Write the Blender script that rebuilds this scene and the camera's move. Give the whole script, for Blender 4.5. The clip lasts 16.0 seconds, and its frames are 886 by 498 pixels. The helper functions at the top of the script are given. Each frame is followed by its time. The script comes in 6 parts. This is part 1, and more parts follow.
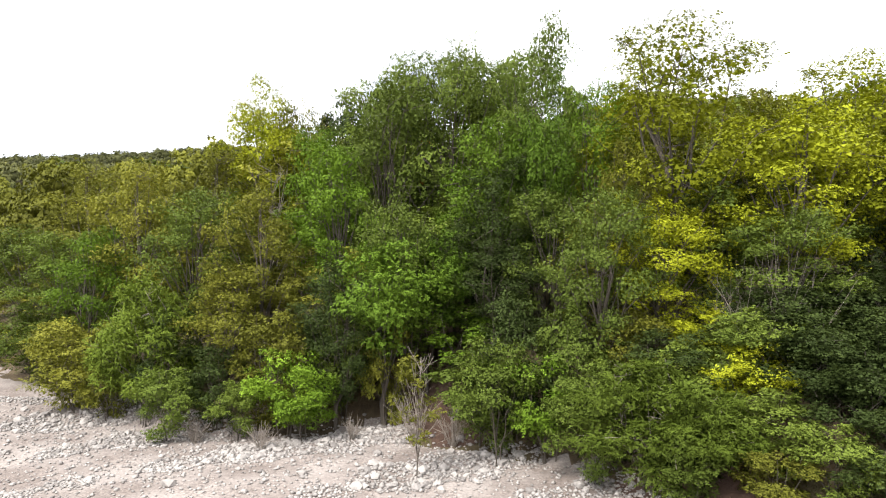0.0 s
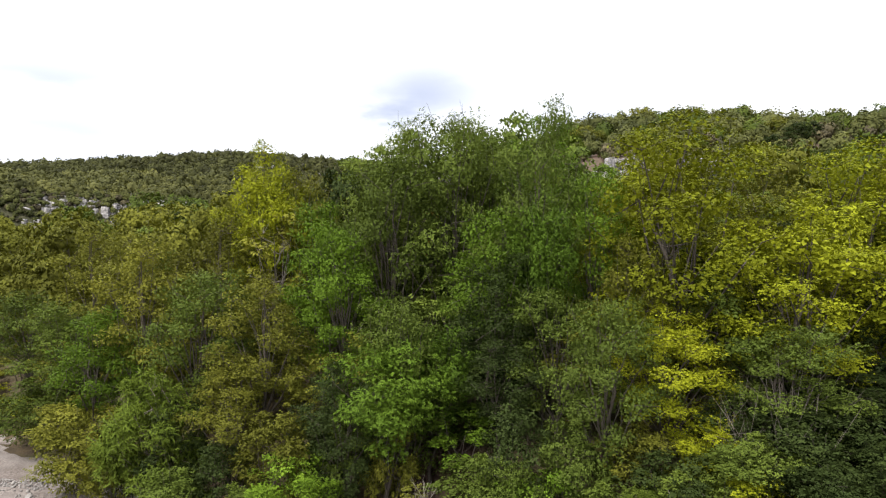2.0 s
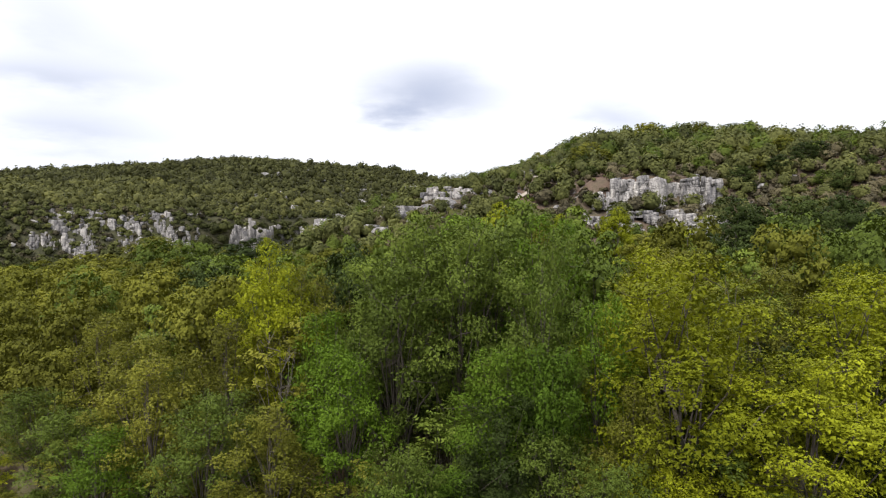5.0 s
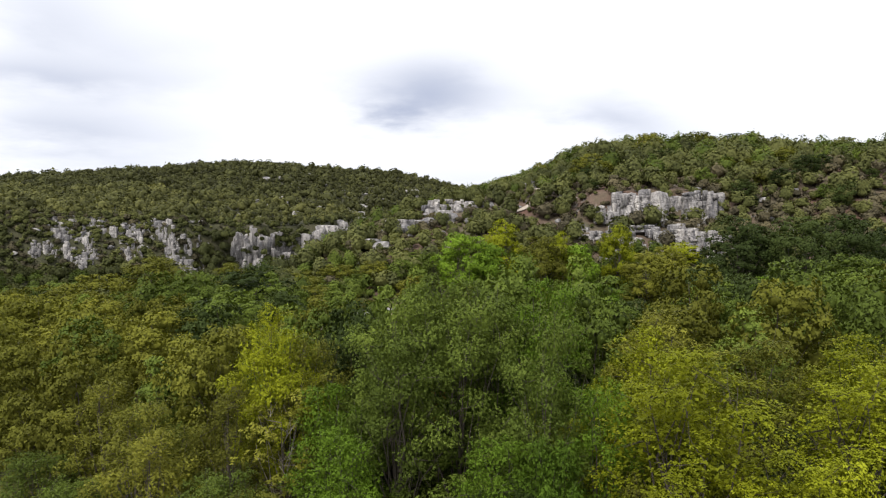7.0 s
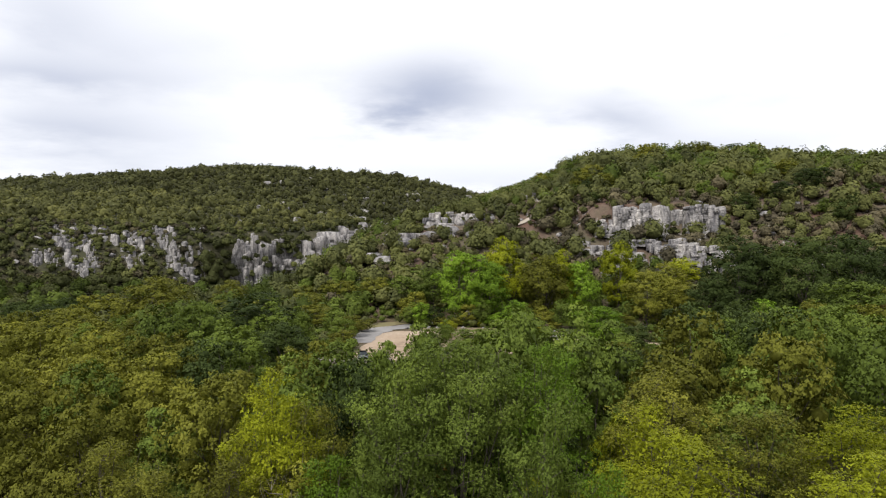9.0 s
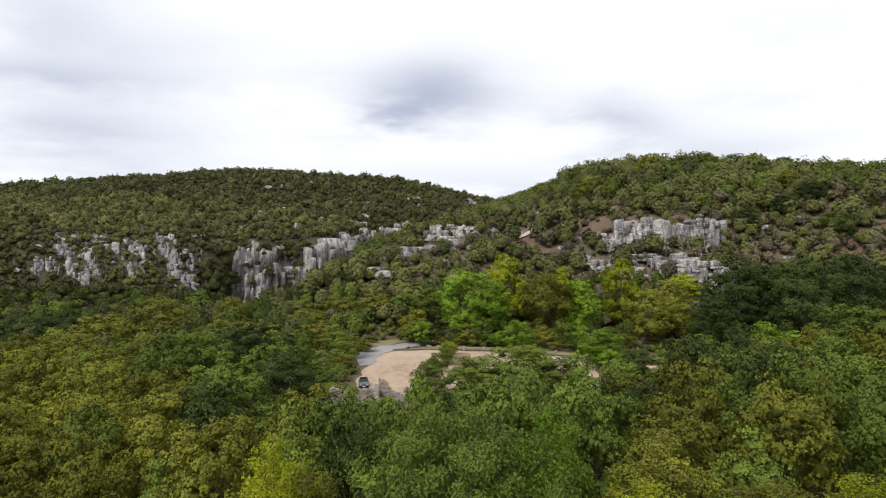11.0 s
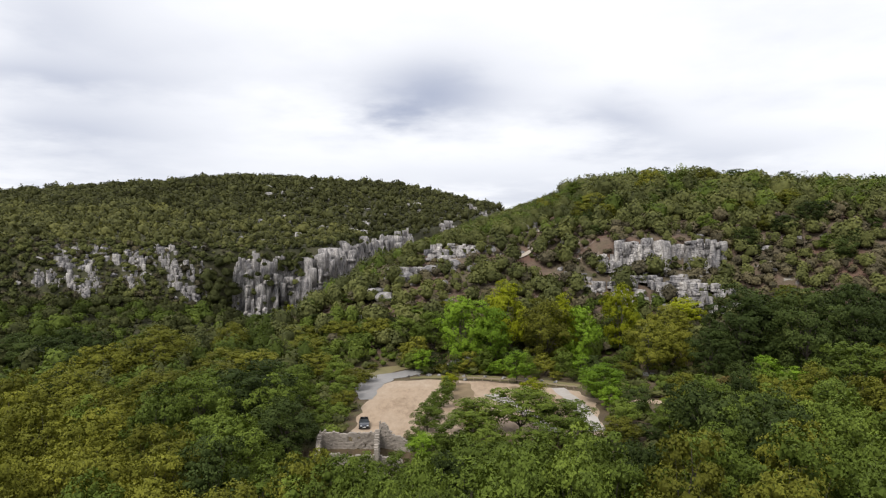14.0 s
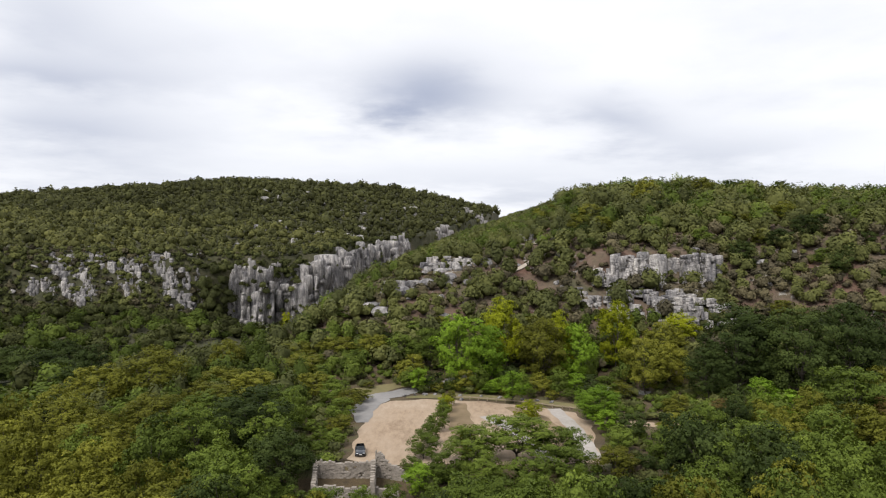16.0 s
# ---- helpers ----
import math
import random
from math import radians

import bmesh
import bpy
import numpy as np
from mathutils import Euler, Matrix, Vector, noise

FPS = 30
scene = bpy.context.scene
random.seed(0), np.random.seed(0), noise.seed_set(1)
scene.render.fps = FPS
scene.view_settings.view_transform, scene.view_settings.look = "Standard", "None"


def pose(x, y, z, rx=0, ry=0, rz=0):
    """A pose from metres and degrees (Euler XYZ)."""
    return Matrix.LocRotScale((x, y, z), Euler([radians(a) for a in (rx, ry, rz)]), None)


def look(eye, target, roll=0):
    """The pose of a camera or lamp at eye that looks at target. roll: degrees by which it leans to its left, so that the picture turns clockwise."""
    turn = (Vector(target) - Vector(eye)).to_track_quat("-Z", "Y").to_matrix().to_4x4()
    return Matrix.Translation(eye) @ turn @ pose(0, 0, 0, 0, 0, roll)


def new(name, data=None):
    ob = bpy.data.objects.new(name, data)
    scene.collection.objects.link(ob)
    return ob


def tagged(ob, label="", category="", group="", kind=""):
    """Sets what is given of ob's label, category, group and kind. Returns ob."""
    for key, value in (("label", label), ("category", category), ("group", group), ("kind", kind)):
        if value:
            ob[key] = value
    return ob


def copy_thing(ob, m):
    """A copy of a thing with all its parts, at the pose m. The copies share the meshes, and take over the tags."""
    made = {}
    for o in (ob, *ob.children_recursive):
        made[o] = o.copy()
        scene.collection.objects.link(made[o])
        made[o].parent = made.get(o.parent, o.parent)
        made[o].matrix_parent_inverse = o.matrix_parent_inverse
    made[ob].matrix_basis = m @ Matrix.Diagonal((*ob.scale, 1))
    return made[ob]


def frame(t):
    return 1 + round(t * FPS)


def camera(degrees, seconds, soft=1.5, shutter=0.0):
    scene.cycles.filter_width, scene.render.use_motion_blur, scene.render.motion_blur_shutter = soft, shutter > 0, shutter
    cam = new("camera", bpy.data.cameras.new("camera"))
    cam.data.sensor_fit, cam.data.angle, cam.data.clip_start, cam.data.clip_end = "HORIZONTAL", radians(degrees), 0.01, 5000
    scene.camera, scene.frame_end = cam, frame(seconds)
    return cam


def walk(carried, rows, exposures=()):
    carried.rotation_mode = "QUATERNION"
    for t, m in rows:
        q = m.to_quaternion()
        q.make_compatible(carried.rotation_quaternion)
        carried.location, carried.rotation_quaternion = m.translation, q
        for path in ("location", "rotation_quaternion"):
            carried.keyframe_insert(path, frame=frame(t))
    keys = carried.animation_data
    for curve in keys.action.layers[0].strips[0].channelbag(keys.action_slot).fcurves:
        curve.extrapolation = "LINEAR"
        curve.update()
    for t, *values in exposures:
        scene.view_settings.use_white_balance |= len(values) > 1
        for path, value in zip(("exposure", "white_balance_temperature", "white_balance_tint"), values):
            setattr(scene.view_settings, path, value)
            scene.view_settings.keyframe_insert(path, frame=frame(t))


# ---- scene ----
cam = camera(70, 16.0, 1.15)
PATH = [
    (0, look((0, 0, 8.400), (11.00, 1000, 8.400))),
    (0.5, look((0, 0, 9.550), (11.00, 1000, 9.550))),
    (1, look((0, 0, 10.700), (10.47, 1000, 10.700))),
    (1.5, look((0, 0, 11.850), (8.38, 1000, 11.850))),
    (2, look((0, 0, 13.000), (6.11, 1000, 13.000))),
    (2.5, look((0, 0, 14.150), (3.49, 1000, 14.150))),
    (3, look((0, 0, 15.300), (1.05, 1000, 15.300))),
    (3.5, look((0, 0, 16.450), (-0.35, 1000, 16.450))),
    (4, look((0, 0, 17.600), (-1.31, 1000, 17.600))),
    (5, look((0, 0, 19.900), (-2.09, 1000, 19.900))),
    (6, look((0, 0, 22.200), (-3.14, 1000, 22.200))),
    (7.5, look((0, 0, 25.650), (-4.71, 1000, 25.650))),
    (9, look((0, 0, 29.100), (-5.85, 1000, 29.100))),
    (10, look((0, 0, 31.400), (-6.63, 1000, 31.400))),
    (11.5, look((0, 0, 34.850), (-7.59, 1000, 34.850))),
    (12.5, look((0, 0, 37.150), (-8.47, 1000, 37.150))),
    (13.5, look((0, 0, 39.450), (-9.16, 1000, 39.450))),
    (14, look((0, 0, 40.600), (-7.94, 1000, 40.600))),
    (14.5, look((0, 0, 41.750), (-6.20, 1000, 41.750))),
    (15, look((0, 0, 42.900), (-4.71, 1000, 42.900))),
    (15.5, look((0, 0, 44.050), (-3.32, 1000, 44.050))),
    (16, look((0, 0, 45.200), (-1.92, 1000, 45.200))),
]
walk(cam, PATH, [(0.0, 1.22), (0.5, 1.04), (1.0, 0.83), (1.5, 0.66), (2.0, 0.58), (3.5, 0.47), (5.0, 0.32), (9.0, 0.12), (16.0, 0.0)])
SKY, SUN = 0.95, 3.1

# ---------------------------------------------------------------- light
sun_dir = Vector((-0.33, -0.52, 0.79)).normalized()
world = bpy.data.worlds.new("overcast_sky")
scene.world = world
world.use_nodes = True
wn, wl = world.node_tree.nodes, world.node_tree.links
wn.clear()


def wnode(kind, **kw):
    n = wn.new(kind)
    for k, v in kw.items():
        if k == "op":
            n.operation = v
        elif k == "clamp":
            n.use_clamp = v
    return n


def wmath(op, a, b=None, clamp=False):
    n = wnode("ShaderNodeMath", op=op, clamp=clamp)
    for i, s in enumerate((a, b)):
        if s is None:
            continue
        if isinstance(s, (int, float)):
            n.inputs[i].default_value = s
        else:
            wl.new(s, n.inputs[i])
    return n.outputs[0]


wco = wn.new("ShaderNodeTexCoord")
wsep = wn.new("ShaderNodeSeparateXYZ")
wl.new(wco.outputs["Generated"], wsep.inputs[0])
sx, sy, sz = wsep.outputs
# a flat cloud deck: the direction met with a plane overhead
zz = wmath("ADD", wmath("MAXIMUM", sz, 0.0), 0.12)
deck = wn.new("ShaderNodeCombineXYZ")
wl.new(wmath("DIVIDE", sx, zz), deck.inputs[0])
wl.new(wmath("DIVIDE", sy, zz), deck.inputs[1])
cloud_noise = wn.new("ShaderNodeTexNoise")
cloud_noise.inputs["Scale"].default_value = 1.15
cloud_noise.inputs["Detail"].default_value = 6.0
cloud_noise.inputs["Roughness"].default_value = 0.55
wl.new(deck.outputs[0], cloud_noise.inputs["Vector"])
noise_grey = wmath("MULTIPLY", wmath("SUBTRACT", cloud_noise.outputs["Fac"], 0.42, True), 0.95)
# the few darker cloud bellies: bearing, elevation, half-width, half-height, weight
fy = wmath("MAXIMUM", sy, 0.05)
ub, vb = wmath("DIVIDE", sx, fy), wmath("DIVIDE", sz, fy)
warp = wmath("MULTIPLY", wmath("SUBTRACT", cloud_noise.outputs["Fac"], 0.5), 0.24)
ub2, vb2 = wmath("ADD", ub, warp), wmath("ADD", vb, wmath("MULTIPLY", warp, 0.6))
belly = None
for cu, cv, ru, rv, weight in ((-0.035, 0.245, 0.125, 0.038, 0.74), (-0.01, 0.29, 0.10, 0.04, 0.22), (-0.09, 0.22, 0.10, 0.018, 0.25), (0.26, 0.205, 0.10, 0.034, 0.56),
                               (-0.66, 0.275, 0.26, 0.03, 0.55), (-0.60, 0.20, 0.17, 0.035, 0.48), (-0.64, 0.37, 0.13, 0.06, 0.42),
                               (0.12, 0.10, 0.45, 0.035, 0.30), (0.45, 0.16, 0.16, 0.03, 0.32), (-0.45, 0.33, 0.15, 0.03, 0.15),
                               (-0.56, 0.13, 0.20, 0.05, 0.34)):
    a = wmath("POWER", wmath("DIVIDE", wmath("SUBTRACT", ub2, cu), ru), 2.0)
    b = wmath("POWER", wmath("DIVIDE", wmath("SUBTRACT", vb2, cv), rv), 2.0)
    g = wmath("MULTIPLY", wmath("EXPONENT", wmath("MULTIPLY", wmath("ADD", a, b), -0.8)), weight)
    belly = g if belly is None else wmath("ADD", belly, g)
ahead = wmath("GREATER_THAN", sy, 0.1)
grey = wmath("ADD", noise_grey, wmath("MULTIPLY", belly, ahead), True)
cloud = wn.new("ShaderNodeMix")
cloud.data_type = "RGBA"
cloud.inputs["A"].default_value = (1.15, 1.16, 1.20, 1)
cloud.inputs["B"].default_value = (0.48, 0.53, 0.68, 1)
wl.new(grey, cloud.inputs["Factor"])
nishita = wn.new("ShaderNodeTexSky")
nishita.sky_type = "NISHITA"
nishita.sun_disc = False
nishita.sun_elevation = math.asin(sun_dir.z)
nishita.sun_rotation = math.atan2(sun_dir.x, sun_dir.y)
bg_sky, bg_cloud = wn.new("ShaderNodeBackground"), wn.new("ShaderNodeBackground")
bg_sky.inputs["Strength"].default_value = 0.08
bg_cloud.inputs["Strength"].default_value = SKY
wl.new(nishita.outputs[0], bg_sky.inputs["Color"])
wl.new(cloud.outputs["Result"], bg_cloud.inputs["Color"])
mixw = wn.new("ShaderNodeMixShader")
mixw.inputs[0].default_value = 0.94
wl.new(bg_sky.outputs[0], mixw.inputs[1])
wl.new(bg_cloud.outputs[0], mixw.inputs[2])
wout = wn.new("ShaderNodeOutputWorld")
wl.new(mixw.outputs[0], wout.inputs[0])

sun_data = bpy.data.lights.new("sun", "SUN")
sun_data.energy, sun_data.angle, sun_data.color = SUN, radians(22), (1.0, 0.96, 0.9)
sun = new("sun", sun_data)
sun.matrix_world = look(sun_dir * 100, (0, 0, 0))


# ---------------------------------------------------------------- materials
def material(name):
    m = bpy.data.materials.new(name)
    m.use_nodes = True
    n, l = m.node_tree.nodes, m.node_tree.links
    return m, n, l, n["Principled BSDF"]


def ramp(n, stops):
    r = n.new("ShaderNodeValToRGB")
    while len(r.color_ramp.elements) < len(stops):
        r.color_ramp.elements.new(0.5)
    for e, (p, c) in zip(r.color_ramp.elements, stops):
        e.position, e.color = p, (*c, 1)
    return r


def tex(n, l, scale, detail=4.0, rough=0.6, stretch=(1, 1, 1), source="Object"):
    co, mp, t = n.new("ShaderNodeTexCoord"), n.new("ShaderNodeMapping"), n.new("ShaderNodeTexNoise")
    mp.inputs["Scale"].default_value = stretch
    t.inputs["Scale"].default_value, t.inputs["Detail"].default_value, t.inputs["Roughness"].default_value = scale, detail, rough
    l.new(co.outputs[source], mp.inputs[0])
    l.new(mp.outputs[0], t.inputs["Vector"])
    return t


def mix(n, l, kind, fac, a, b):
    m = n.new("ShaderNodeMix")
    m.data_type, m.blend_type = "RGBA", kind
    for key, v in (("Factor", fac), ("A", a), ("B", b)):
        if isinstance(v, (int, float)):
            m.inputs[key].default_value = v
        elif isinstance(v, tuple):
            m.inputs[key].default_value = (*v, 1)
        else:
            l.new(v, m.inputs[key])
    return m.outputs["Result"]


def relief(n, l, bsdf, height, strength, distance):
    b = n.new("ShaderNodeBump")
    b.inputs["Strength"].default_value, b.inputs["Distance"].default_value = strength, distance
    l.new(height, b.inputs["Height"])
    l.new(b.outputs[0], bsdf.inputs["Normal"])


def leaf_material(name, mid, glow=0.12, patch=0.25, vary=0.48):
    """Leaves: one ground tone, drifting a little from tree to tree, clump to clump and leaf to leaf; some light passes through."""
    m, n, l, p = material(name)
    dark = tuple(0.42 * q for q in mid)
    light = (min(0.6, 1.85 * mid[0] + 0.01), min(0.6, 1.75 * mid[1] + 0.01), 1.6 * mid[2] + 0.003)
    at = n.new("ShaderNodeAttribute")
    at.attribute_name = "tint"
    info, isl, t = n.new("ShaderNodeObjectInfo"), n.new("ShaderNodeNewGeometry"), tex(n, l, patch, 3.0)
    total = None
    for out, k, add in ((info.outputs["Random"], vary, 0.5 - 0.5 * vary - 0.07 - 0.22), (isl.outputs["Random Per Island"], 0.14, 0.0), (t.outputs["Fac"], 0.44, 0.0), (at.outputs["Fac"], 0.5, 0.0)):
        q = n.new("ShaderNodeMath")
        q.operation = "MULTIPLY_ADD"
        l.new(out, q.inputs[0])
        q.inputs[1].default_value, q.inputs[2].default_value = k, add
        if total is not None:
            l.new(total, q.inputs[2])
        total = q.outputs[0]
    r = ramp(n, ((0.0, dark), (0.5, mid), (1.0, light)))
    l.new(total, r.inputs[0])
    l.new(r.outputs[0], p.inputs["Base Color"])
    p.inputs["Roughness"].default_value = 0.6
    p.inputs["Specular IOR Level"].default_value = 0.06
    tr = n.new("ShaderNodeBsdfTranslucent")
    l.new(mix(n, l, "MULTIPLY", 1.0, r.outputs[0], (1.25, 1.2, 0.5)), tr.inputs["Color"])
    ms = n.new("ShaderNodeMixShader")
    ms.inputs[0].default_value = glow
    l.new(p.outputs[0], ms.inputs[1])
    l.new(tr.outputs[0], ms.inputs[2])
    l.new(ms.outputs[0], n["Material Output"].inputs["Surface"])
    return m


LEAF = {
    "yellow": leaf_material("yellow_green_leaves", (0.196, 0.220, 0.0115)),
    "bright": leaf_material("bright_green_leaves", (0.1032, 0.172, 0.01548)),
    "green": leaf_material("mid_green_leaves", (0.086, 0.119, 0.020)),
    "dark": leaf_material("dark_green_leaves", (0.03612, 0.05246, 0.01376)),
    "olive": leaf_material("olive_green_leaves", (0.127, 0.132, 0.019)),
    "emerald": leaf_material("blue_green_feathered_leaves", (0.068, 0.118, 0.012)),
    "feather": leaf_material("fine_feathery_leaves", (0.098, 0.138, 0.018)),
    "brown": leaf_material("russet_withered_leaves", (0.129, 0.0946, 0.0301)),
    "orange": leaf_material("orange_withered_leaves", (0.3612, 0.1634, 0.0344)),
    "scrub": leaf_material("evergreen_scrub_leaves", (0.078, 0.082, 0.0295), 0.1, 0.03),
    "far_green": leaf_material("fresh_wood_leaves", (0.072, 0.099, 0.0185), 0.15, 0.05),
    "scrub_near": leaf_material("hillside_bush_leaves", (0.069, 0.077, 0.0272), 0.15, 0.05),
    "grey": leaf_material("grey_brown_heath_leaves", (0.078, 0.069, 0.043), 0.1, 0.05),
}

m, n, l, p = material("grey_brown_bark")
t1, t2 = tex(n, l, 3.0, 6, 0.7, (1, 1, 0.25)), tex(n, l, 0.6)
c = ramp(n, ((0.3, (0.03, 0.024, 0.018)), (0.7, (0.105, 0.086, 0.068))))
l.new(mix(n, l, "MIX", 0.4, t1.outputs["Fac"], t2.outputs["Fac"]), c.inputs[0])
l.new(c.outputs[0], p.inputs["Base Color"])
p.inputs["Roughness"].default_value = 0.9
relief(n, l, p, t1.outputs["Fac"], 0.6, 0.03)
BARK = m

m, n, l, p = material("bleached_dead_wood")
t1 = tex(n, l, 5.0, 5, 0.6, (1, 1, 0.3))
c = ramp(n, ((0.3, (0.13, 0.105, 0.085)), (0.75, (0.32, 0.28, 0.24))))
l.new(t1.outputs["Fac"], c.inputs[0])
l.new(c.outputs[0], p.inputs["Base Color"])
p.inputs["Roughness"].default_value = 0.85
DEADWOOD = m

m, n, l, p = material("pale_river_gravel")
t1, t2, t3 = tex(n, l, 0.35, 5), tex(n, l, 9.0, 8, 0.75), n.new("ShaderNodeTexVoronoi")
t3.inputs["Scale"].default_value = 7.0
co = n.new("ShaderNodeTexCoord")
l.new(co.outputs["Object"], t3.inputs["Vector"])
c1 = ramp(n, ((0.38, (0.185, 0.155, 0.14)), (0.62, (0.30, 0.268, 0.25))))
l.new(t1.outputs["Fac"], c1.inputs[0])
c2 = ramp(n, ((0.3, (0.62, 0.60, 0.58)), (0.7, (1.12, 1.1, 1.08))))
l.new(t2.outputs["Fac"], c2.inputs[0])
t4, t5 = n.new("ShaderNodeTexVoronoi"), tex(n, l, 0.8, 4)
t4.inputs["Scale"].default_value = 13.0
l.new(co.outputs["Object"], t4.inputs["Vector"])
grey_ = n.new("ShaderNodeSeparateColor")
l.new(t4.outputs["Color"], grey_.inputs[0])
c3 = ramp(n, ((0.0, (0.62, 0.60, 0.60)), (0.45, (0.95, 0.94, 0.93)), (1.0, (1.35, 1.34, 1.33))))
l.new(grey_.outputs[0], c3.inputs[0])
stones = ramp(n, ((0.44, (0.1, 0.1, 0.1)), (0.58, (0.9, 0.9, 0.9))))
l.new(t5.outputs["Fac"], stones.inputs[0])
silt = mix(n, l, "MULTIPLY", 0.85, c1.outputs[0], c2.outputs[0])
l.new(mix(n, l, "MULTIPLY", stones.outputs[0], silt, c3.outputs[0]), p.inputs["Base Color"])
p.inputs["Roughness"].default_value = 0.95
relief(n, l, p, t3.outputs["Distance"], 0.5, 0.06)
GRAVEL = m

m, n, l, p = material("leaf_littered_earth")
t1, t2 = tex(n, l, 0.25, 5), tex(n, l, 4.0, 8, 0.75)
c1 = ramp(n, ((0.3, (0.06, 0.045, 0.026)), (0.5, (0.10, 0.075, 0.04)), (0.72, (0.075, 0.085, 0.03))))
l.new(t1.outputs["Fac"], c1.inputs[0])
c2 = ramp(n, ((0.3, (0.55, 0.5, 0.5)), (0.75, (1.25, 1.2, 1.1))))
l.new(t2.outputs["Fac"], c2.inputs[0])
l.new(mix(n, l, "MULTIPLY", 1.0, c1.outputs[0], c2.outputs[0]), p.inputs["Base Color"])
p.inputs["Roughness"].default_value = 0.95
relief(n, l, p, t2.outputs["Fac"], 0.7, 0.15)
LITTER = m

m, n, l, p = material("red_brown_bank_earth")
t1, t2 = tex(n, l, 0.5, 5), tex(n, l, 5.0, 8, 0.75)
c1 = ramp(n, ((0.3, (0.05, 0.027, 0.018)), (0.7, (0.10, 0.058, 0.040))))
l.new(t1.outputs["Fac"], c1.inputs[0])
c2 = ramp(n, ((0.3, (0.6, 0.6, 0.6)), (0.75, (1.2, 1.2, 1.2))))
l.new(t2.outputs["Fac"], c2.inputs[0])
l.new(mix(n, l, "MULTIPLY", 1.0, c1.outputs[0], c2.outputs[0]), p.inputs["Base Color"])
p.inputs["Roughness"].default_value = 0.95
relief(n, l, p, t2.outputs["Fac"], 0.6, 0.1)
REDEARTH = m

m, n, l, p = material("stony_hillside_soil")
t1, t2, t3 = tex(n, l, 0.06, 5), tex(n, l, 0.7, 8, 0.75), tex(n, l, 0.22, 6, 0.7)
c1 = ramp(n, ((0.3, (0.135, 0.072, 0.050)), (0.5, (0.13, 0.090, 0.064)), (0.7, (0.085, 0.080, 0.042))))
l.new(t1.outputs["Fac"], c1.inputs[0])
c3 = ramp(n, ((0.60, (0, 0, 0)), (0.68, (1, 1, 1))))
l.new(t3.outputs["Fac"], c3.inputs[0])
stony = mix(n, l, "MIX", c3.outputs[0], c1.outputs[0], (0.42, 0.40, 0.37))
c2 = ramp(n, ((0.3, (0.6, 0.6, 0.6)), (0.75, (1.2, 1.2, 1.2))))
l.new(t2.outputs["Fac"], c2.inputs[0])
l.new(mix(n, l, "MULTIPLY", 1.0, stony, c2.outputs[0]), p.inputs["Base Color"])
p.inputs["Roughness"].default_value = 0.95
relief(n, l, p, t2.outputs["Fac"], 0.8, 0.5)
HILLSOIL = m

m, n, l, p = material("scrubby_hill_floor")
t1, t2 = tex(n, l, 0.05, 4), tex(n, l, 0.5, 8, 0.75)
c1 = ramp(n, ((0.36, (0.028, 0.030, 0.014)), (0.52, (0.055, 0.055, 0.024)), (0.66, (0.12, 0.10, 0.065))))
l.new(mix(n, l, "MIX", 0.5, t1.outputs["Fac"], t2.outputs["Fac"]), c1.inputs[0])
l.new(c1.outputs[0], p.inputs["Base Color"])
p.inputs["Roughness"].default_value = 0.95
relief(n, l, p, t2.outputs["Fac"], 1.0, 0.8)
SCRUBFLOOR = m

m, n, l, p = material("weathered_grey_limestone")
t1, t2, t3 = tex(n, l, 0.16, 6, 0.7, (1, 1, 0.35)), tex(n, l, 0.55, 8, 0.75, (1, 1, 0.22)), tex(n, l, 2.2, 6, 0.7)
co, mp = n.new("ShaderNodeTexCoord"), n.new("ShaderNodeMapping")
mp.inputs["Scale"].default_value = (0.42, 0.42, 0.16)
l.new(co.outputs["Object"], mp.inputs[0])
bent = n.new("ShaderNodeMix")
bent.data_type = "VECTOR"
bent.inputs["Factor"].default_value = 0.18
l.new(mp.outputs[0], bent.inputs["A"])
l.new(t3.outputs["Color"], bent.inputs["B"])
joint, piece = n.new("ShaderNodeTexVoronoi"), n.new("ShaderNodeTexVoronoi")
joint.feature = "DISTANCE_TO_EDGE"
for q in (joint, piece):
    l.new(bent.outputs["Result"], q.inputs["Vector"])
    q.inputs["Scale"].default_value = 1.0
c1 = ramp(n, ((0.32, (0.20, 0.198, 0.21)), (0.46, (0.39, 0.378, 0.372)), (0.62, (0.58, 0.56, 0.54))))
l.new(t1.outputs["Fac"], c1.inputs[0])
c2 = ramp(n, ((0.38, (0.30, 0.30, 0.33)), (0.48, (0.78, 0.77, 0.77)), (0.58, (1.12, 1.10, 1.08))))
l.new(t2.outputs["Fac"], c2.inputs[0])
c3 = ramp(n, ((0.3, (0.72, 0.72, 0.72)), (0.7, (1.12, 1.12, 1.12))))
l.new(t3.outputs["Fac"], c3.inputs[0])
c4 = ramp(n, ((0.01, (0.16, 0.15, 0.15)), (0.09, (1, 1, 1))))
l.new(joint.outputs["Distance"], c4.inputs[0])
c5 = ramp(n, ((0.0, (0.62, 0.62, 0.64)), (1.0, (1.18, 1.16, 1.14))))
l.new(piece.outputs["Color"], c5.inputs[0])
rock_c = mix(n, l, "MULTIPLY", 1.0, mix(n, l, "MULTIPLY", 1.0, c1.outputs[0], c2.outputs[0]), c3.outputs[0])
rock_c = mix(n, l, "MULTIPLY", 1.0, mix(n, l, "MULTIPLY", 0.35, rock_c, c4.outputs[0]), c5.outputs[0])
fine, mp2 = n.new("ShaderNodeTexVoronoi"), n.new("ShaderNodeMapping")
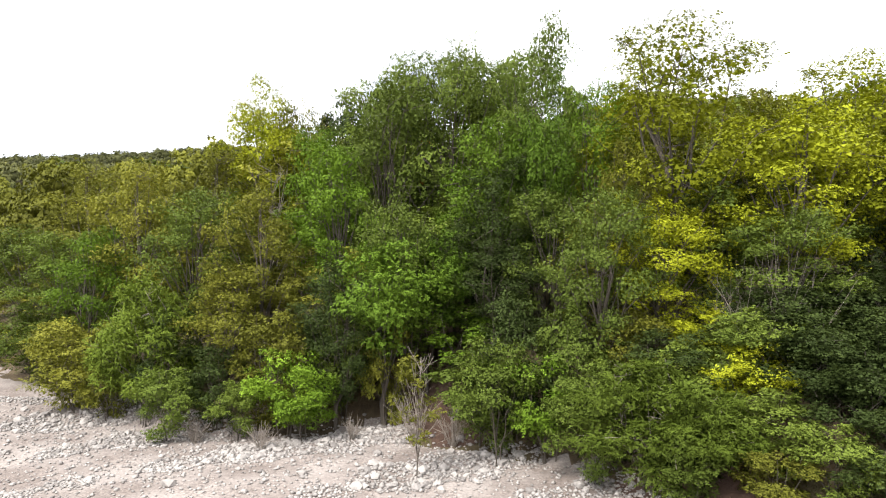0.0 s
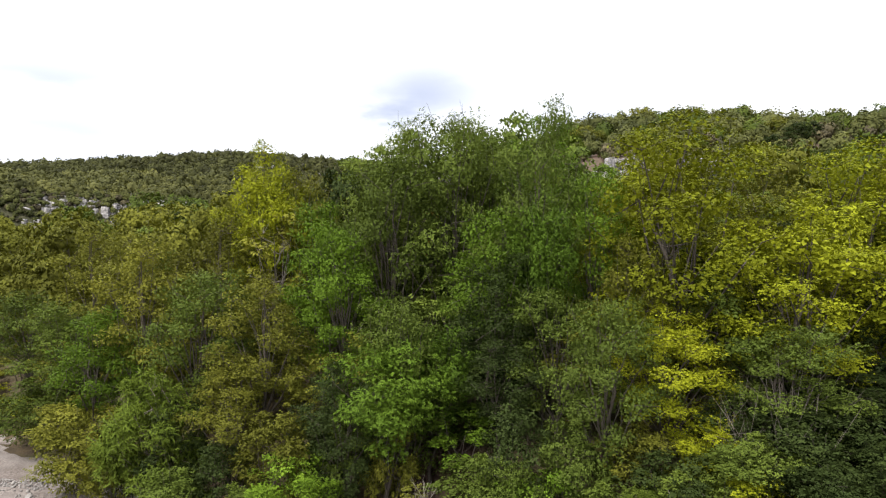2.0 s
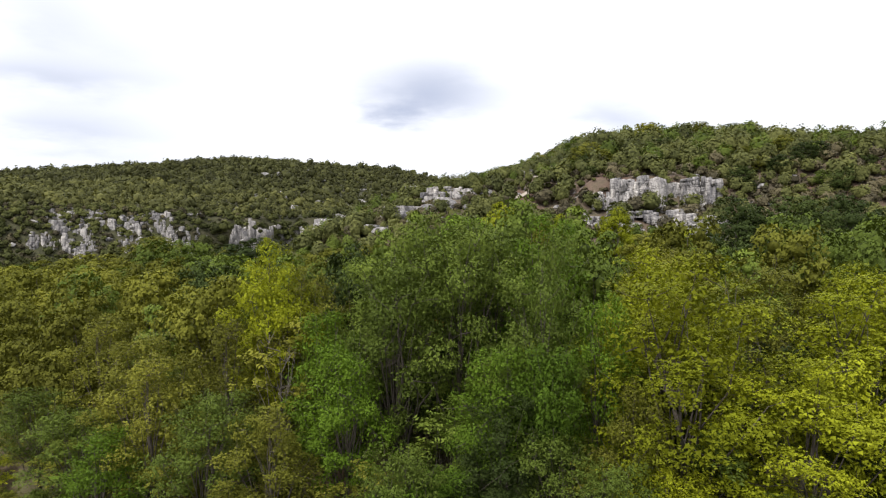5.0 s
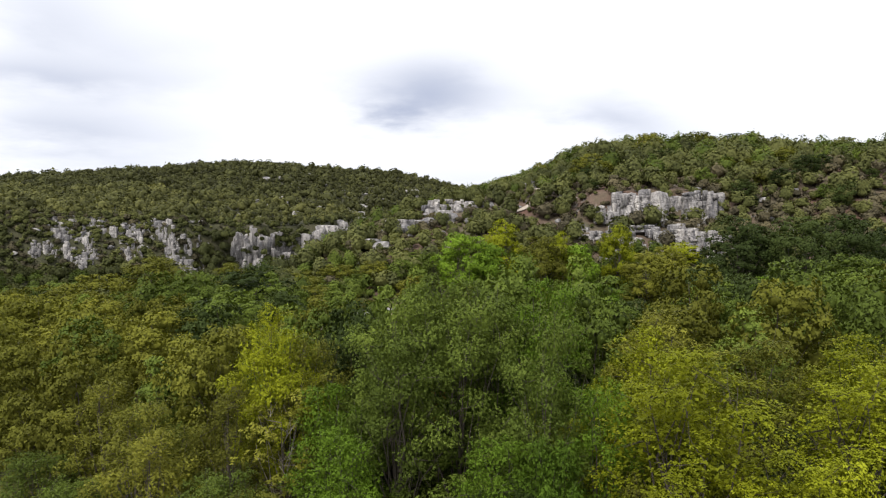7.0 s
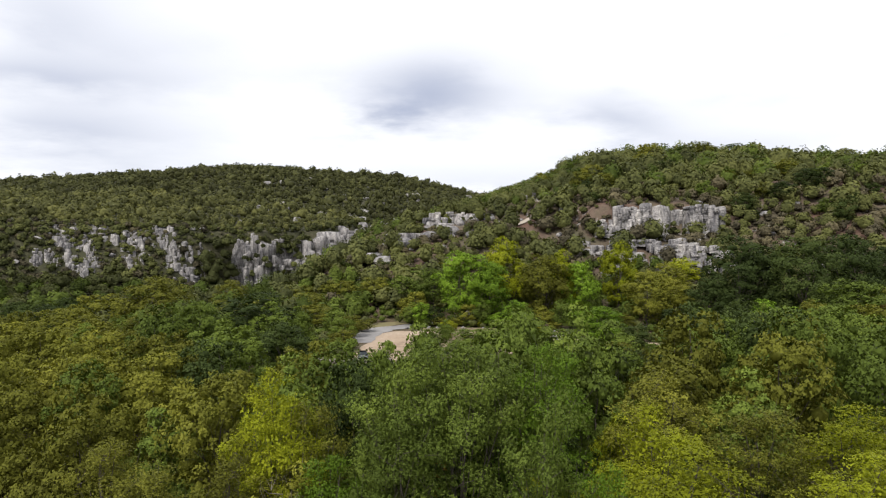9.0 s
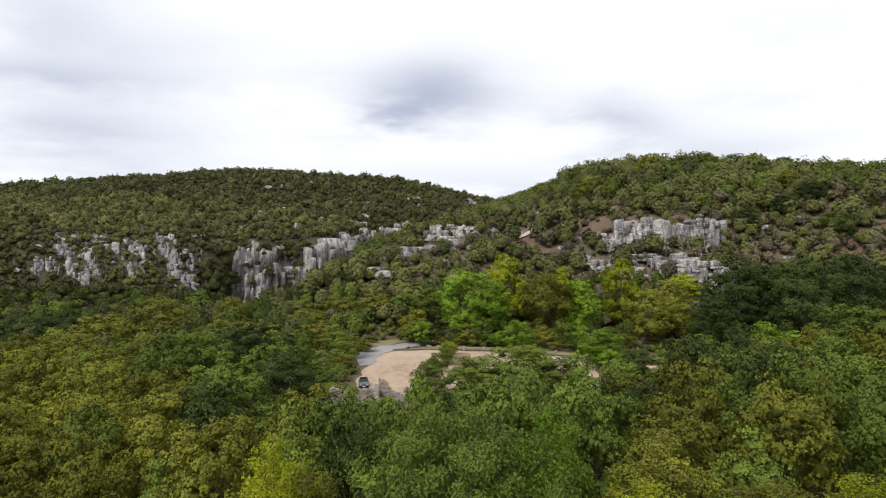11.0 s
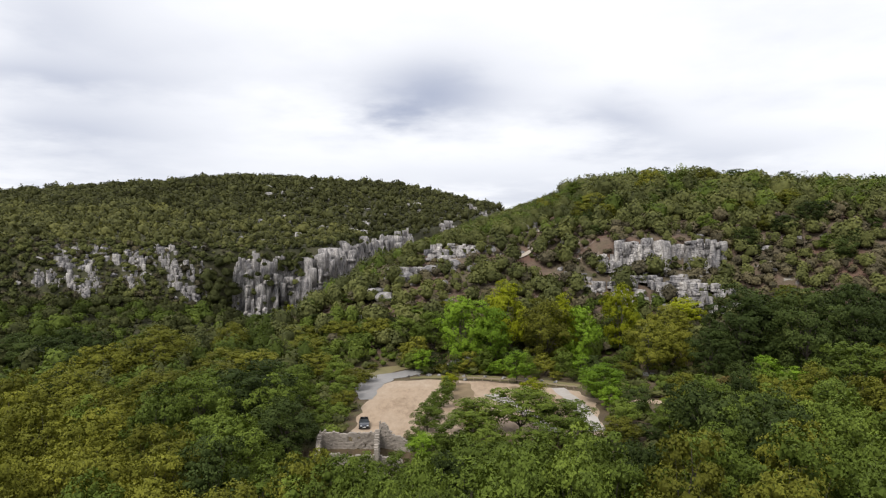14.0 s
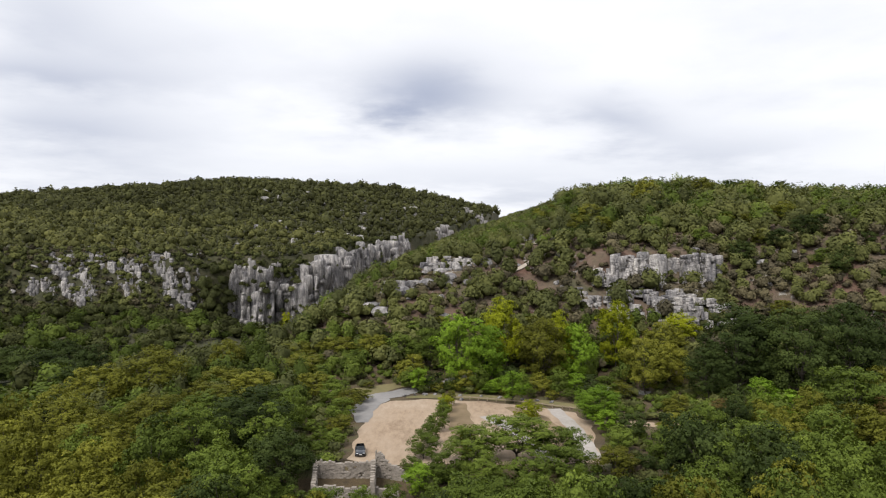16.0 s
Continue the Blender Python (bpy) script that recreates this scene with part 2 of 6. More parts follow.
fine.feature = "DISTANCE_TO_EDGE"
fine.inputs["Scale"].default_value = 1.0
mp2.inputs["Scale"].default_value = (0.35, 0.35, 1.3)
l.new(co.outputs["Object"], mp2.inputs[0])
wob = n.new("ShaderNodeMix")
wob.data_type = "VECTOR"
wob.inputs["Factor"].default_value = 0.3
l.new(mp2.outputs[0], wob.inputs["A"])
l.new(t2.outputs["Color"], wob.inputs["B"])
l.new(wob.outputs["Result"], fine.inputs["Vector"])
c6 = ramp(n, ((0.0, (0.16, 0.15, 0.15)), (0.10, (1, 1, 1))))
l.new(fine.outputs["Distance"], c6.inputs[0])
rock_c = mix(n, l, "MULTIPLY", 0.22, rock_c, c6.outputs[0])
l.new(rock_c, p.inputs["Base Color"])
p.inputs["Roughness"].default_value = 0.92
relief(n, l, p, mix(n, l, "MULTIPLY", 1.0, mix(n, l, "MULTIPLY", 1.0, t2.outputs["Fac"], c4.outputs[0]), c6.outputs[0]), 0.9, 0.6)
LIMESTONE = m


def simple(name, a, b, scale, rough=0.8, metal=0.0, bump=0.0, dist=0.02, coat=0.0):
    m, n, l, p = material(name)
    t, t2 = tex(n, l, scale, 6, 0.7), tex(n, l, scale * 0.12, 3)
    c = ramp(n, ((0.3, a), (0.7, b)))
    l.new(mix(n, l, "MIX", 0.45, t.outputs["Fac"], t2.outputs["Fac"]), c.inputs[0])
    l.new(c.outputs[0], p.inputs["Base Color"])
    p.inputs["Roughness"].default_value, p.inputs["Metallic"].default_value, p.inputs["Coat Weight"].default_value = rough, metal, coat
    if bump:
        relief(n, l, p, t.outputs["Fac"], bump, dist)
    return m


COBBLE = simple("pale_limestone_cobble", (0.215, 0.20, 0.19), (0.40, 0.38, 0.365), 2.2, 0.85, bump=0.3)
m, n, l, p = COBBLE, COBBLE.node_tree.nodes, COBBLE.node_tree.links, COBBLE.node_tree.nodes["Principled BSDF"]
isl = n.new("ShaderNodeNewGeometry")
info = n.new("ShaderNodeObjectInfo")
ad = n.new("ShaderNodeMath")
l.new(isl.outputs["Random Per Island"], ad.inputs[0])
l.new(info.outputs["Random"], ad.inputs[1])
fr = n.new("ShaderNodeMath")
fr.operation = "FRACT"
l.new(ad.outputs[0], fr.inputs[0])
c = ramp(n, ((0.0, (0.55, 0.53, 0.52)), (0.5, (0.88, 0.86, 0.84)), (1.0, (1.12, 1.1, 1.07))))
l.new(fr.outputs[0], c.inputs[0])
old = p.inputs["Base Color"].links[0].from_socket
l.new(mix(n, l, "MULTIPLY", 1.0, old, c.outputs[0]), p.inputs["Base Color"])

m, n, l, p = material("packed_sandy_car_park")
t1, t2, t3 = tex(n, l, 0.09, 4, 0.6, (1.0, 0.5, 1.0)), tex(n, l, 0.7, 7, 0.75, (1.0, 0.35, 1.0)), tex(n, l, 6.0, 6, 0.8)
c1 = ramp(n, ((0.34, (0.225, 0.16, 0.105)), (0.47, (0.345, 0.262, 0.185)), (0.66, (0.40, 0.325, 0.25))))
l.new(mix(n, l, "MIX", 0.35, t1.outputs["Fac"], t2.outputs["Fac"]), c1.inputs[0])
c2 = ramp(n, ((0.3, (0.7, 0.68, 0.66)), (0.7, (1.12, 1.1, 1.08))))
l.new(mix(n, l, "MIX", 0.5, t2.outputs["Fac"], t3.outputs["Fac"]), c2.inputs[0])
l.new(mix(n, l, "MULTIPLY", 1.0, c1.outputs[0], c2.outputs[0]), p.inputs["Base Color"])
p.inputs["Roughness"].default_value = 0.95
relief(n, l, p, t3.outputs["Fac"], 0.4, 0.05)
SAND = m
TRODDEN = simple("trodden_brown_earth_with_sparse_grass", (0.10, 0.075, 0.036), (0.25, 0.18, 0.11), 0.35, 0.95, bump=0.4, dist=0.04)
GREYGRAVEL = simple("pale_grey_track_gravel", (0.27, 0.245, 0.22), (0.42, 0.39, 0.36), 1.4, 0.95, bump=0.4, dist=0.03)
ASPHALT = simple("worn_grey_asphalt", (0.17, 0.162, 0.158), (0.27, 0.258, 0.25), 0.9, 0.9, bump=0.2)
TRAIL = simple("trodden_stony_trail", (0.30, 0.25, 0.20), (0.46, 0.41, 0.35), 0.7, 0.95, bump=0.5, dist=0.1)
DRYGRASS = simple("dry_verge_grass", (0.10, 0.10, 0.035), (0.20, 0.16, 0.075), 0.8, 0.95, bump=0.6, dist=0.1)
STONE = simple("rough_masonry_stone", (0.15, 0.128, 0.105), (0.40, 0.355, 0.31), 2.4, 0.92, bump=0.8, dist=0.06)
WOOD = simple("weathered_fence_wood", (0.20, 0.15, 0.11), (0.36, 0.29, 0.22), 3.0, 0.85)
WATER = simple("dark_river_water", (0.012, 0.018, 0.014), (0.022, 0.03, 0.022), 0.2, 0.08, bump=0.08, dist=0.05)
PAINT = simple("dark_blue_car_paint", (0.010, 0.013, 0.022), (0.016, 0.02, 0.032), 1.0, 0.28, 0.3, coat=1.0)
GLASS = simple("dark_car_glass", (0.03, 0.038, 0.045), (0.04, 0.05, 0.06), 1.0, 0.05, coat=0.5)
RUBBER = simple("black_tyre_rubber", (0.012, 0.012, 0.012), (0.03, 0.03, 0.03), 20.0, 0.85)
ALLOY = simple("grey_wheel_alloy", (0.3, 0.3, 0.31), (0.42, 0.42, 0.43), 5.0, 0.35, 0.8)
LAMPGLASS = simple("clear_headlamp_glass", (0.5, 0.52, 0.55), (0.65, 0.67, 0.7), 4.0, 0.1)
WHITEPLATE = simple("pale_plate_enamel", (0.6, 0.6, 0.6), (0.7, 0.7, 0.68), 4.0, 0.4)
TRIMBLACK = simple("black_plastic_trim", (0.015, 0.015, 0.016), (0.03, 0.03, 0.03), 6.0, 0.6)


# ---------------------------------------------------------------- shared helpers
rng = np.random.default_rng(7)


def smooth(t):
    t = np.clip(t, 0.0, 1.0)
    return t * t * (3 - 2 * t)


WAVES = [(math.cos(a) * f, math.sin(a) * f, ph, 1 / f) for a, f, ph in
         zip(rng.uniform(0, 6.28, 26), np.geomspace(0.02, 1.6, 26), rng.uniform(0, 6.28, 26))]


def wobble(x, y, lo=0.0, hi=9.0):
    """Uneven ground: a sum of waves between two frequencies, about -1 to 1 each octave by its length."""
    z = 0.0
    for kx, ky, ph, a in WAVES:
        f = math.hypot(kx, ky)
        if lo <= f <= hi:
            z = z + np.sin(kx * x + ky * y + ph + 1.3 * np.sin(0.6 * kx * y - 0.6 * ky * x + ph)) * min(a, 12)
    return z


def to_line(line, x, y):
    """Signed distance to a broken line (positive to the right of its way) and the share of the way along it."""
    x, y = np.asarray(x, float), np.asarray(y, float)
    best, side, along = np.full(x.shape, 1e18), np.zeros(x.shape), np.zeros(x.shape)
    for i, ((x0, y0), (x1, y1)) in enumerate(zip(line, line[1:])):
        dx, dy = x1 - x0, y1 - y0
        u = np.clip(((x - x0) * dx + (y - y0) * dy) / (dx * dx + dy * dy), 0, 1)
        ex, ey = x - x0 - u * dx, y - y0 - u * dy
        d = ex * ex + ey * ey
        near = d < best
        best = np.where(near, d, best)
        side = np.where(near, np.sign(ex * dy - ey * dx), side)
        along = np.where(near, i + u, along)
    return np.sqrt(best) * np.where(side == 0, 1, side), along


def mesh_of(name, verts, faces, mats, tint=None, index=None, shade=False, normals=None):
    """A mesh from arrays; faces is an (n, 3) or (n, 4) array."""
    verts, faces = np.asarray(verts, np.float32), np.asarray(faces, np.int32)
    me = bpy.data.meshes.new(name)
    k = faces.shape[1]
    me.vertices.add(len(verts))
    me.vertices.foreach_set("co", verts.ravel())
    me.loops.add(faces.size)
    me.loops.foreach_set("vertex_index", faces.ravel())
    me.polygons.add(len(faces))
    me.polygons.foreach_set("loop_start", np.arange(len(faces), dtype=np.int32) * k)
    for mt in mats:
        me.materials.append(mt)
    if index is not None:
        me.polygons.foreach_set("material_index", np.asarray(index, np.int32))
    if tint is not None:
        me.attributes.new("tint", "FLOAT", "POINT").data.foreach_set("value", np.asarray(tint, np.float32))
    if shade:
        me.polygons.foreach_set("use_smooth", np.ones(len(faces), bool))
    me.update(calc_edges=True)
    me.validate()
    if normals is not None:
        me.attributes.new("custom_normal", "FLOAT_VECTOR", "POINT").data.foreach_set("vector", np.asarray(normals, np.float32).ravel())
    return me


def part(name, data, parent, label=""):
    ob = new(name, data)
    ob.parent = parent
    return tagged(ob, label)


def bm_mesh(name, bm, mat, shade=False):
    me = bpy.data.meshes.new(name)
    bm.to_mesh(me)
    bm.free()
    me.materials.append(mat)
    if shade:
        me.polygons.foreach_set("use_smooth", np.ones(len(me.polygons), bool))
    return me


def box(bm, x0, y0, z0, x1, y1, z1, bevel=0.0):
    made = bmesh.ops.create_cube(bm, size=1.0, matrix=Matrix.Translation(((x0 + x1) / 2, (y0 + y1) / 2, (z0 + z1) / 2)) @
                                 Matrix.Diagonal((x1 - x0, y1 - y0, z1 - z0, 1)))
    if bevel:
        edges = list({e for v in made["verts"] for e in v.link_edges})
        bmesh.ops.bevel(bm, geom=edges, offset=bevel, segments=1, affect="EDGES")


# ---------------------------------------------------------------- the lie of the land
BANK = [(160, -20), (30, 8), (12, 16.5), (7.2, 19.6), (5.4, 23.4), (2, 25.9), (-1.4, 26.8), (-2.2, 29.2), (-3.9, 29.6), (-4.9, 27.6), (-9, 29), (-15, 32), (-24, 38), (-52, 58), (-78, 100), (-95, 135), (-93, 158), (-79, 186), (-62, 206), (-51, 232), (-48, 262),
        (-46, 330), (-48, 400), (-47, 520), (-34, 570), (-6, 615), (44, 725), (112, 895), (190, 1205), (420, 3000)]
CLIFF = [(-3000, -200), (-600, 240), (-330, 300), (-217, 361), (-160, 388), (-110, 425), (-86, 441), (-73, 520), (-60, 565), (-36, 611),
         (6, 712), (62, 880), (140, 1200), (330, 3000)]


def valley_floor(y):
    return -14 * smooth((y - 170) / 200)


def hill_right(x, y):
    ye = y + (0.5 * np.maximum(x - 92, 0) - 0.2 * np.maximum(x - 150, 0)) * (1 - smooth((y - 215) / 60))
    a = np.interp(ye, (165, 180, 195, 211, 216, 225, 240, 276, 312, 400, 700, 1500), (10, 15, 26, 34, 44.5, 47, 52, 61, 66, 68, 74, 74))
    b = np.interp(ye, (165, 180, 195, 211, 225, 240, 276, 312, 400, 700, 1500), (10, 15, 26, 35, 43, 51, 61, 66, 68, 74, 74))
    w = smooth((x - 44) / 8) * (1 - smooth((x - 90) / 8))
    edge = np.interp(y, (165, 225, 250, 300, 400, 520, 570, 615, 725, 895, 1205), (-75, -62, -50, -46, -48, -46, -32, -8, 20, 59, 97))
    low = 0.86 - 0.115 * smooth((y - 235) / 50)
    f = (0.5 * smooth((x - edge) / 30) + 0.5 * smooth((x - edge) / 80)) * (low + (1 - low) * smooth((x - 15) / 60))
    knoll = 4.5 * np.exp(-((x - 112) / 45) ** 2) * smooth((y - 235) / 50)
    return np.where(ye > 165, 10 + (b + (a - b) * w - 10) * f + knoll, -50.0)


# spot heights of the scrub-covered hill behind the cliffs
SPOTS = [(-600, 250, 38), (-330, 300, 41), (-217, 361, 42), (-160, 388, 40), (-110, 425, 39), (-86, 441, 41), (-73, 520, 48), (-60, 565, 50), (-36, 611, 54), (-4, 704, 66), (28, 866, 94), (60, 1200, 100), (-30, 900, 119), (23, 950, 112), (73, 950, 100), (101, 950, 91), (135, 960, 80), (-281, 433, 55),
         (-149, 581, 73), (-290, 650, 92), (-359, 745, 114), (-239, 775, 125), (-123, 820, 119), (-66, 860, 122), (-487, 770, 108), (-640, 780, 100), (-540, 500, 70), (-300, 1100, 100), (-700, 1300, 70), (-80, 1200, 98)]
SP = np.array(SPOTS, float)


def bend(d2):
    return 0.5 * d2 * np.log(d2 + 1e-9)


_n = len(SP)
_A = np.zeros((_n + 3, _n + 3))
_A[:_n, :_n] = bend(((SP[:, None, :2] - SP[None, :, :2]) ** 2).sum(-1) / 1e4) + 0.02 * np.eye(_n)
_A[:_n, _n], _A[:_n, _n + 1:] = 1, SP[:, :2] / 100
_A[_n:, :_n] = _A[:_n, _n:].T
_W = np.linalg.solve(_A, np.concatenate([SP[:, 2], np.zeros(3)]))


def plateau(x, y):
    """A smooth sheet through the spot heights."""
    z = _W[_n] + _W[_n + 1] * x / 100 + _W[_n + 2] * y / 100
    for (a, b, _h), w in zip(SPOTS, _W):
        z = z + w * bend(((x - a) ** 2 + (y - b) ** 2) / 1e4)
    return np.clip(z, 25, 132)


def ground(x, y):
    x, y = np.asarray(x, float), np.asarray(y, float)
    d, _ = to_line(BANK, x, y)
    zf = valley_floor(y)
    rough = np.clip((y - 24) / 20, 0, 1)
    terrace = 10 - 2.2 * (1 - smooth((y - 93) / 10)) + 0.02 * wobble(x, y, 0.05, 0.5) * (1 - smooth((y - 80) / 12))
    rise = 0.42 * smooth(d / 5) + 0.58 * smooth((d - 3) / 28)
    z = np.where(d > 0, zf + (terrace - zf) * rise, zf - 1.8 * smooth((-d - 26) / 16) + 0.02 * wobble(x, y, 0.1, 1.0))
    wild = smooth((y - 172) / 15)
    z = np.where(d > 0, np.maximum(z, np.minimum(hill_right(x, y) + wild * 0.03 * wobble(x, y, 0.05, 0.7), zf + (terrace - zf) * rise + np.maximum(d, 0) * 1.2)), z)
    c, s = to_line(CLIFF, x, y)
    c = -c
    foot = np.interp(s, (0, 2, 3, 4, 4.6, 5, 7, 8, 10, 12), (16, 15, 13, 8, -3, -12, -12, -10, 0, 10))
    up = plateau(x, y) + 0.010 * wobble(x, y, 0.03, 0.3)
    down = foot + 0.24 * np.minimum(c, 0)
    wide, back = np.interp(s, (0, 3.5, 4.2, 5), (36, 36, 14, 5)), np.interp(s, (0, 3.5, 4.2, 5), (22, 22, 7, 1))
    z = np.where(c > -400, np.maximum(z, down + (np.maximum(up, down) - down) * smooth((c + back) / wide)), z)
    return z


gx = np.unique(np.concatenate([np.linspace(-3200, -520, 24), np.linspace(-520, -260, 46), np.linspace(-260, -40, 72), np.linspace(-40, 45, 80),
                               np.linspace(45, 140, 36), np.linspace(140, 320, 30), np.linspace(320, 3200, 24)]))
gy = np.unique(np.concatenate([np.linspace(-3200, -60, 24), np.linspace(-60, 12, 22), np.linspace(12, 48, 60), np.linspace(48, 180, 54),
                               np.linspace(180, 330, 60), np.linspace(330, 460, 44), np.linspace(460, 650, 40), np.linspace(650, 1000, 36), np.linspace(1000, 3200, 22)]))
GX, GY = np.meshgrid(gx, gy)
GZ = ground(GX, GY)
verts = np.stack([GX, GY, GZ], -1).reshape(-1, 3)
nx, ny = len(gx), len(gy)
ii = (np.arange(ny - 1)[:, None] * nx + np.arange(nx - 1)[None, :]).ravel()
faces = np.stack([ii, ii + 1, ii + nx + 1, ii + nx], -1)
fx, fy_ = verts[faces, 0].mean(1), verts[faces, 1].mean(1)
fd, _ = to_line(BANK, fx, fy_)
fc, _ = to_line(CLIFF, fx, fy_)
jit = 1.2 * np.sin(fx * 0.9) + 0.8 * np.sin(fy_ * 1.7 + fx * 0.4)
gi = np.where(fd + 0.35 * jit > 0.3, 1, 0)
gi = np.where((fd > 0.4) & (fd < 7) & (np.abs(fx + 0.2 + 0.3 * np.sin(fy_ * 3)) < 1.7), 2, gi)
gi = np.where((fd > 0.0) & (fd < 5) & (fx > 6) & (fx < 30) & (jit > -0.2), 2, gi)
gi = np.where((fy_ > 172) & (fd > 0), 3, gi)
gi = np.where((fc < 3) | ((fd < 1) & (fy_ > 44)), 4, gi)
ground_ob = new("ground", mesh_of("ground", verts, faces, [GRAVEL, LITTER, REDEARTH, HILLSOIL, SCRUBFLOOR], index=gi, shade=True))
tagged(ground_ob, "pale gravel river bed rising to a wooded terrace and stony hills", "ground", kind="structure")


def gmesh(x, y):
    """Height of the ground sheet itself, between its grid lines."""
    x, y = np.asarray(x, float), np.asarray(y, float)
    i, j = np.clip(np.searchsorted(gx, x) - 1, 0, nx - 2), np.clip(np.searchsorted(gy, y) - 1, 0, ny - 2)
    u, w = (x - gx[i]) / (gx[i + 1] - gx[i]), (y - gy[j]) / (gy[j + 1] - gy[j])
    return (GZ[j, i] * (1 - u) + GZ[j, i + 1] * u) * (1 - w) + (GZ[j + 1, i] * (1 - u) + GZ[j + 1, i + 1] * u) * w


def gz(x, y):
    return float(gmesh(x, y))


def draped(name, line, width, mat, label, category, lift=0.06, step=2.0, kind="structure"):
    """A strip of surface laid along a line on the ground; width may be a number or one for each point."""
    pts = []
    ws = width if isinstance(width, (list, tuple)) else [width] * len(line)
    for (a, b), (wa, wb) in zip(zip(line, line[1:]), zip(ws, ws[1:])):
        k = max(1, int(math.dist(a, b) / step))
        pts += [(a[0] + (b[0] - a[0]) * i / k, a[1] + (b[1] - a[1]) * i / k, wa + (wb - wa) * i / k) for i in range(k)]
    pts.append((*line[-1], ws[-1]))
    pts = np.array(pts)
    tg = np.gradient(pts[:, :2], axis=0)
    tg /= np.linalg.norm(tg, axis=1, keepdims=True)
    cols = 5
    vs = []
    for j in range(cols):
        o = (j / (cols - 1) - 0.5) * (pts[:, 2] * (1 + 0.12 * np.sin(np.arange(len(pts)) * 1.7 + j)))
        px, py = pts[:, 0] + tg[:, 1] * o, pts[:, 1] - tg[:, 0] * o
        vs.append(np.stack([px, py, gmesh(px, py) + lift], -1))
    vs = np.stack(vs, 1)
    r = len(pts)
    a = (np.arange(r - 1)[:, None] * cols + np.arange(cols - 1)[None, :]).ravel()
    ob = new(name, mesh_of(name, vs.reshape(-1, 3), np.stack([a, a + 1, a + cols + 1, a + cols], -1), [mat], shade=True))
    return tagged(ob, label, category, kind=kind)


# river, below the left-hand bank and into the gorge
RIVER = [(160, -75), (0, -60), (-90, -20), (-145, 60), (-155, 130), (-155, 200), (-140, 280), (-110, 345), (-82, 400), (-66, 450), (-58, 530), (-46, 575), (-20, 620), (10, 722)]
river = draped("water", RIVER, 26, WATER, "dark still river water between wooded banks", "river", 1.0, 6.0)
rv = river.data
lv = np.empty(len(rv.vertices) * 3, np.float32)
rv.vertices.foreach_get("co", lv)
lv = lv.reshape(-1, 5, 3)
lv[:, :, 2] = valley_floor(lv[:, 2:3, 1]) - 1.1
rv.vertices.foreach_set("co", lv.ravel())


# ---------------------------------------------------------------- car park on the terrace
def slab(name, outline, mat, label, category, lift):
    """A flat sheet with an uneven rim, laid over level ground."""
    pts = []
    for a, b in zip(outline, outline[1:] + outline[:1]):
        k = max(1, int(math.dist(a, b) / 1.5))
        for i in range(k):
            x, y = a[0] + (b[0] - a[0]) * i / k, a[1] + (b[1] - a[1]) * i / k
            pts.append((x + 0.3 * math.sin(y * 0.7) + rng.normal(0, 0.12), y + 0.3 * math.sin(x * 0.9) + rng.normal(0, 0.12)))
    bm = bmesh.new()
    f = bm.faces.new([bm.verts.new((x, y, gz(x, y) + lift)) for x, y in pts])
    bmesh.ops.triangulate(bm, faces=[f])
    return tagged(new(name, bm_mesh(name, bm, mat)), label, category, kind="structure")


slab("pavement", [(-16, 106), (-16.4, 120), (-16.5, 137), (-13, 146), (-4, 148), (8, 146), (20, 141), (28, 136), (29.5, 125), (27, 113), (26, 104), (14, 103), (0, 103), (-12, 103)],
     SAND, "pale sandy car park with worn tracks", "car park", 0.07)
draped("road", [(-16.5, 128), (-18, 140), (-15.5, 150), (-8, 157), (0, 163), (8, 172)], [2.5, 6, 6.5, 6, 5, 4], ASPHALT, "worn grey asphalt lane curving past the car park", "road", 0.12)
draped("verge", [(-28, 152), (-20, 156), (-12, 163), (-4, 168)], [10, 9, 5, 4], DRYGRASS, "dry grass verge beside the lane", "verge", 0.08)
draped("verge", [(-9, 149.5), (0, 152), (10, 150), (22, 145), (30, 141)], [1.5, 5, 4.5, 4.5, 4], DRYGRASS, "dry grass strip with boulders beside the car park", "verge", 0.10)
draped("road", [(36, 162), (41, 159), (50, 154)], 4.5, ASPHALT, "grey asphalt road glimpsed between trees", "road", 0.1)
draped("pavement", [(29, 128), (40, 127), (48, 125), (56, 123)], [4, 3.4, 3.2, 3], SAND, "sandy track between trees", "track", 0.1)
draped("verge", [(3.4, 144), (3.2, 134), (3.6, 122), (4.6, 108)], [3, 4.5, 5, 5], TRODDEN, "trodden brown earth beside the hedge row", "bare earth", 0.11)
draped("verge", [(14, 140.5), (19, 132), (21, 122), (21.5, 108)], [2, 4.5, 5, 4], TRODDEN, "trodden brown earth between wheel tracks", "bare earth", 0.10)
draped("pavement", [(9, 133), (13, 124), (16, 112), (18, 104)], [4, 3, 2.5, 3], GREYGRAVEL, "pale grey gravel wheel track across the car park", "track", 0.13)
draped("pavement", [(24, 139), (25.5, 125), (25, 106)], [3, 3, 3.5], GREYGRAVEL, "grey gravel edge of the car park", "track", 0.13)

# trails on the right-hand hill
draped("trail", [(14, 214), (22, 220), (30, 226), (37, 232)], 1.8, TRAIL, "pale stony footpath climbing the hillside", "footpath", 0.5, 1.5)
draped("trail", [(44, 236), (36, 240), (30, 244), (27, 254)], 1.8, TRAIL, "pale stony footpath climbing the hillside", "footpath", 0.5, 1.5)


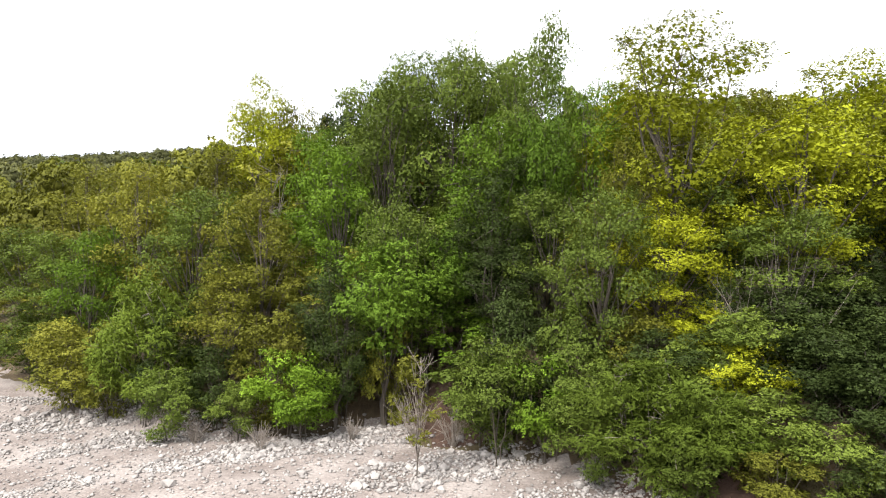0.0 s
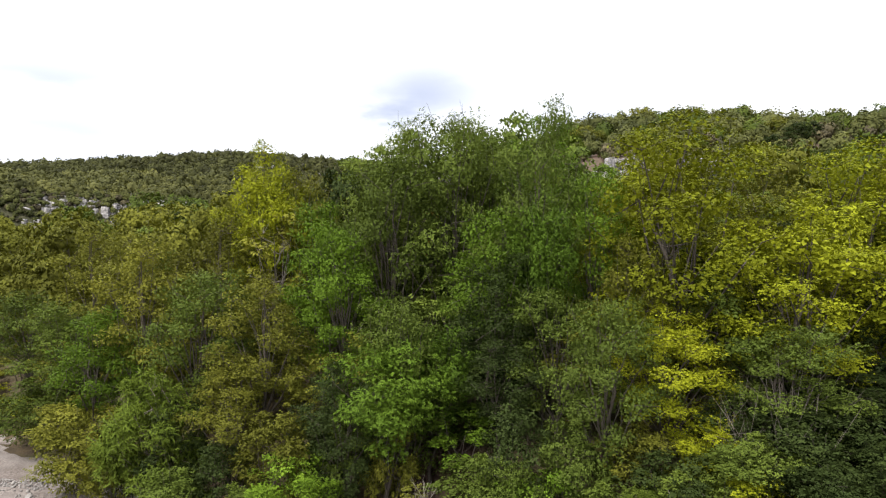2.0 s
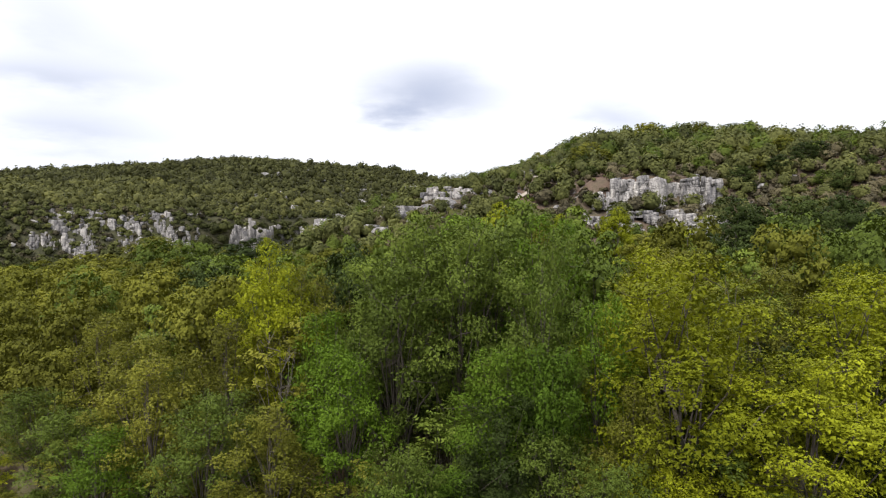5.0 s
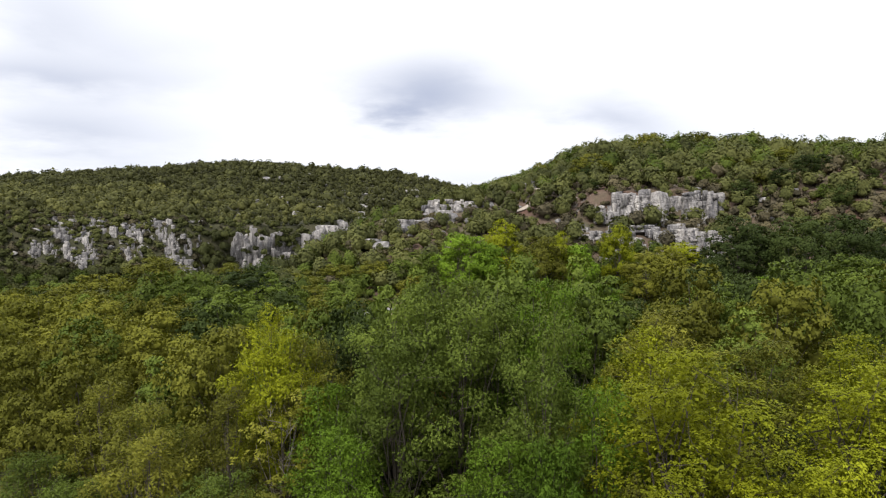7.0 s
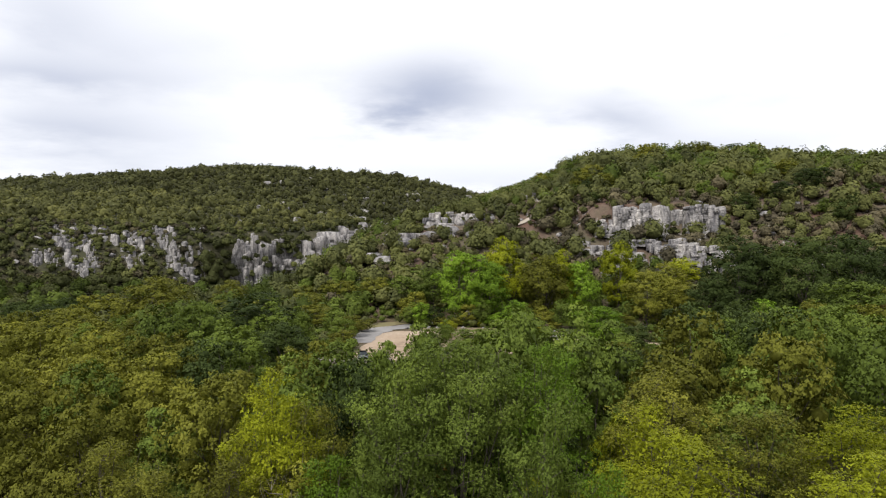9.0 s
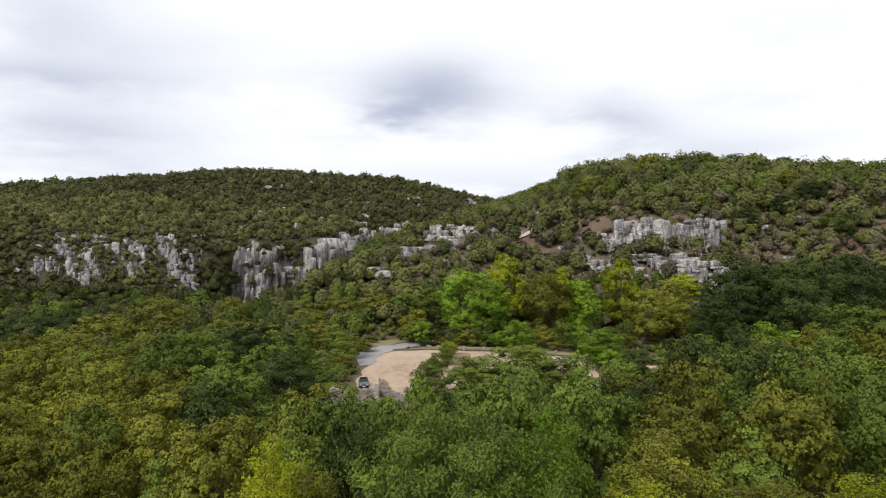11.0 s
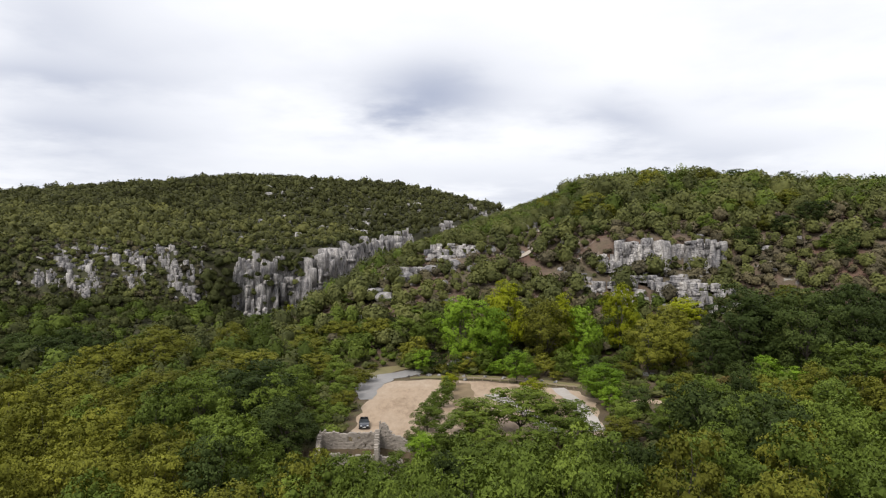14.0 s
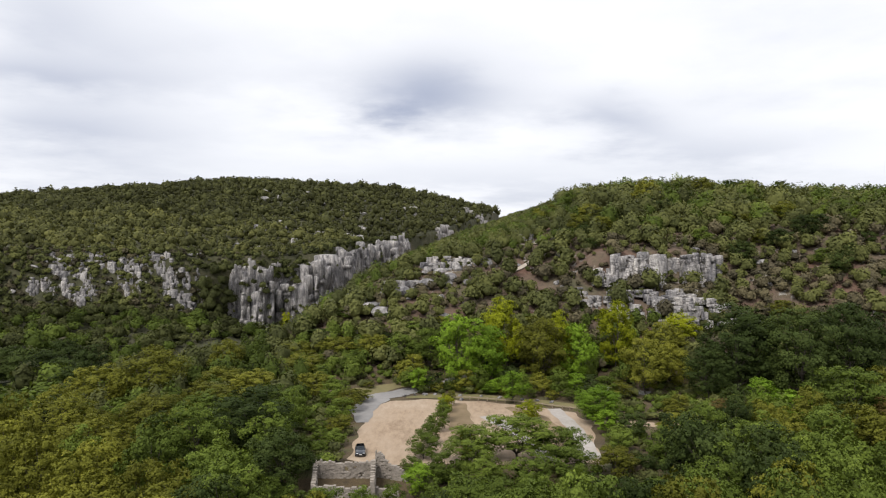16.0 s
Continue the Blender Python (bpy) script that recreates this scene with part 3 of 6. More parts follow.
# ---------------------------------------------------------------- trees
def tubes(paths, sides=5):
    """Tapered tubes along broken lines of (x, y, z, radius)."""
    vs, fs = [], []
    for path in paths:
        pts = np.array(path, float)
        tg = np.gradient(pts[:, :3], axis=0)
        tg /= np.linalg.norm(tg, axis=1, keepdims=True) + 1e-9
        ref = np.where(np.abs(tg[:, 2:3]) > 0.9, np.array([[1.0, 0, 0]]), np.array([[0, 0, 1.0]]))
        a = np.cross(tg, ref)
        a /= np.linalg.norm(a, axis=1, keepdims=True) + 1e-9
        b = np.cross(tg, a)
        base = sum(len(v) for v in vs)
        ang = np.arange(sides) * 2 * math.pi / sides
        ring = pts[:, None, :3] + pts[:, None, 3:4] * (a[:, None] * np.cos(ang)[None, :, None] + b[:, None] * np.sin(ang)[None, :, None])
        vs.append(ring.reshape(-1, 3))
        for i in range(len(pts) - 1):
            for j in range(sides):
                k = (j + 1) % sides
                fs.append((base + i * sides + j, base + i * sides + k, base + (i + 1) * sides + k, base + (i + 1) * sides + j))
    return np.concatenate(vs), np.array(fs)


def unit(v):
    return v / (np.linalg.norm(v, axis=-1, keepdims=True) + 1e-9)


def sprays(r, at, out, size, pairs, broad=1.0, flat=0.36, face=0.0):
    """Feathered leaves: pairs of leaflets along a drooping stalk, as single triangles, one spray at each place."""
    k = len(at)
    axis = unit(out + r.normal(0, 0.75, (k, 3)) * np.array([1, 1, 0.55]))
    nrm = unit(np.array([0, 0, 1.0]) + face + r.normal(0, flat, (k, 3)))
    side = unit(np.cross(axis, nrm))
    nrm = np.cross(side, axis)
    L = size * r.uniform(0.65, 1.3, (k, 1))
    tris = []
    for i in range(pairs):
        t0 = (i + 0.15) / (pairs + 0.4)
        w = L * 0.42 * broad * (1 - 0.35 * abs(t0 - 0.45))
        for sgn in (-1, 1):
            p0 = at + axis * L * t0 - nrm * L * 0.22 * t0 ** 2
            p1 = p0 + axis * L * (0.62 / pairs) * 1.1
            tip = p0 + axis * L * 0.30 + sgn * side * w - nrm * L * r.uniform(0.0, 0.16, (k, 1))
            tris.append(np.stack([p0, p1, tip] if sgn < 0 else [p1, p0, tip], 1))
    p0 = at + axis * L * 0.80 - nrm * L * 0.14
    tris.append(np.stack([p0 - side * L * 0.10, p0 + axis * L * 0.34 - nrm * L * 0.12, p0 + side * L * 0.10], 1))
    return np.stack(tris, 1).reshape(-1, 3, 3), nrm


def facing(r, at, n, size, rough):
    """Leaf clumps far off: one triangle each, turned outwards more or less."""
    k = len(at)
    nrm = unit(n + r.normal(0, rough, (k, 3)))
    axis = unit(np.cross(nrm, r.normal(0, 1, (k, 3))))
    side = np.cross(nrm, axis)
    L = size * r.uniform(0.6, 1.35, (k, 1))
    return np.stack([at - axis * L * 0.5 - side * L * 0.32, at + axis * L * 0.5 - side * L * 0.25, at + side * L * 0.62], 1), nrm


def shell_of(n):
    bm = bmesh.new()
    bmesh.ops.create_icosphere(bm, subdivisions=n, radius=1.0)
    out = np.array([q.co[:] for q in bm.verts]), np.array([[q.index for q in f.verts] for f in bm.faces])
    bm.free()
    return out


SHELLS = {n: shell_of(n) for n in (1, 2)}
GROUPS = {"bush": "riverbank bushes", "tree": "terrace trees", "shrub": "bank thicket"}
WORDS = {"yellow": "yellow-green", "bright": "bright green", "green": "green", "emerald": "blue-green", "feather": "fresh green feathery", "dark": "dark green", "olive": "olive green", "brown": "russet withered", "orange": "orange withered"}


CROWN = {}


def apart(k, tries, draw):
    """k places of which each is, of a few drawn ones, the farthest from those already there."""
    got = [draw()]
    while len(got) < k:
        cand = np.array([draw() for _ in range(tries)])
        gap = np.linalg.norm(cand[:, None] - np.array(got)[None], axis=2).min(1)
        got.append(cand[int(gap.argmax())])
    return np.array(got)


def tree(seed, kind, height, radius, lobes, puffs, per, size, pairs=2, low=0.3, stems=1, broad=1.0, bare=0, trunk_r=None, near=True, lean=0.06, label="", twigs=1, word_="", close=1.0, loft=0.5):
    """One tree or bush: trunk with limbs, each limb bearing a lobe of the crown, each lobe made of leaf tufts with gaps between them."""
    r = np.random.default_rng(seed)
    word_ = word_ or ("bush" if height < 6 else "tree")
    root = new(word_)
    zc, hz = height * (0.5 + low / 2), height * (1 - low) * 0.5
    flat = 0.62 if near else 0.8

    def on_crown():
        d = unit(r.normal(0, 1, 3) + np.array([0, 0, 0.02 if not near else 0.2 if height > 6 else -0.2]))
        w = 1 - 0.35 * max(0, d[2]) * loft
        return np.array([0, 0, zc]) + d * np.array([radius * w, radius * w, hz]) * r.uniform(0.38, 0.76)

    cen = apart(lobes, 7, on_crown)
    lr = radius * r.uniform(0.32, 0.50, lobes) * (11 / lobes) ** (0.22 if near else 0.36)
    cen[:, 2] = np.minimum(cen[:, 2], height - lr * 0.9)
    trunk_r = trunk_r or height * 0.012 + 0.02
    stem_paths, limb_paths = [], []
    for sidx in range(stems):
        a = r.uniform(0, 6.28)
        way = np.array([math.cos(a), math.sin(a), 0])
        off, top = way * 0.1 * radius * (stems > 1), way * radius * (0.5 if stems > 1 else lean * 3) + np.array([0, 0, height * r.uniform(0.70, 0.80)])
        path = []
        for i in range(7):
            u = i / 6
            w = r.normal(0, 0.05, 2) * radius * (0 < i < 6)
            path.append((off[0] * (1 - u) + top[0] * u + w[0], off[1] * (1 - u) + top[1] * u + w[1], top[2] * u - 0.35 * (i == 0), trunk_r * (1 - 0.88 * u) / (1 if stems == 1 else 1.5)))
        stem_paths.append(path)
    for q, qr in zip(cen, lr):
        st = np.array(stem_paths[r.integers(stems)])
        j = max(1, min(5, int(6 * min(0.85, max(0.15, (q[2] / height - 0.22))))))
        p0, r0 = st[j, :3], st[j, 3] * 0.42
        mid = (p0 + q) / 2 + np.array([0, 0, 0.05 * height]) * r.uniform(-0.3, 1) + r.normal(0, 0.06, 3) * radius
        limb_paths.append([(*p0, r0), (*mid, r0 * 0.7), (*q, max(0.01, r0 * 0.35))])
        for _ in range(2 * twigs if near else 0):
            e = q + unit(r.normal(0, 1, 3) + np.array([0, 0, 0.5])) * qr * 1.15
            limb_paths.append([(*q, r0 * 0.4), (*((q + e) / 2 + r.normal(0, 0.08, 3)), r0 * 0.25), (*e, 0.006)])
    for _ in range(int(bare)):
        st = np.array(stem_paths[r.integers(stems)])
        p0 = st[r.integers(3, 7), :3]
        e = p0 + unit(r.normal(0, 1, 3) * np.array([0.6, 0.6, 0.2]) + np.array([0, 0, 0.75])) * height * (r.uniform(0.1, 0.24) if bare > 8 else r.uniform(0.05, 0.10))
        tw = 0.4 if height < 6 else 1.0
        limb_paths.append([(*p0, 0.03 * tw), (*((p0 + e) / 2 + r.normal(0, 0.12 * tw, 3)), 0.02 * tw), (*e, 0.006)])
        for _ in range(3):
            f = (p0 + e) / 2 + unit(r.normal(0, 1, 3) + np.array([0, 0, 0.6])) * height * 0.08
            limb_paths.append([(*((p0 + e) / 2), 0.014 * tw), (*((p0 + e + 2 * f) / 4), 0.011 * tw), (*f, 0.004)])
    v, f = tubes(stem_paths, 7 if near else 5)
    v2, f2 = tubes(limb_paths, 4 if near else 3)
    wood = np.concatenate([np.zeros(len(f), int), np.ones(len(f2), int)])
    part("trunk", mesh_of("trunk", np.concatenate([v, v2]), np.concatenate([f, f2 + len(v)]), [BARK, DEADWOOD if bare > 8 else BARK], index=wood, shade=True), root)
    # tufts over the outer side of every lobe
    axis0 = np.array([0, 0, zc - 0.25 * hz])
    out0 = unit((cen - axis0) / np.array([radius, radius, hz]))
    d = unit(r.normal(0, 1, (lobes, puffs, 3)) + 0.75 * out0[:, None] + np.array([0, 0, 0.35]))
    pc = cen[:, None] + d * lr[:, None, None] * r.uniform(0.45 if near else 0.78, 1.04, (lobes, puffs, 1)) * np.array([1, 1, flat])
    pr = lr[:, None] * r.uniform(0.30, 0.52, (lobes, puffs)) * (9 / puffs) ** 0.35
    own = r.uniform(-0.16, 0.16, (lobes, 1)) + r.uniform(-0.16, 0.16, (lobes, puffs))
    pc, pr, pd, own = pc.reshape(-1, 3), pr.ravel(), d.reshape(-1, 3), own.ravel()
    q = unit(r.normal(0, 1, (len(pc), per, 3)) + 0.7 * pd[:, None] + np.array([0, 0, 0.45]))
    at = (pc[:, None] + q * pr[:, None, None] * r.uniform(0.4 if near else 0.62, 1.2, (len(pc), per, 1)) * np.array([1, 1, flat])).reshape(-1, 3)
    q, pdr = q.reshape(-1, 3), np.repeat(pd, per, 0)
    at[:, 2] = np.maximum(at[:, 2], 0.2)
    soft = unit(0.45 * q + 0.75 * pdr + 0.35 * np.repeat(np.repeat(out0, puffs, 0), per, 0) + np.array([0, 0, 0.12]))
    if near:
        tri, nrm = sprays(r, at, q * np.array([1, 1, 0.3]) - np.array([0, 0, 0.2]), size, pairs, broad, 0.30, 0.9 * soft)
    else:
        tri, nrm = facing(r, at, soft, size, 0.5)
    each = len(tri) // len(at)
    lit = np.repeat(unit(0.8 * nrm + 0.4 * soft), each * 3, 0)
    tint = np.repeat(np.repeat(own, per) + r.uniform(-0.08, 0.08, len(at)), each * 3)
    # the close leaf mass inside the lobes: a ragged layer of leaves, far off round a closed heart
    k = int(close * (190 if near else 30))
    q = unit(r.normal(0, 1, (lobes, k, 3)))
    core = (cen[:, None] + q * lr[:, None, None] * r.uniform(0.5, 0.85, (lobes, k, 1)) * np.array([1, 1, flat])).reshape(-1, 3)
    core[:, 2] = np.maximum(core[:, 2], 0.25)
    ti, ni = facing(r, core, q.reshape(-1, 3), (0.115 if near else 0.26) * np.repeat(lr, k)[:, None], 0.4)
    hv, hf = SHELLS[1]
    heart = cen[:0 if near else lobes, None] + hv[None] * lr[:0 if near else lobes, None, None] * r.uniform(0.30, 0.46, (0 if near else lobes, len(hv), 1)) * np.array([1, 1, flat])
    heart[:, :, 2] = np.maximum(heart[:, :, 2], 0.2)
    v = np.concatenate([tri, ti, heart[:, hf].reshape(-1, 3, 3)]).reshape(-1, 3)
    lit = np.concatenate([lit, np.repeat(ni, 3, 0), np.broadcast_to(hv[hf].reshape(1, -1, 3), (len(heart), hf.size, 3)).reshape(-1, 3)])
    # inner leaves and hearts coloured slightly darker, painted shade inside the crown
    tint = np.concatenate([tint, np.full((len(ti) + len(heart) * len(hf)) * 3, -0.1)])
    CROWN[root.name] = float(np.percentile(at[:, 2], 98.5)), float(np.percentile(np.hypot(at[:, 0], at[:, 1]), 95))
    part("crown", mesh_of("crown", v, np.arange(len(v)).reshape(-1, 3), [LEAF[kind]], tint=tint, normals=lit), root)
    tagged(root, label or f"{WORDS[kind]} leafy {word_} {'on the wooded terrace' if word_ == 'tree' else 'on the river bank'}", word_, GROUPS[word_])
    return root


KINDS = ("yellow", "bright", "green", "dark", "olive")
NEAR, MID, BIG, SHRUB, THICKET = {}, {}, {}, {}, {}
for i, kd in enumerate(KINDS):
    fine = kd == "yellow"
    NEAR[kd] = [tree(100 + i * 10 + j, kd, 12.0, 3.6, 27 if fine else 25, 11 if fine else 10, 28 if fine else 25, 0.175 if fine else 0.195, 2, 0.06, broad=0.85, bare=(4 if j else 0), loft=0.6) for j in range(2)]
    MID[kd] = [tree(200 + i * 10 + j, kd, 10.0, 3.8, 18, 12, 26, 0.23, low=0.02, near=False, loft=0.35) for j in range(2)]
    BIG[kd] = [tree(500 + i * 10 + j, kd, 10.0, 3.8, 30, 13, 28, 0.165, low=0.02, near=False, loft=0.3) for j in range(2)]
    SHRUB[kd] = [tree(300 + i * 10, kd, 4.0, 1.9, 13, 9, 24, 0.18, 2, 0.05, stems=4, trunk_r=0.05, broad=0.85)]
    THICKET[kd] = [tree(400 + i * 10 + j, kd, 7.0, 2.0, 11, 7, 11, 0.30, 2, 0.04, stems=3, trunk_r=0.07, twigs=0, word_="shrub") for j in range(2)]
SHRUB["feather"] = [tree(370, "feather", 4.0, 1.9, 20, 10, 22, 0.27, 4, 0.03, stems=6, trunk_r=0.03, broad=0.30, bare=10)]
NEAR["emerald"] = [tree(160, "emerald", 9.0, 3.4, 19, 9, 20, 0.30, 3, 0.42, broad=0.7, loft=0.5)]
MID["brown"] = [tree(260, "brown", 10.0, 3.4, 13, 9, 26, 0.30, low=0.15, near=False)]
used = set()
placed = []


def plant(bank, kd, x, y, top, width=None, turn=None, label="", group=""):
    """Stand a copy of a tree at a place, scaled to reach the height top above datum and, if given, that wide."""
    if bank is MID and (width or 0) > 9.6 and kd in BIG:
        bank = BIG
    pool = bank[kd]
    src = pool[int(rng.integers(len(pool)))]
    nat_h, nat_r = CROWN[src.name]
    g = gz(x, y) - 0.05
    s = max(0.15, (top - g) / nat_h)
    w = (width / 2 / nat_r) if width else s * rng.uniform(0.85, 1.15)
    mtx = Matrix.Translation((x, y, g)) @ Euler((rng.normal(0, 0.03), rng.normal(0, 0.03), rng.uniform(0, 6.28) if turn is None else turn)).to_matrix().to_4x4() @ Matrix.Diagonal((w, w, s, 1))
    if src.name in used:
        ob = copy_thing(src, mtx @ Matrix.Diagonal((*[1 / q for q in src.scale], 1)))
    else:
        used.add(src.name)
        src.matrix_basis = mtx
        ob = src
    if group == "hill oaks":
        ob.name = "oak"
        tagged(ob, label, "oak", group)
    else:
        tagged(ob, label, group=group)
    placed.append((x, y, (width or 2 * nat_r * w) / 2))
    return ob


# the first rows above the gravel, tree by tree: kind, x, y, top, width
FIRST_LEFT = (
    ("green", -37, 65, 17.2, 8), ("olive", -34, 52, 12.5, 7), ("olive", -33, 58, 16.5, 8), ("green", -29.5, 46, 10, 6), ("olive", -29, 51, 15, 7.5), ("olive", -25, 46.5, 14.6, 7), ("green", -24, 41, 9.5, 6), ("olive", -20.5, 42.5, 14.2, 7),
    ("olive", -20, 54, 17.5, 8), ("bright", -19.5, 36.5, 9.5, 5.5), ("olive", -17.2, 37.5, 13.4, 6.5), ("olive", -15, 67, 19.2, 7.5), ("olive", -14.2, 41.8, 15, 6.5), ("green", -13, 35, 11.8, 6), ("yellow", -12.4, 45, 20.4, 6.5), ("green", -12, 50, 18.5, 7),
    ("green", -11.5, 65, 19.6, 7.5), ("yellow", -11, 43.5, 19.4, 6), ("olive", -10.5, 31.5, 7.8, 4.5), ("green", -9.5, 61.5, 21, 5.5), ("olive", -9, 43.5, 19, 5.5),
)
FIRST_MIDDLE = (
    ("olive", -9, 33, 11.8, 5.5), ("green", -8, 60, 20, 7), ("bright", -7.5, 39.5, 16.5, 5.5), ("dark", -7, 51, 20.6, 6.5), ("bright", -5.8, 35.8, 14.8, 5.5), ("dark", -4.6, 29, 7.8, 4), ("green", -4.5, 57, 20.6, 7), ("green", -3.4, 43, 22.4, 7.2),
    ("green", -2.6, 39.5, 19.8, 7), ("green", -2.5, 60, 21.6, 6), ("green", -1.8, 30.2, 10.9, 4.6), ("green", 1, 40.5, 22, 7.6), ("green", 1, 46.5, 23.4, 8.2), ("dark", 1.5, 31.6, 10, 4.6), ("dark", 2.8, 29.6, 9, 4.4), ("bright", 3, 33, 15.5, 5.5),
    ("green", 3.4, 44.5, 22.2, 7.6), ("green", 5.2, 34.5, 21.8, 5.2), ("green", 5.4, 29.5, 11.5, 4.5), ("bright", 6.4, 44, 23.2, 7.4), ("green", 7, 26, 11.2, 4.6),
)
FIRST_RIGHT = (
    ("emerald", -2.4, 29.4, 8.9, 5.6), ("emerald", 5.2, 31.8, 15.6, 3.8), ("dark", 2.8, 31.2, 13.4, 4.6), ("emerald", -0.4, 30.4, 9.4, 4.6),
    ("green", -2.0, 54.5, 23.8, 7.0), ("green", -5.6, 52.0, 22.2, 6.5), ("green", -3.2, 48.0, 22.4, 6.0),
    ("yellow", 9.8, 26.8, 10.8, 5), ("bright", 8.4, 33.5, 18.0, 4.4), ("olive", 8.9, 29.6, 14.0, 4.0), ("olive", 10.7, 39, 15.5, 6), ("yellow", 11.5, 30.5, 20.2, 9.5), ("yellow", 12.2, 36, 20.6, 8), ("green", 12.5, 54, 22.3, 8), ("green", 14, 25.2, 10.2, 5.5), ("yellow", 15.5, 28, 15.5, 7.5), ("olive", 16, 47, 20.5, 8),
    ("dark", 17.5, 26.5, 8, 6), ("olive", 20, 41.5, 19.4, 7.5), ("dark", 20.5, 27.5, 13, 6), ("yellow", 21, 32.5, 19.2, 8.5), ("dark", 23, 27.5, 12, 7), ("green", 24, 50, 20.5, 8), ("yellow", 26, 41, 19.6, 8), ("olive", 26.5, 34, 19.6, 8),
    ("green", 27, 30, 15, 7), ("dark", 29, 24, 9, 7), ("green", 31, 36, 16.5, 8), ("yellow", 33, 44, 19, 8.5),
)
for kd, x, y, top, width in FIRST_LEFT + FIRST_MIDDLE + FIRST_RIGHT:
    plant(NEAR if y < 49 else MID, kd, x, y, 5 + (top - 5) * (0.985 if x < -12 else 0.94), width * 1.06)
# bushes along the foot of the bank; many dark kinds right of x = 9 stand in for shade
EDGE = (
    ("feather", -14.6, 29.4, 6.8, 5.0), ("olive", -18.8, 31.5, 4.6, 4.4), ("olive", -21.5, 34.5, 4.4, 4.4), ("green", -24.5, 37.0, 5.0, 5.0), ("green", -12.2, 27.2, 2.9, 3.4), ("dark", -10.2, 28.0, 3.8, 3.4), ("green", -8.9, 26.4, 2.5, 2.4),
    ("bright", -6.6, 26.4, 4.0, 3.6), ("olive", -7.4, 27.8, 5.4, 4.0), ("bright", -5.6, 25.8, 3.3, 3.0), ("olive", -2.2, 28.6, 5.4, 2.6), ("green", -4.4, 28.8, 5.2, 3.0), ("green", 2.3, 24.4, 4.9, 3.6),
    ("bright", 4.4, 24.6, 4.2, 3.6), ("dark", 3.4, 26.4, 6.4, 4.0), ("green", 6.6, 23.4, 4.2, 3.8), ("dark", 9.0, 23.2, 3.9, 4.2), ("green", 11.2, 22.6, 3.4, 3.8), ("yellow", 10.6, 24.4, 4.6, 3.2), ("dark", 13.4, 20.8, 1.8, 3.2),
    ("dark", 12.8, 23.6, 5.6, 4.6), ("dark", 15.6, 21.2, 4.2, 4.2), ("dark", 18.4, 21.5, 5.5, 5.0), ("dark", 16.6, 18.8, 2.0, 3.2), ("olive", -16.5, 30.2, 3.0, 3.0), ("dark", -13.5, 30.0, 5.5, 3.5), ("dark", 21.5, 19.5, 4.5, 5.0),
    ("green", 5.6, 25.6, 6.0, 3.4), ("olive", 8.0, 25.2, 5.8, 3.4), ("dark", -6.0, 29.0, 5.2, 3.6),
)
EDGE += (("dark", 14.8, 23.6, 5.8, 4.5), ("dark", 17.2, 23.4, 5.4, 4.5), ("dark", 16.2, 25.0, 7.4, 5.0), ("dark", 12.4, 25.2, 7.0, 4.4), ("feather", 7.4, 21.4, 4.4, 5.2), ("green", 5.6, 22.8, 3.8, 3.4), ("feather", 9.2, 20.4, 3.6, 3.8), ("yellow", 10.6, 21.6, 4.8, 3.2), ("olive", 10.0, 18.8, 1.7, 2.8), ("green", 7.8, 19.9, 2.4, 3.0), ("dark", 13.0, 19.6, 2.6, 3.4), ("green", 11.8, 18.6, 2.0, 3.0))
EDGE += (("green", 10.8, 20.0, 3.0, 3.2), ("dark", 12.2, 21.2, 4.2, 3.6), ("dark", 13.6, 18.2, 3.0, 3.4), ("dark", 14.6, 19.6, 3.8, 3.8), ("dark", 12.4, 17.4, 2.6, 3.0), ("dark", 15.2, 17.4, 3.0, 3.4), ("dark", 16.6, 20.4, 4.6, 4.0), ("green", 9.0, 22.6, 5.0, 3.6), ("dark", 17.4, 18.0, 3.6, 3.8))
for kd, x, y, top, width in EDGE:
    y += 1.3 * smooth(-x / 5) + 0.7 * smooth((-x - 6) / 6)
    plant(SHRUB, kd, x, y, max(top, gz(x, y) + 0.5 * width + 0.7), width)

# the thicket that fills the bank between them
more = 0
for _ in range(6000):
    x, y = rng.uniform(-42, 34), rng.uniform(20, 52)
    if more >= 90 or abs(x) > 0.76 * y + 3:
        continue
    d = float(to_line(BANK, np.array([x]), np.array([y]))[0][0])
    if d < 0.6 or d > 24 or (-1.1 < x < 0.6 and d < 2.8):
        continue
    if any((x - a) ** 2 + (y - b) ** 2 < (0.22 * c + 1.0) ** 2 for a, b, c in placed):
        continue
    top = float(np.interp(d, (0, 2, 5, 9, 14, 20, 25), (3.4, 5.6, 9.3, 12, 14.5, 16, 16))) * rng.uniform(0.78, 1.0) + (0.8 if x > 6 else -1.0 if x < -12 else 0)
    pick = rng.random()
    if x > 6:
        kd = "yellow" if pick < 0.45 else "green" if pick < 0.65 else "olive" if pick < 0.8 else "dark"
    elif x > -6:
        kd = "green" if pick < 0.45 else "dark" if pick < 0.7 else "bright" if pick < 0.9 else "olive"
    else:
        kd = "olive" if pick < 0.55 else "green" if pick < 0.85 else "yellow" if pick < 0.92 else "dark"
    plant(THICKET, kd, x, y, max(top, gz(x, y) + 2.2), rng.uniform(3.0, 4.6), label="", group="bank thicket")
    more += 1

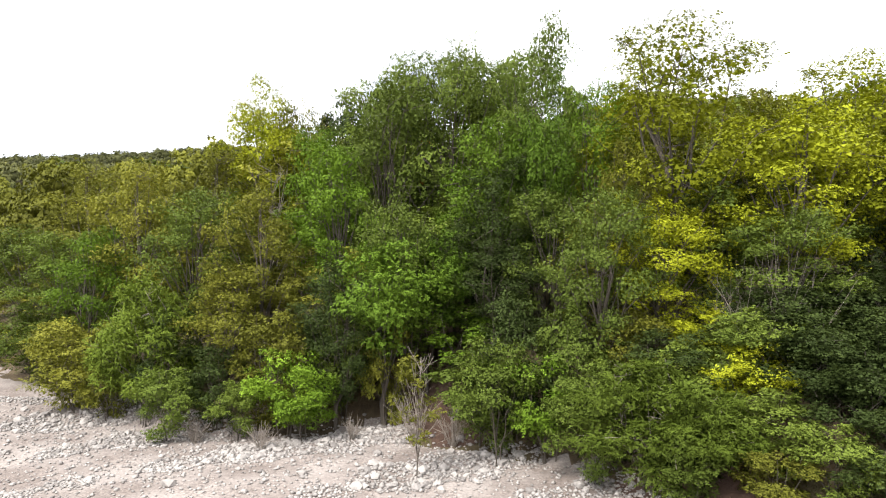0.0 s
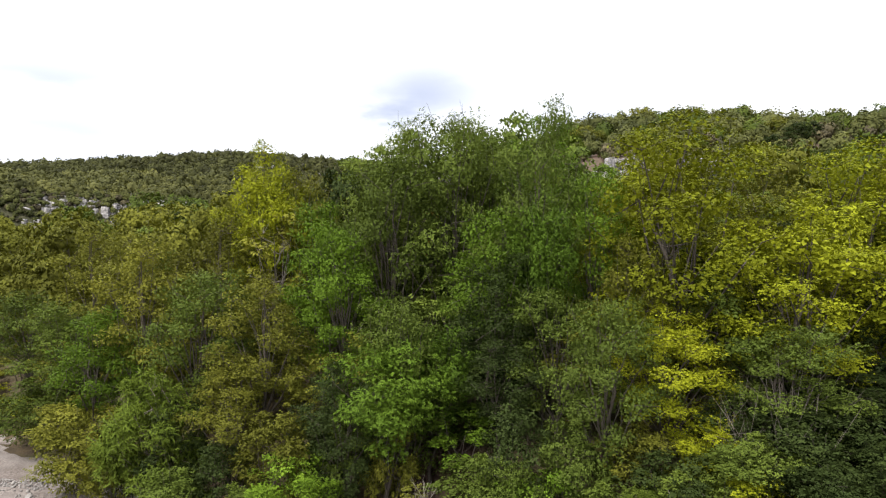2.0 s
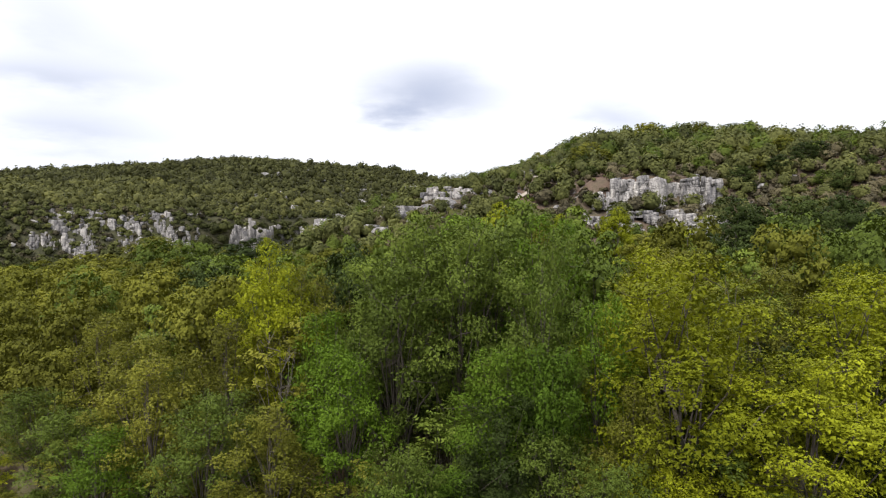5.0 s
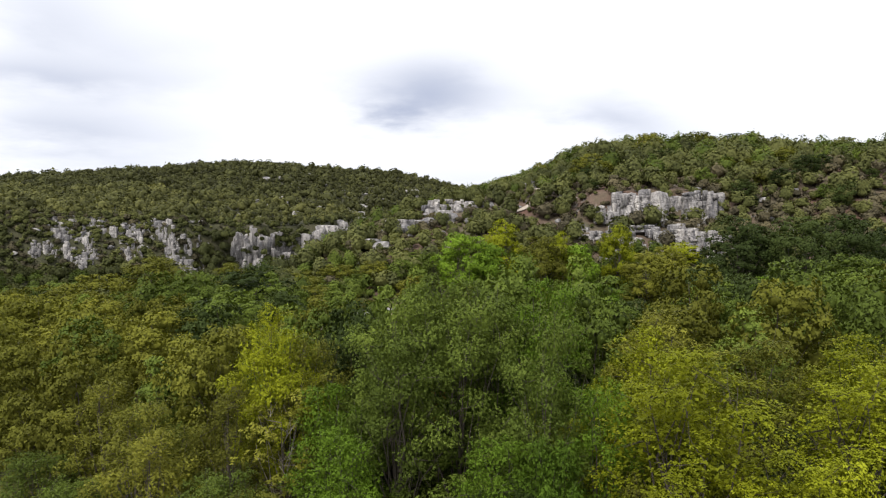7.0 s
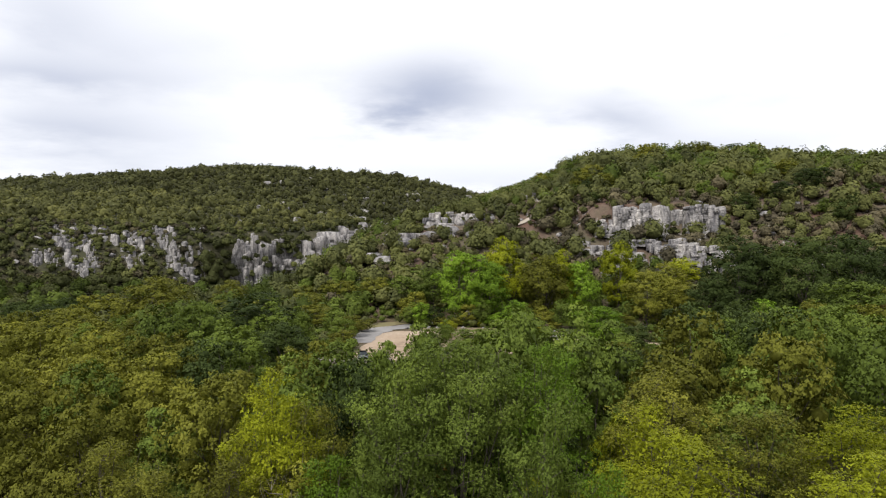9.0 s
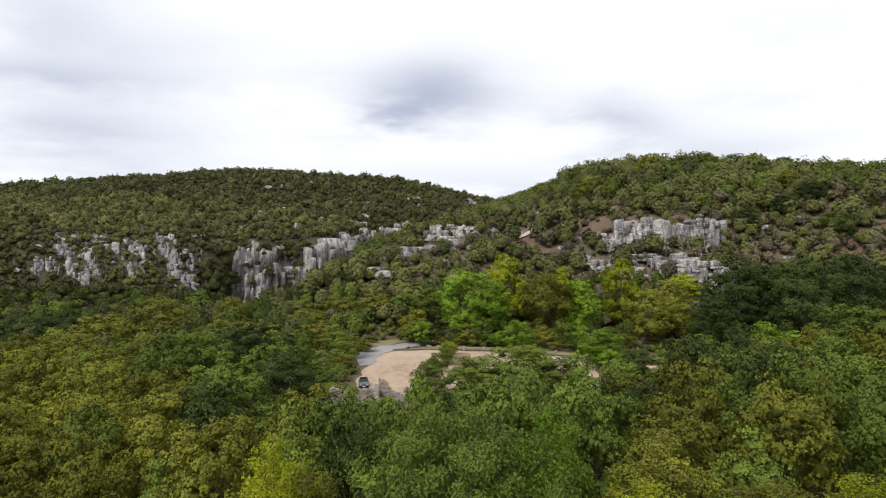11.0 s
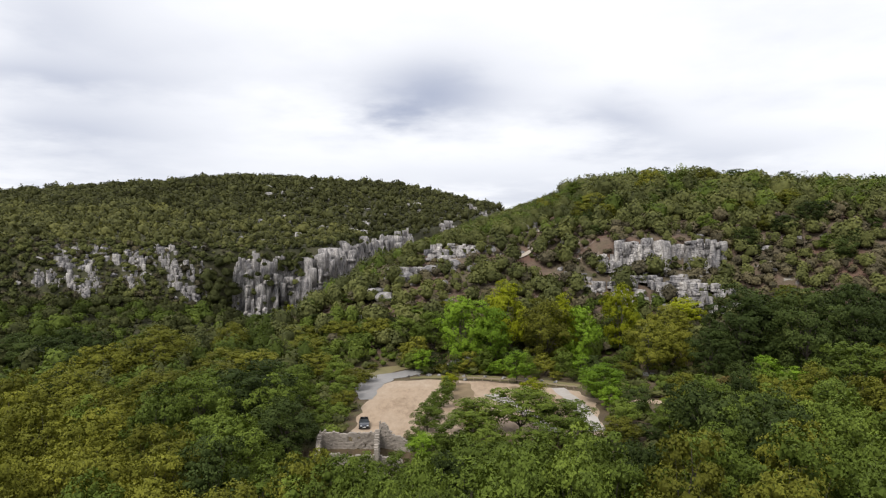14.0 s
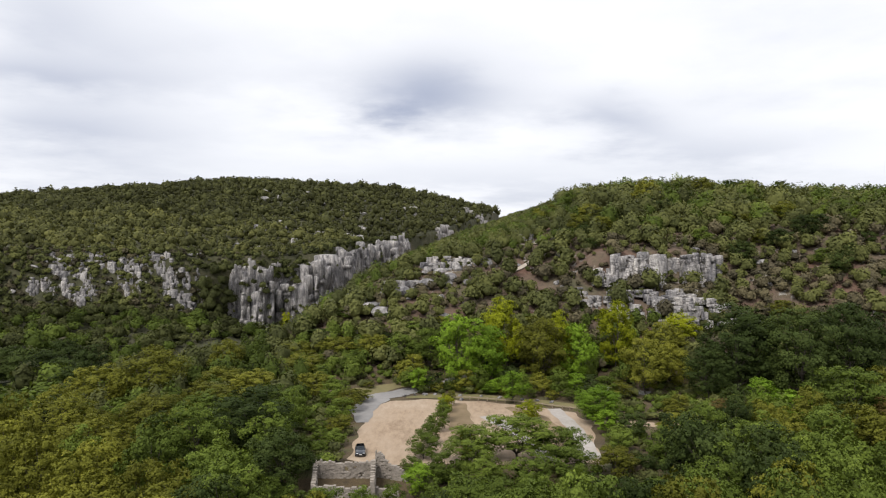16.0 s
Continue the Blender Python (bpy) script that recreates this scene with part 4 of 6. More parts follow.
# trees standing about the car park: kind, x, y, top, width
BEHIND = (
    ("bright", 3.8, 160.5, 28.0, 15.0), ("bright", 11.0, 161.5, 25.5, 12.0), ("yellow", 16.0, 169.5, 31.6, 14.0), ("olive", 25.0, 163.5, 27.4, 14.5), ("bright", 34.4, 163.5, 25.4, 11.0), ("yellow", 30.5, 168.0, 28.4, 11.0),
    ("green", -4.0, 172.0, 23.5, 10.0), ("dark", -17.0, 187.0, 20.5, 11.0), ("green", -31.0, 206.0, 25.6, 14.0), ("green", -24.0, 190.0, 20.0, 10.0), ("olive", -37.6, 167.0, 17.4, 13.0), ("olive", -9.0, 163.0, 18.0, 8.0), ("green", -25.0, 173.0, 17.5, 9.0), ("green", -13.0, 177.0, 21.5, 10.0), ("olive", -20.0, 179.0, 21.0, 10.0), ("green", -10.0, 191.0, 23.5, 11.0), ("olive", -31.0, 181.0, 20.0, 11.0), ("dark", -36.0, 192.0, 21.0, 12.0), ("olive", -42.0, 181.0, 18.5, 12.0), ("green", -16.0, 199.0, 24.0, 11.0), ("green", -6.0, 181.0, 22.5, 9.0), ("olive", -2.0, 190.0, 25.0, 9.0),
    ("yellow", 46.4, 171.5, 30.6, 10.5), ("olive", 49.0, 153.0, 23.4, 12.5), ("olive", 60.0, 173.0, 25.0, 11.0), ("yellow", 69.0, 184.0, 26.2, 11.0), ("olive", 57.0, 160.0, 21.5, 11.0), ("green", 41.0, 178.0, 21.0, 9.0),
)
DARK_OAKS = (
    ("dark", 69.5, 149.5, 31.5, 18.0), ("dark", 81.0, 143.5, 31.4, 18.0), ("dark", 94.0, 149.0, 32.0, 18.0), ("dark", 61.0, 146.0, 22.0, 11.0), ("dark", 78.0, 158.0, 30.0, 15.0), ("dark", 104.0, 158.0, 31.0, 17.0),
    ("green", 76.0, 118.5, 23.0, 15.0), ("olive", 88.0, 124.0, 21.5, 13.0), ("bright", 65.5, 129.5, 18.6, 7.5), ("bright", 68.2, 121.5, 17.8, 8.5), ("brown", 58.0, 128.0, 15.6, 7.0), ("olive", 48.0, 131.5, 15.0, 6.0),
)
BESIDE = (
    ("bright", 15.9, 145.0, 17.4, 7.0), ("bright", 30.8, 127.5, 17.4, 10.5), ("bright", 31.5, 121.0, 14.5, 6.0), ("yellow", 17.2, 130.5, 13.8, 6.0), ("green", 4.8, 104.5, 15.8, 10.5), ("green", 12.2, 105.0, 17.6, 12.0), ("green", 19.0, 103.0, 16.0, 10.0),
    ("green", -1.5, 122.0, 14.6, 4.4), ("green", -0.2, 129.0, 14.6, 4.2), ("yellow", 0.5, 136.0, 14.0, 3.6), ("green", -2.6, 113.0, 15.0, 5.2), ("green", -3.4, 106.0, 14.6, 5.8), ("yellow", 4.0, 106.5, 14.4, 4.0), ("olive", 1.2, 141.5, 13.6, 3.0), ("green", -5.2, 100.6, 12.2, 3.6),
    ("olive", -19.5, 145.5, 13.0, 6.0), ("olive", -20.8, 137.0, 14.5, 6.5), ("green", -21.0, 129.0, 14.8, 6.0), ("olive", -20.0, 120.0, 13.8, 5.5), ("green", -19.4, 113.0, 13.2, 5.0), ("green", -25.0, 143.0, 16.5, 8.0),
)
LEFT_WOOD = (
    ("dark", -33.0, 107.0, 21.4, 15.0), ("dark", -25.0, 95.0, 18.0, 10.0), ("green", -39.0, 98.5, 20.8, 10.5), ("green", -41.0, 90.0, 20.8, 9.5), ("olive", -66.0, 144.0, 22.4, 17.0), ("olive", -78.0, 143.5, 18.6, 14.0), ("olive", -81.0, 133.0, 16.2, 10.0),
    ("olive", -70.6, 117.0, 17.8, 14.0), ("olive", -60.0, 107.0, 16.6, 12.0), ("olive", -56.0, 120.0, 17.4, 12.0), ("olive", -50.0, 133.0, 16.8, 12.0), ("green", -44.0, 118.0, 18.2, 12.0), ("olive", -44.0, 147.0, 16.8, 12.0), ("olive", -54.0, 152.0, 16.6, 12.0), ("olive", -31.0, 150.0, 15.8, 10.0), ("green", -35.0, 131.0, 16.6, 11.0),
)
RUIN_SIDE = (
    ("green", -21.0, 87.5, 12.4, 5.5), ("green", -16.5, 86.0, 12.8, 6.0), ("green", -11.0, 85.5, 13.2, 6.0), ("green", -7.0, 88.0, 12.4, 4.6), ("bright", -4.0, 95.0, 13.0, 5.0), ("green", 0.0, 98.0, 14.0, 6.0), ("green", 6.5, 96.5, 14.4, 7.0), ("green", 13.0, 96.0, 14.6, 7.5), ("green", 20.0, 97.5, 14.6, 7.0),
    ("olive", 27.0, 99.0, 14.6, 6.5), ("green", 30.5, 110.0, 14.4, 6.0), ("dark", 34.5, 117.0, 15.2, 6.0), ("green", 36.5, 106.0, 15.6, 7.5), ("olive", 43.0, 115.0, 15.4, 8.0), ("green", -24.5, 89.0, 13.0, 5.0), ("dark", -22.5, 101.0, 13.4, 5.0), ("green", 50.0, 118.0, 15.6, 7.5),
)
RIVERSIDE = (("dark", -150, 228, 9.0, 16.0), ("dark", -140, 222, 9.0, 15.0), ("dark", -161, 236, 9.0, 16.0), ("dark", -130, 214, 8.0, 14.0), ("dark", -147, 244, 10.0, 15.0), ("dark", -120, 204, 7.0, 13.0), ("dark", -110, 190, 6.0, 12.0), ("dark", -166, 214, 8.0, 15.0), ("dark", -132, 236, 9.0, 14.0), ("yellow", -97, 388, 6.0, 7.0), ("olive", -58.5, 170, 20.6, 10.0))
for group_ in (BEHIND, DARK_OAKS, BESIDE, LEFT_WOOD, RUIN_SIDE, RIVERSIDE):
    for kd, x, y, top, width in group_:
        plant(MID, kd, x, y, top, width)
# understorey closing the foot of the wood behind the car park
for i in range(15):
    x = -9 + 3.6 * i + rng.uniform(-0.8, 0.8)
    y = float(np.interp(x, (-9, 0, 12, 24, 42), (158, 157, 156, 152.5, 149))) + rng.uniform(-0.8, 0.8)
    plant(MID, ("green", "bright", "dark", "green", "olive")[i % 5], x, y, 10 + rng.uniform(3.5, 7.0), rng.uniform(5.0, 7.5))
# low growth along the back of the car park
for kd, x, y, top in (("green", -5.5, 154.5, 12.0), ("olive", -1.5, 155.5, 12.4), ("green", 5.5, 153.8, 11.8), ("bright", 11.0, 153.0, 12.6), ("olive", 14.5, 152.0, 11.6), ("green", 20.5, 150.0, 12.2), ("olive", 25.0, 148.0, 12.0), ("green", 29.0, 146.5, 12.8), ("yellow", 8.2, 154.5, 11.7), ("green", 32.0, 143.0, 13.0), ("olive", -23.0, 152.0, 11.4), ("green", -26.0, 158.0, 12.2), ("olive", -19.0, 160.0, 11.6)):
    plant(SHRUB, kd, x, y, top, (top - 9.4) * 1.3, label="low leafy bush at the back of the car park", group="car park bushes")


# the rest of the terrace wood
def open_place(x, y):
    """Ground kept clear: car park, lanes, ruin and the views down to them."""
    if -20 < x < 30 and 102 < y < 152:
        return True
    if -22 < x < -4 and 86 < y < 104:
        return True
    if -30 < x < 0 and 148 < y < 166:
        return True
    if 30 <= x < 58 and 119 < y < 131:
        return True
    return 34 < x < 52 and 150 < y < 164


# how high the wood stands and what grows there: x, y, top, kind
CANOPY_LEFT = ((-49, 80, 15.0, "olive"), (-48, 72, 15.0, "olive"), (-38, 79, 17.2, "olive"), (-32, 60, 15.4, "olive"), (-27, 56, 15.6, "green"), (-27.8, 68, 18.2, "olive"), (-37.5, 68, 16.6, "olive"), (-36, 50, 13.4, "olive"), (-43, 60, 14.4, "olive"), (-17, 57, 19.4, "olive"), (-12, 59, 20.0, "green"),
               (-25, 73, 18.0, "green"), (-26, 80, 17.2, "green"), (-40, 88, 19.0, "green"), (-62, 96, 15.6, "olive"), (-16, 72, 16.0, "green"), (-8, 72, 16.4, "green"))
CANOPY_RIGHT = ((0, 56, 22.4, "green"), (8, 54, 22.6, "green"), (13, 54, 22.0, "olive"), (18.4, 59, 22.2, "green"), (22.5, 57, 20.0, "olive"), (24, 61, 21.8, "green"), (31.7, 70, 24.0, "green"), (32, 77, 23.4, "dark"),
                (36, 61, 22.6, "green"), (44, 72, 22.0, "olive"), (50, 86, 20.5, "green"), (62, 98, 19.6, "green"), (46, 100, 17.0, "dark"), (70, 104, 20.0, "olive"), (10, 78, 17.0, "green"), (24, 84, 17.0, "green"))
CANOPY = CANOPY_LEFT + CANOPY_RIGHT
count = 0
for _ in range(9000):
    y = 48 + 76 * rng.random() ** 0.8
    x = rng.uniform(-0.78 * y - 6, 0.80 * y + 6)
    if count >= 150 or open_place(x, y):
        continue
    d, _s = to_line(BANK, np.array([x]), np.array([y]))
    if d[0] < -6:
        continue
    if any((x - a) ** 2 + (y - b) ** 2 < (0.74 * c + 2.4) ** 2 for a, b, c in placed):
        continue
    near_ = sorted(((x - a) ** 2 + (y - b) ** 2 + 4, z, k) for a, b, z, k in CANOPY)[:3]
    top = sum(z / q for q, z, k in near_) / sum(1 / q for q, z, k in near_) + rng.normal(0, 0.9)
    kd = near_[0][2] if rng.random() < 0.72 else near_[1][2]
    if y > 64 and -26 < x < 34:
        top = min(top, 44.4 - 0.392 * y if x < -3 else 45.2 - 0.362 * y)
        top = max(top, gz(x, y) + 2.5)
    if x < -0.28 * y:
        top = min(top, 8.0 + 0.135 * y)
    pick = rng.random()
    kd = "brown" if pick < 0.012 else "yellow" if pick < 0.03 and x > 5 else "dark" if pick < 0.09 else kd
    plant(MID, kd, x, y, top, min(9.5, max(3.6, (top - gz(x, y)) * rng.uniform(0.75, 1.05))))
    count += 1


# single oaks standing out of the scrub on the hill: kind, x, y, height, width
hr = np.random.default_rng(77)
CREST = ((34.9, 285, 60.0, 7.0), (42.5, 285, 63.6, 6.5), (60.6, 298, 72.4, 10.5), (73.1, 285, 69.4, 8.0), (88.5, 277, 75.0, 12.0), (103.6, 285, 75.0, 10.0), (116.4, 285, 76.6, 12.0), (129.1, 285, 76.4, 12.0), (139.3, 285, 75.4, 10.0), (152, 285, 73.4, 10.0), (167.3, 285, 71.6, 10.0), (182.5, 285, 70.4, 9.0), (195, 285, 72.0, 10.0), (50, 290, 65.5, 8.0), (97, 292, 74.0, 10.0))
for x, y, top, w in CREST:
    plant(MID, ("green", "dark", "green", "olive")[int(hr.integers(4))], x, y, top, w, label="round-headed oak on the crest of the hill", group="hill oaks")
for _ in range(76):
    x, y = hr.uniform(42, 172), hr.uniform(222, 268)
    if _ >= 56:
        x, y = hr.uniform(96, 165), hr.uniform(186, 222)
    elif y < 236 and hr.random() < 0.6 or abs(x) > 0.7 * y + 8:
        continue
    w = hr.uniform(5.0, 10.0)
    plant(MID, ("dark", "green", "olive", "dark", "green")[int(hr.integers(5))], x, y, gz(x, y) + w * hr.uniform(0.65, 0.9), w, label="round-headed oak standing out of the hillside scrub", group="hill oaks")

# patterns that found no place are taken away again
for bank in (NEAR, MID, BIG, SHRUB, THICKET):
    for kd, pool in bank.items():
        for src in pool:
            if src.name not in used:
                used.add(src.name)
                for ob in (*src.children_recursive, src):
                    bpy.data.objects.remove(ob)


# ---------------------------------------------------------------- woods and scrub on the hills, too many to count
def woods(name, xs, ys, width, high, kind, leaves, size, label, seed, zs=None, hull=1, inside=0.78):
    """A cover of bush crowns, each a shell of leaf clumps standing on the ground."""
    r = np.random.default_rng(seed)
    k = len(xs)
    zs = gmesh(xs, ys) if zs is None else zs
    d = unit(r.normal(0, 1, (k, leaves, 3)))
    d[:, :, 2] = np.where(d[:, :, 2] < -0.35, -d[:, :, 2], d[:, :, 2])
    ph = r.uniform(0, 6, (4, k, 1))

    def lumps(q):
        return 1 + 0.24 * np.sin(3.1 * q[..., 0] + ph[0]) * np.sin(2.7 * q[..., 1] + ph[1]) + 0.08 * np.sin(7 * q[..., 0] + ph[2]) * np.sin(7 * q[..., 2] + ph[3])

    lump = lumps(d)
    w, h = width[:, None] * 0.5 * r.uniform(0.8, 1.25, (k, 1)), high[:, None] * 0.5
    rad = lump * r.uniform(0.88 * inside, inside + 0.15, (k, leaves))
    at = np.stack([xs[:, None] + d[:, :, 0] * w * rad, ys[:, None] + d[:, :, 1] * w * rad, zs[:, None] + h * 0.92 + d[:, :, 2] * h * rad], -1).reshape(-1, 3)
    out = unit(d.reshape(-1, 3) * np.array([1, 1, 0.6]))
    kk = len(at)
    nrm = unit(out + np.array([0, 0, 0.4]) + r.normal(0, 0.45, (kk, 3)))
    ax = unit(np.cross(nrm, r.normal(0, 1, (kk, 3))))
    sd = np.cross(nrm, ax)
    L = (size * width.repeat(leaves) / width.mean() * r.uniform(0.65, 1.3, kk))[:, None]
    tri = np.stack([at - ax * L * 0.5 - sd * L * 0.3, at + ax * L * 0.55 - sd * L * 0.22, at + sd * L * 0.6], 1)
    tint = ((r.normal(0, 0.30, k) + 0.25 * np.sin(xs * 0.045 + 2 * np.sin(ys * 0.03)) * np.sin(ys * 0.05 + 1)).clip(-0.7, 0.8).repeat(leaves) + r.uniform(-0.28, 0.28, kk)).repeat(3)
    # the closed mass of each crown under its outer leaves, as a lumpy shell
    hv, hf = SHELLS[hull]
    hk = len(hv)
    ripple = 0.88 * inside * lumps(np.broadcast_to(hv, (k, hk, 3))) * (1 + 0.14 * r.normal(0, 1, (k, hk)).clip(-1.6, 1.6))
    hx = xs[:, None] + hv[None, :, 0] * w * ripple
    hy = ys[:, None] + hv[None, :, 1] * w * ripple
    hz = zs[:, None] + h * 0.88 + hv[None, :, 2] * h * ripple
    shell = np.stack([hx, hy, hz], -1).reshape(-1, 3)
    sf = (hf[None] + hk * np.arange(k)[:, None, None]).reshape(-1, 3)
    v = tri.reshape(-1, 3)
    crown_tint = tint.reshape(k, leaves * 3)[:, :1]
    stint = (crown_tint - 0.12 + 0.16 * r.random((k, hk))).ravel()
    lit = np.concatenate([np.repeat(unit(0.45 * out + 0.7 * nrm + np.array([0, 0, 0.1])), 3, 0), unit(np.broadcast_to(hv, (k, hk, 3)) + np.array([0, 0, 0.1])).reshape(-1, 3)])
    me = mesh_of(name, np.concatenate([v, shell]), np.concatenate([np.arange(len(v)).reshape(-1, 3), sf + len(v)]), [LEAF[kind]], tint=np.concatenate([tint, stint]), normals=lit)
    return tagged(new(name, me), label, "woodland", kind="stuff")


def scatter(seed, x0, x1, y0, y1, cell, keep):
    r = np.random.default_rng(seed)
    a, b = np.meshgrid(np.arange(x0, x1, cell), np.arange(y0, y1, cell))
    a, b = (a + r.uniform(-0.5, 0.5, a.shape) * cell).ravel(), (b + r.uniform(-0.5, 0.5, b.shape) * cell).ravel()
    ok = (a > -0.76 * b - 15) & (a < 0.76 * b + 15)
    a, b = a[ok], b[ok]
    ok = keep(a, b)
    return a[ok], b[ok], r


# blocks of the broken outcrops on the left-hand slope: x, y, width, height
LOW_BLOCKS = ((-227, 348, 5.0, 9.3), (-222, 350, 4.1, 8.8), (-214, 355, 5.7, 8.2), (-210, 354, 4.4, 3.2), (-205, 358, 5.7, 3.8), (-203, 355, 6.3, 3.2), (-200, 360, 3.2, 4.5), (-219, 352, 3.1, 2.5), (-222, 360, 8.4, 4.5), (-216, 360, 7.1, 4.5),
              (-207, 363, 6.5, 5.2), (-186, 369, 5.9, 5.3), (-180, 373, 2.7, 4.7), (-163, 382, 8.2, 4.8), (-157, 385, 8.3, 4.8), (-155, 384, 5.5, 6.2), (-152, 393, 3.5, 9.1), (-149, 396, 2.8, 4.2))
HIGH_BLOCKS = ((-218, 369, 5.9, 2.6), (-227, 366, 3.3, 2.6), (-209, 373, 8.7, 2.0), (-202, 372, 2.0, 4.6), (-196, 373, 8.0, 8.0), (-191, 379, 2.7, 3.4), (-184, 378, 8.8, 6.1), (-177, 388, 7.6, 3.5), (-172, 392, 7.0, 3.5), (-173, 384, 6.9, 4.1),
               (-168, 384, 5.5, 6.9), (-166, 384, 4.1, 6.2), (-168, 411, 7.3, 2.2), (-159, 408, 5.1, 2.9))


def clear_of(a, b):
    """False where a bush would stand on or close before a block."""
    ok_ = np.ones(np.shape(a), bool)
    for x, y, w, h in LOW_BLOCKS + HIGH_BLOCKS:
        ok_ &= ~((np.abs(a - x * b / y) < 0.45 * w + 0.2) & (b < y + 2) & (b > y - 2.2 - 0.25 * h))
    return ok_


def on_left(a, b):
    c, s = to_line(CLIFF, a, b)
    return (-c > np.where(b > 600, -8, np.where(a < -128, 9, 3))) & (-c < 560) & clear_of(a, b)


xs, ys, r = scatter(11, -580, 150, 250, 1000, 5.8, on_left)
far = smooth((ys - 450) / 200)
ok = r.random(len(xs)) > 0.25 * far
xs, ys, far = xs[ok], ys[ok], far[ok]
wd = np.clip(np.exp(r.normal(1.74, 0.34, len(xs))), 2.6, 12) * (1 + 0.15 * far)
hi_ = wd * r.uniform(0.7, 1.1, len(xs))
q = ys < 540
woods("hill_scrub", xs[q], ys[q], wd[q], hi_[q], "scrub", 44, 1.1, "dense evergreen scrub on the hill above the cliffs", 12, inside=0.70)
woods("hill_scrub", xs[~q], ys[~q], wd[~q], hi_[~q], "scrub", 24, 1.5, "dense evergreen scrub up to the far ridge", 13)


def on_brow(a, b):
    c, s = to_line(CLIFF, a, b)
    return (-c > -3) & (-c < 9) & (a < -30) & (a > -132)


xs, ys, r = scatter(15, -140, -30, 380, 640, 2.8, on_brow)
wd = np.clip(np.exp(r.normal(1.25, 0.35, len(xs))), 2.0, 6.5)
woods("brow_bushes", xs, ys, wd, wd * 0.9, "scrub_near", 50, 0.9, "dark bushes along the brow of the cliffs", 16)


xs, ys, r = scatter(19, -330, -132, 300, 425, 2.1, lambda a, b: (np.abs(to_line(CLIFF, a, b)[0] - 4) < 19) & clear_of(a, b))
wd = np.clip(np.exp(r.normal(1.2, 0.35, len(xs))), 1.8, 6.0)
q = r.random(len(xs)) < 0.25
woods("slope_bushes", xs[~q], ys[~q], wd[~q], wd[~q] * 0.85, "scrub_near", 56, 0.85, "dark scrub on the steep slope between outcrops", 20)
woods("slope_bushes", xs[q], ys[q], wd[q], wd[q] * 0.8, "grey", 56, 0.8, "grey-brown scrub on the steep slope between outcrops", 24)


def on_scree(a, b):
    c, s = to_line(CLIFF, a, b)
    d, _ = to_line(BANK, a, b)
    return (-c < -8) & (-c > -21) & (d < -3) & (a > -134) & (a < -50) & (b < 480)


xs, ys, r = scatter(17, -140, -45, 380, 480, 3.0, on_scree)
wd = r.uniform(1.6, 3.2, len(xs))
woods("scree_bushes", xs, ys, wd, wd * 0.8, "scrub_near", 40, 0.75, "low bushes on the scree below the gorge cliff", 18)


def on_talus(a, b):
    c, s = to_line(CLIFF, a, b)
    d, _ = to_line(BANK, a, b)
    v, _ = to_line(RIVER, a, b)
    near_cliff = np.where(a < -128, 21, 20)
    return (-c < -near_cliff) & (d < -4) & (np.abs(v) > 15) & (b > 150)


xs, ys, r = scatter(21, -420, -40, 150, 620, 5.2, on_talus)
wd = np.clip(np.exp(r.normal(1.9, 0.35, len(xs))), 3, 13)
q = r.random(len(xs)) < 0.55
woods("riverside_woods", xs[q], ys[q], wd[q], wd[q] * r.uniform(0.7, 1.05, q.sum()), "scrub_near", 150, 0.80, "grey-green woods below the cliffs", 22, inside=0.68)
woods("riverside_woods", xs[~q], ys[~q], wd[~q], wd[~q] * r.uniform(0.7, 1.05, (~q).sum()), "far_green", 150, 0.80, "fresh green woods below the cliffs", 23, inside=0.68)


def on_right(a, b):
    d, _ = to_line(BANK, a, b)
    t, _ = to_line([(14, 214), (22, 220), (30, 226), (37, 232)], a, b)
    t2, _ = to_line([(44, 236), (36, 240), (30, 244), (27, 254)], a, b)
    ye = b + 0.5 * np.maximum(a - 92, 0)
    for line in ([(-9, 227.5), (0, 226.5), (7, 227.5), (14, 229.5)], [(40, 199), (52, 195), (60, 191), (70, 188), (84, 188)], [(44, 204), (54, 201), (66, 198), (74, 197)], [(26, 244.5), (38, 246.5), (46, 244.5)]):
        e, _ = to_line(line, a, b)
        t = np.where(np.abs(e) < 2.6, 0, t)
    face = (a > 48) & (a < 91) & (ye > 208) & (ye < 213.5)
    bare = (np.sin(a * 0.13 + 1) * np.sin(b * 0.17 + 0.5) + 0.6 * np.sin(a * 0.31 + b * 0.23)) > np.where(a < 42, 0.85, 1.08)
    return (d > 3) & (b > 172) & (b < 380) & (np.abs(t) > 2.2) & (np.abs(t2) > 2.2) & ~face & ~(bare & (ye < 225))


xs, ys, r = scatter(31, -70, 260, 172, 236, 3.1, on_right)
wd = np.clip(np.exp(r.normal(1.3, 0.5, len(xs))), 1.2, 8.5)
thin = (xs > 86) & (ys + 0.5 * (xs - 92) < 222)
ok = ~thin | (r.random(len(xs)) < 0.9)
xs, ys, wd = xs[ok], ys[ok], np.where(thin, np.minimum(wd * 1.25, 6.0), wd)[ok]
q = r.random(len(xs)) < np.where(thin[ok], 0.5, 0.3)
more_x, more_y, r2 = scatter(36, 84, 190, 160, 226, 2.6, lambda a, b: (b + 0.5 * np.maximum(a - 92, 0) < 224) & (b > 172 - 0.3 * np.maximum(a - 110, 0)) & on_right(a, np.maximum(b, 173)) & (np.sin(a * 0.21) * np.sin(b * 0.27 + 1) < 0.45))
more_w = np.clip(np.exp(r2.normal(0.75, 0.5, len(more_x))), 0.8, 5.0)
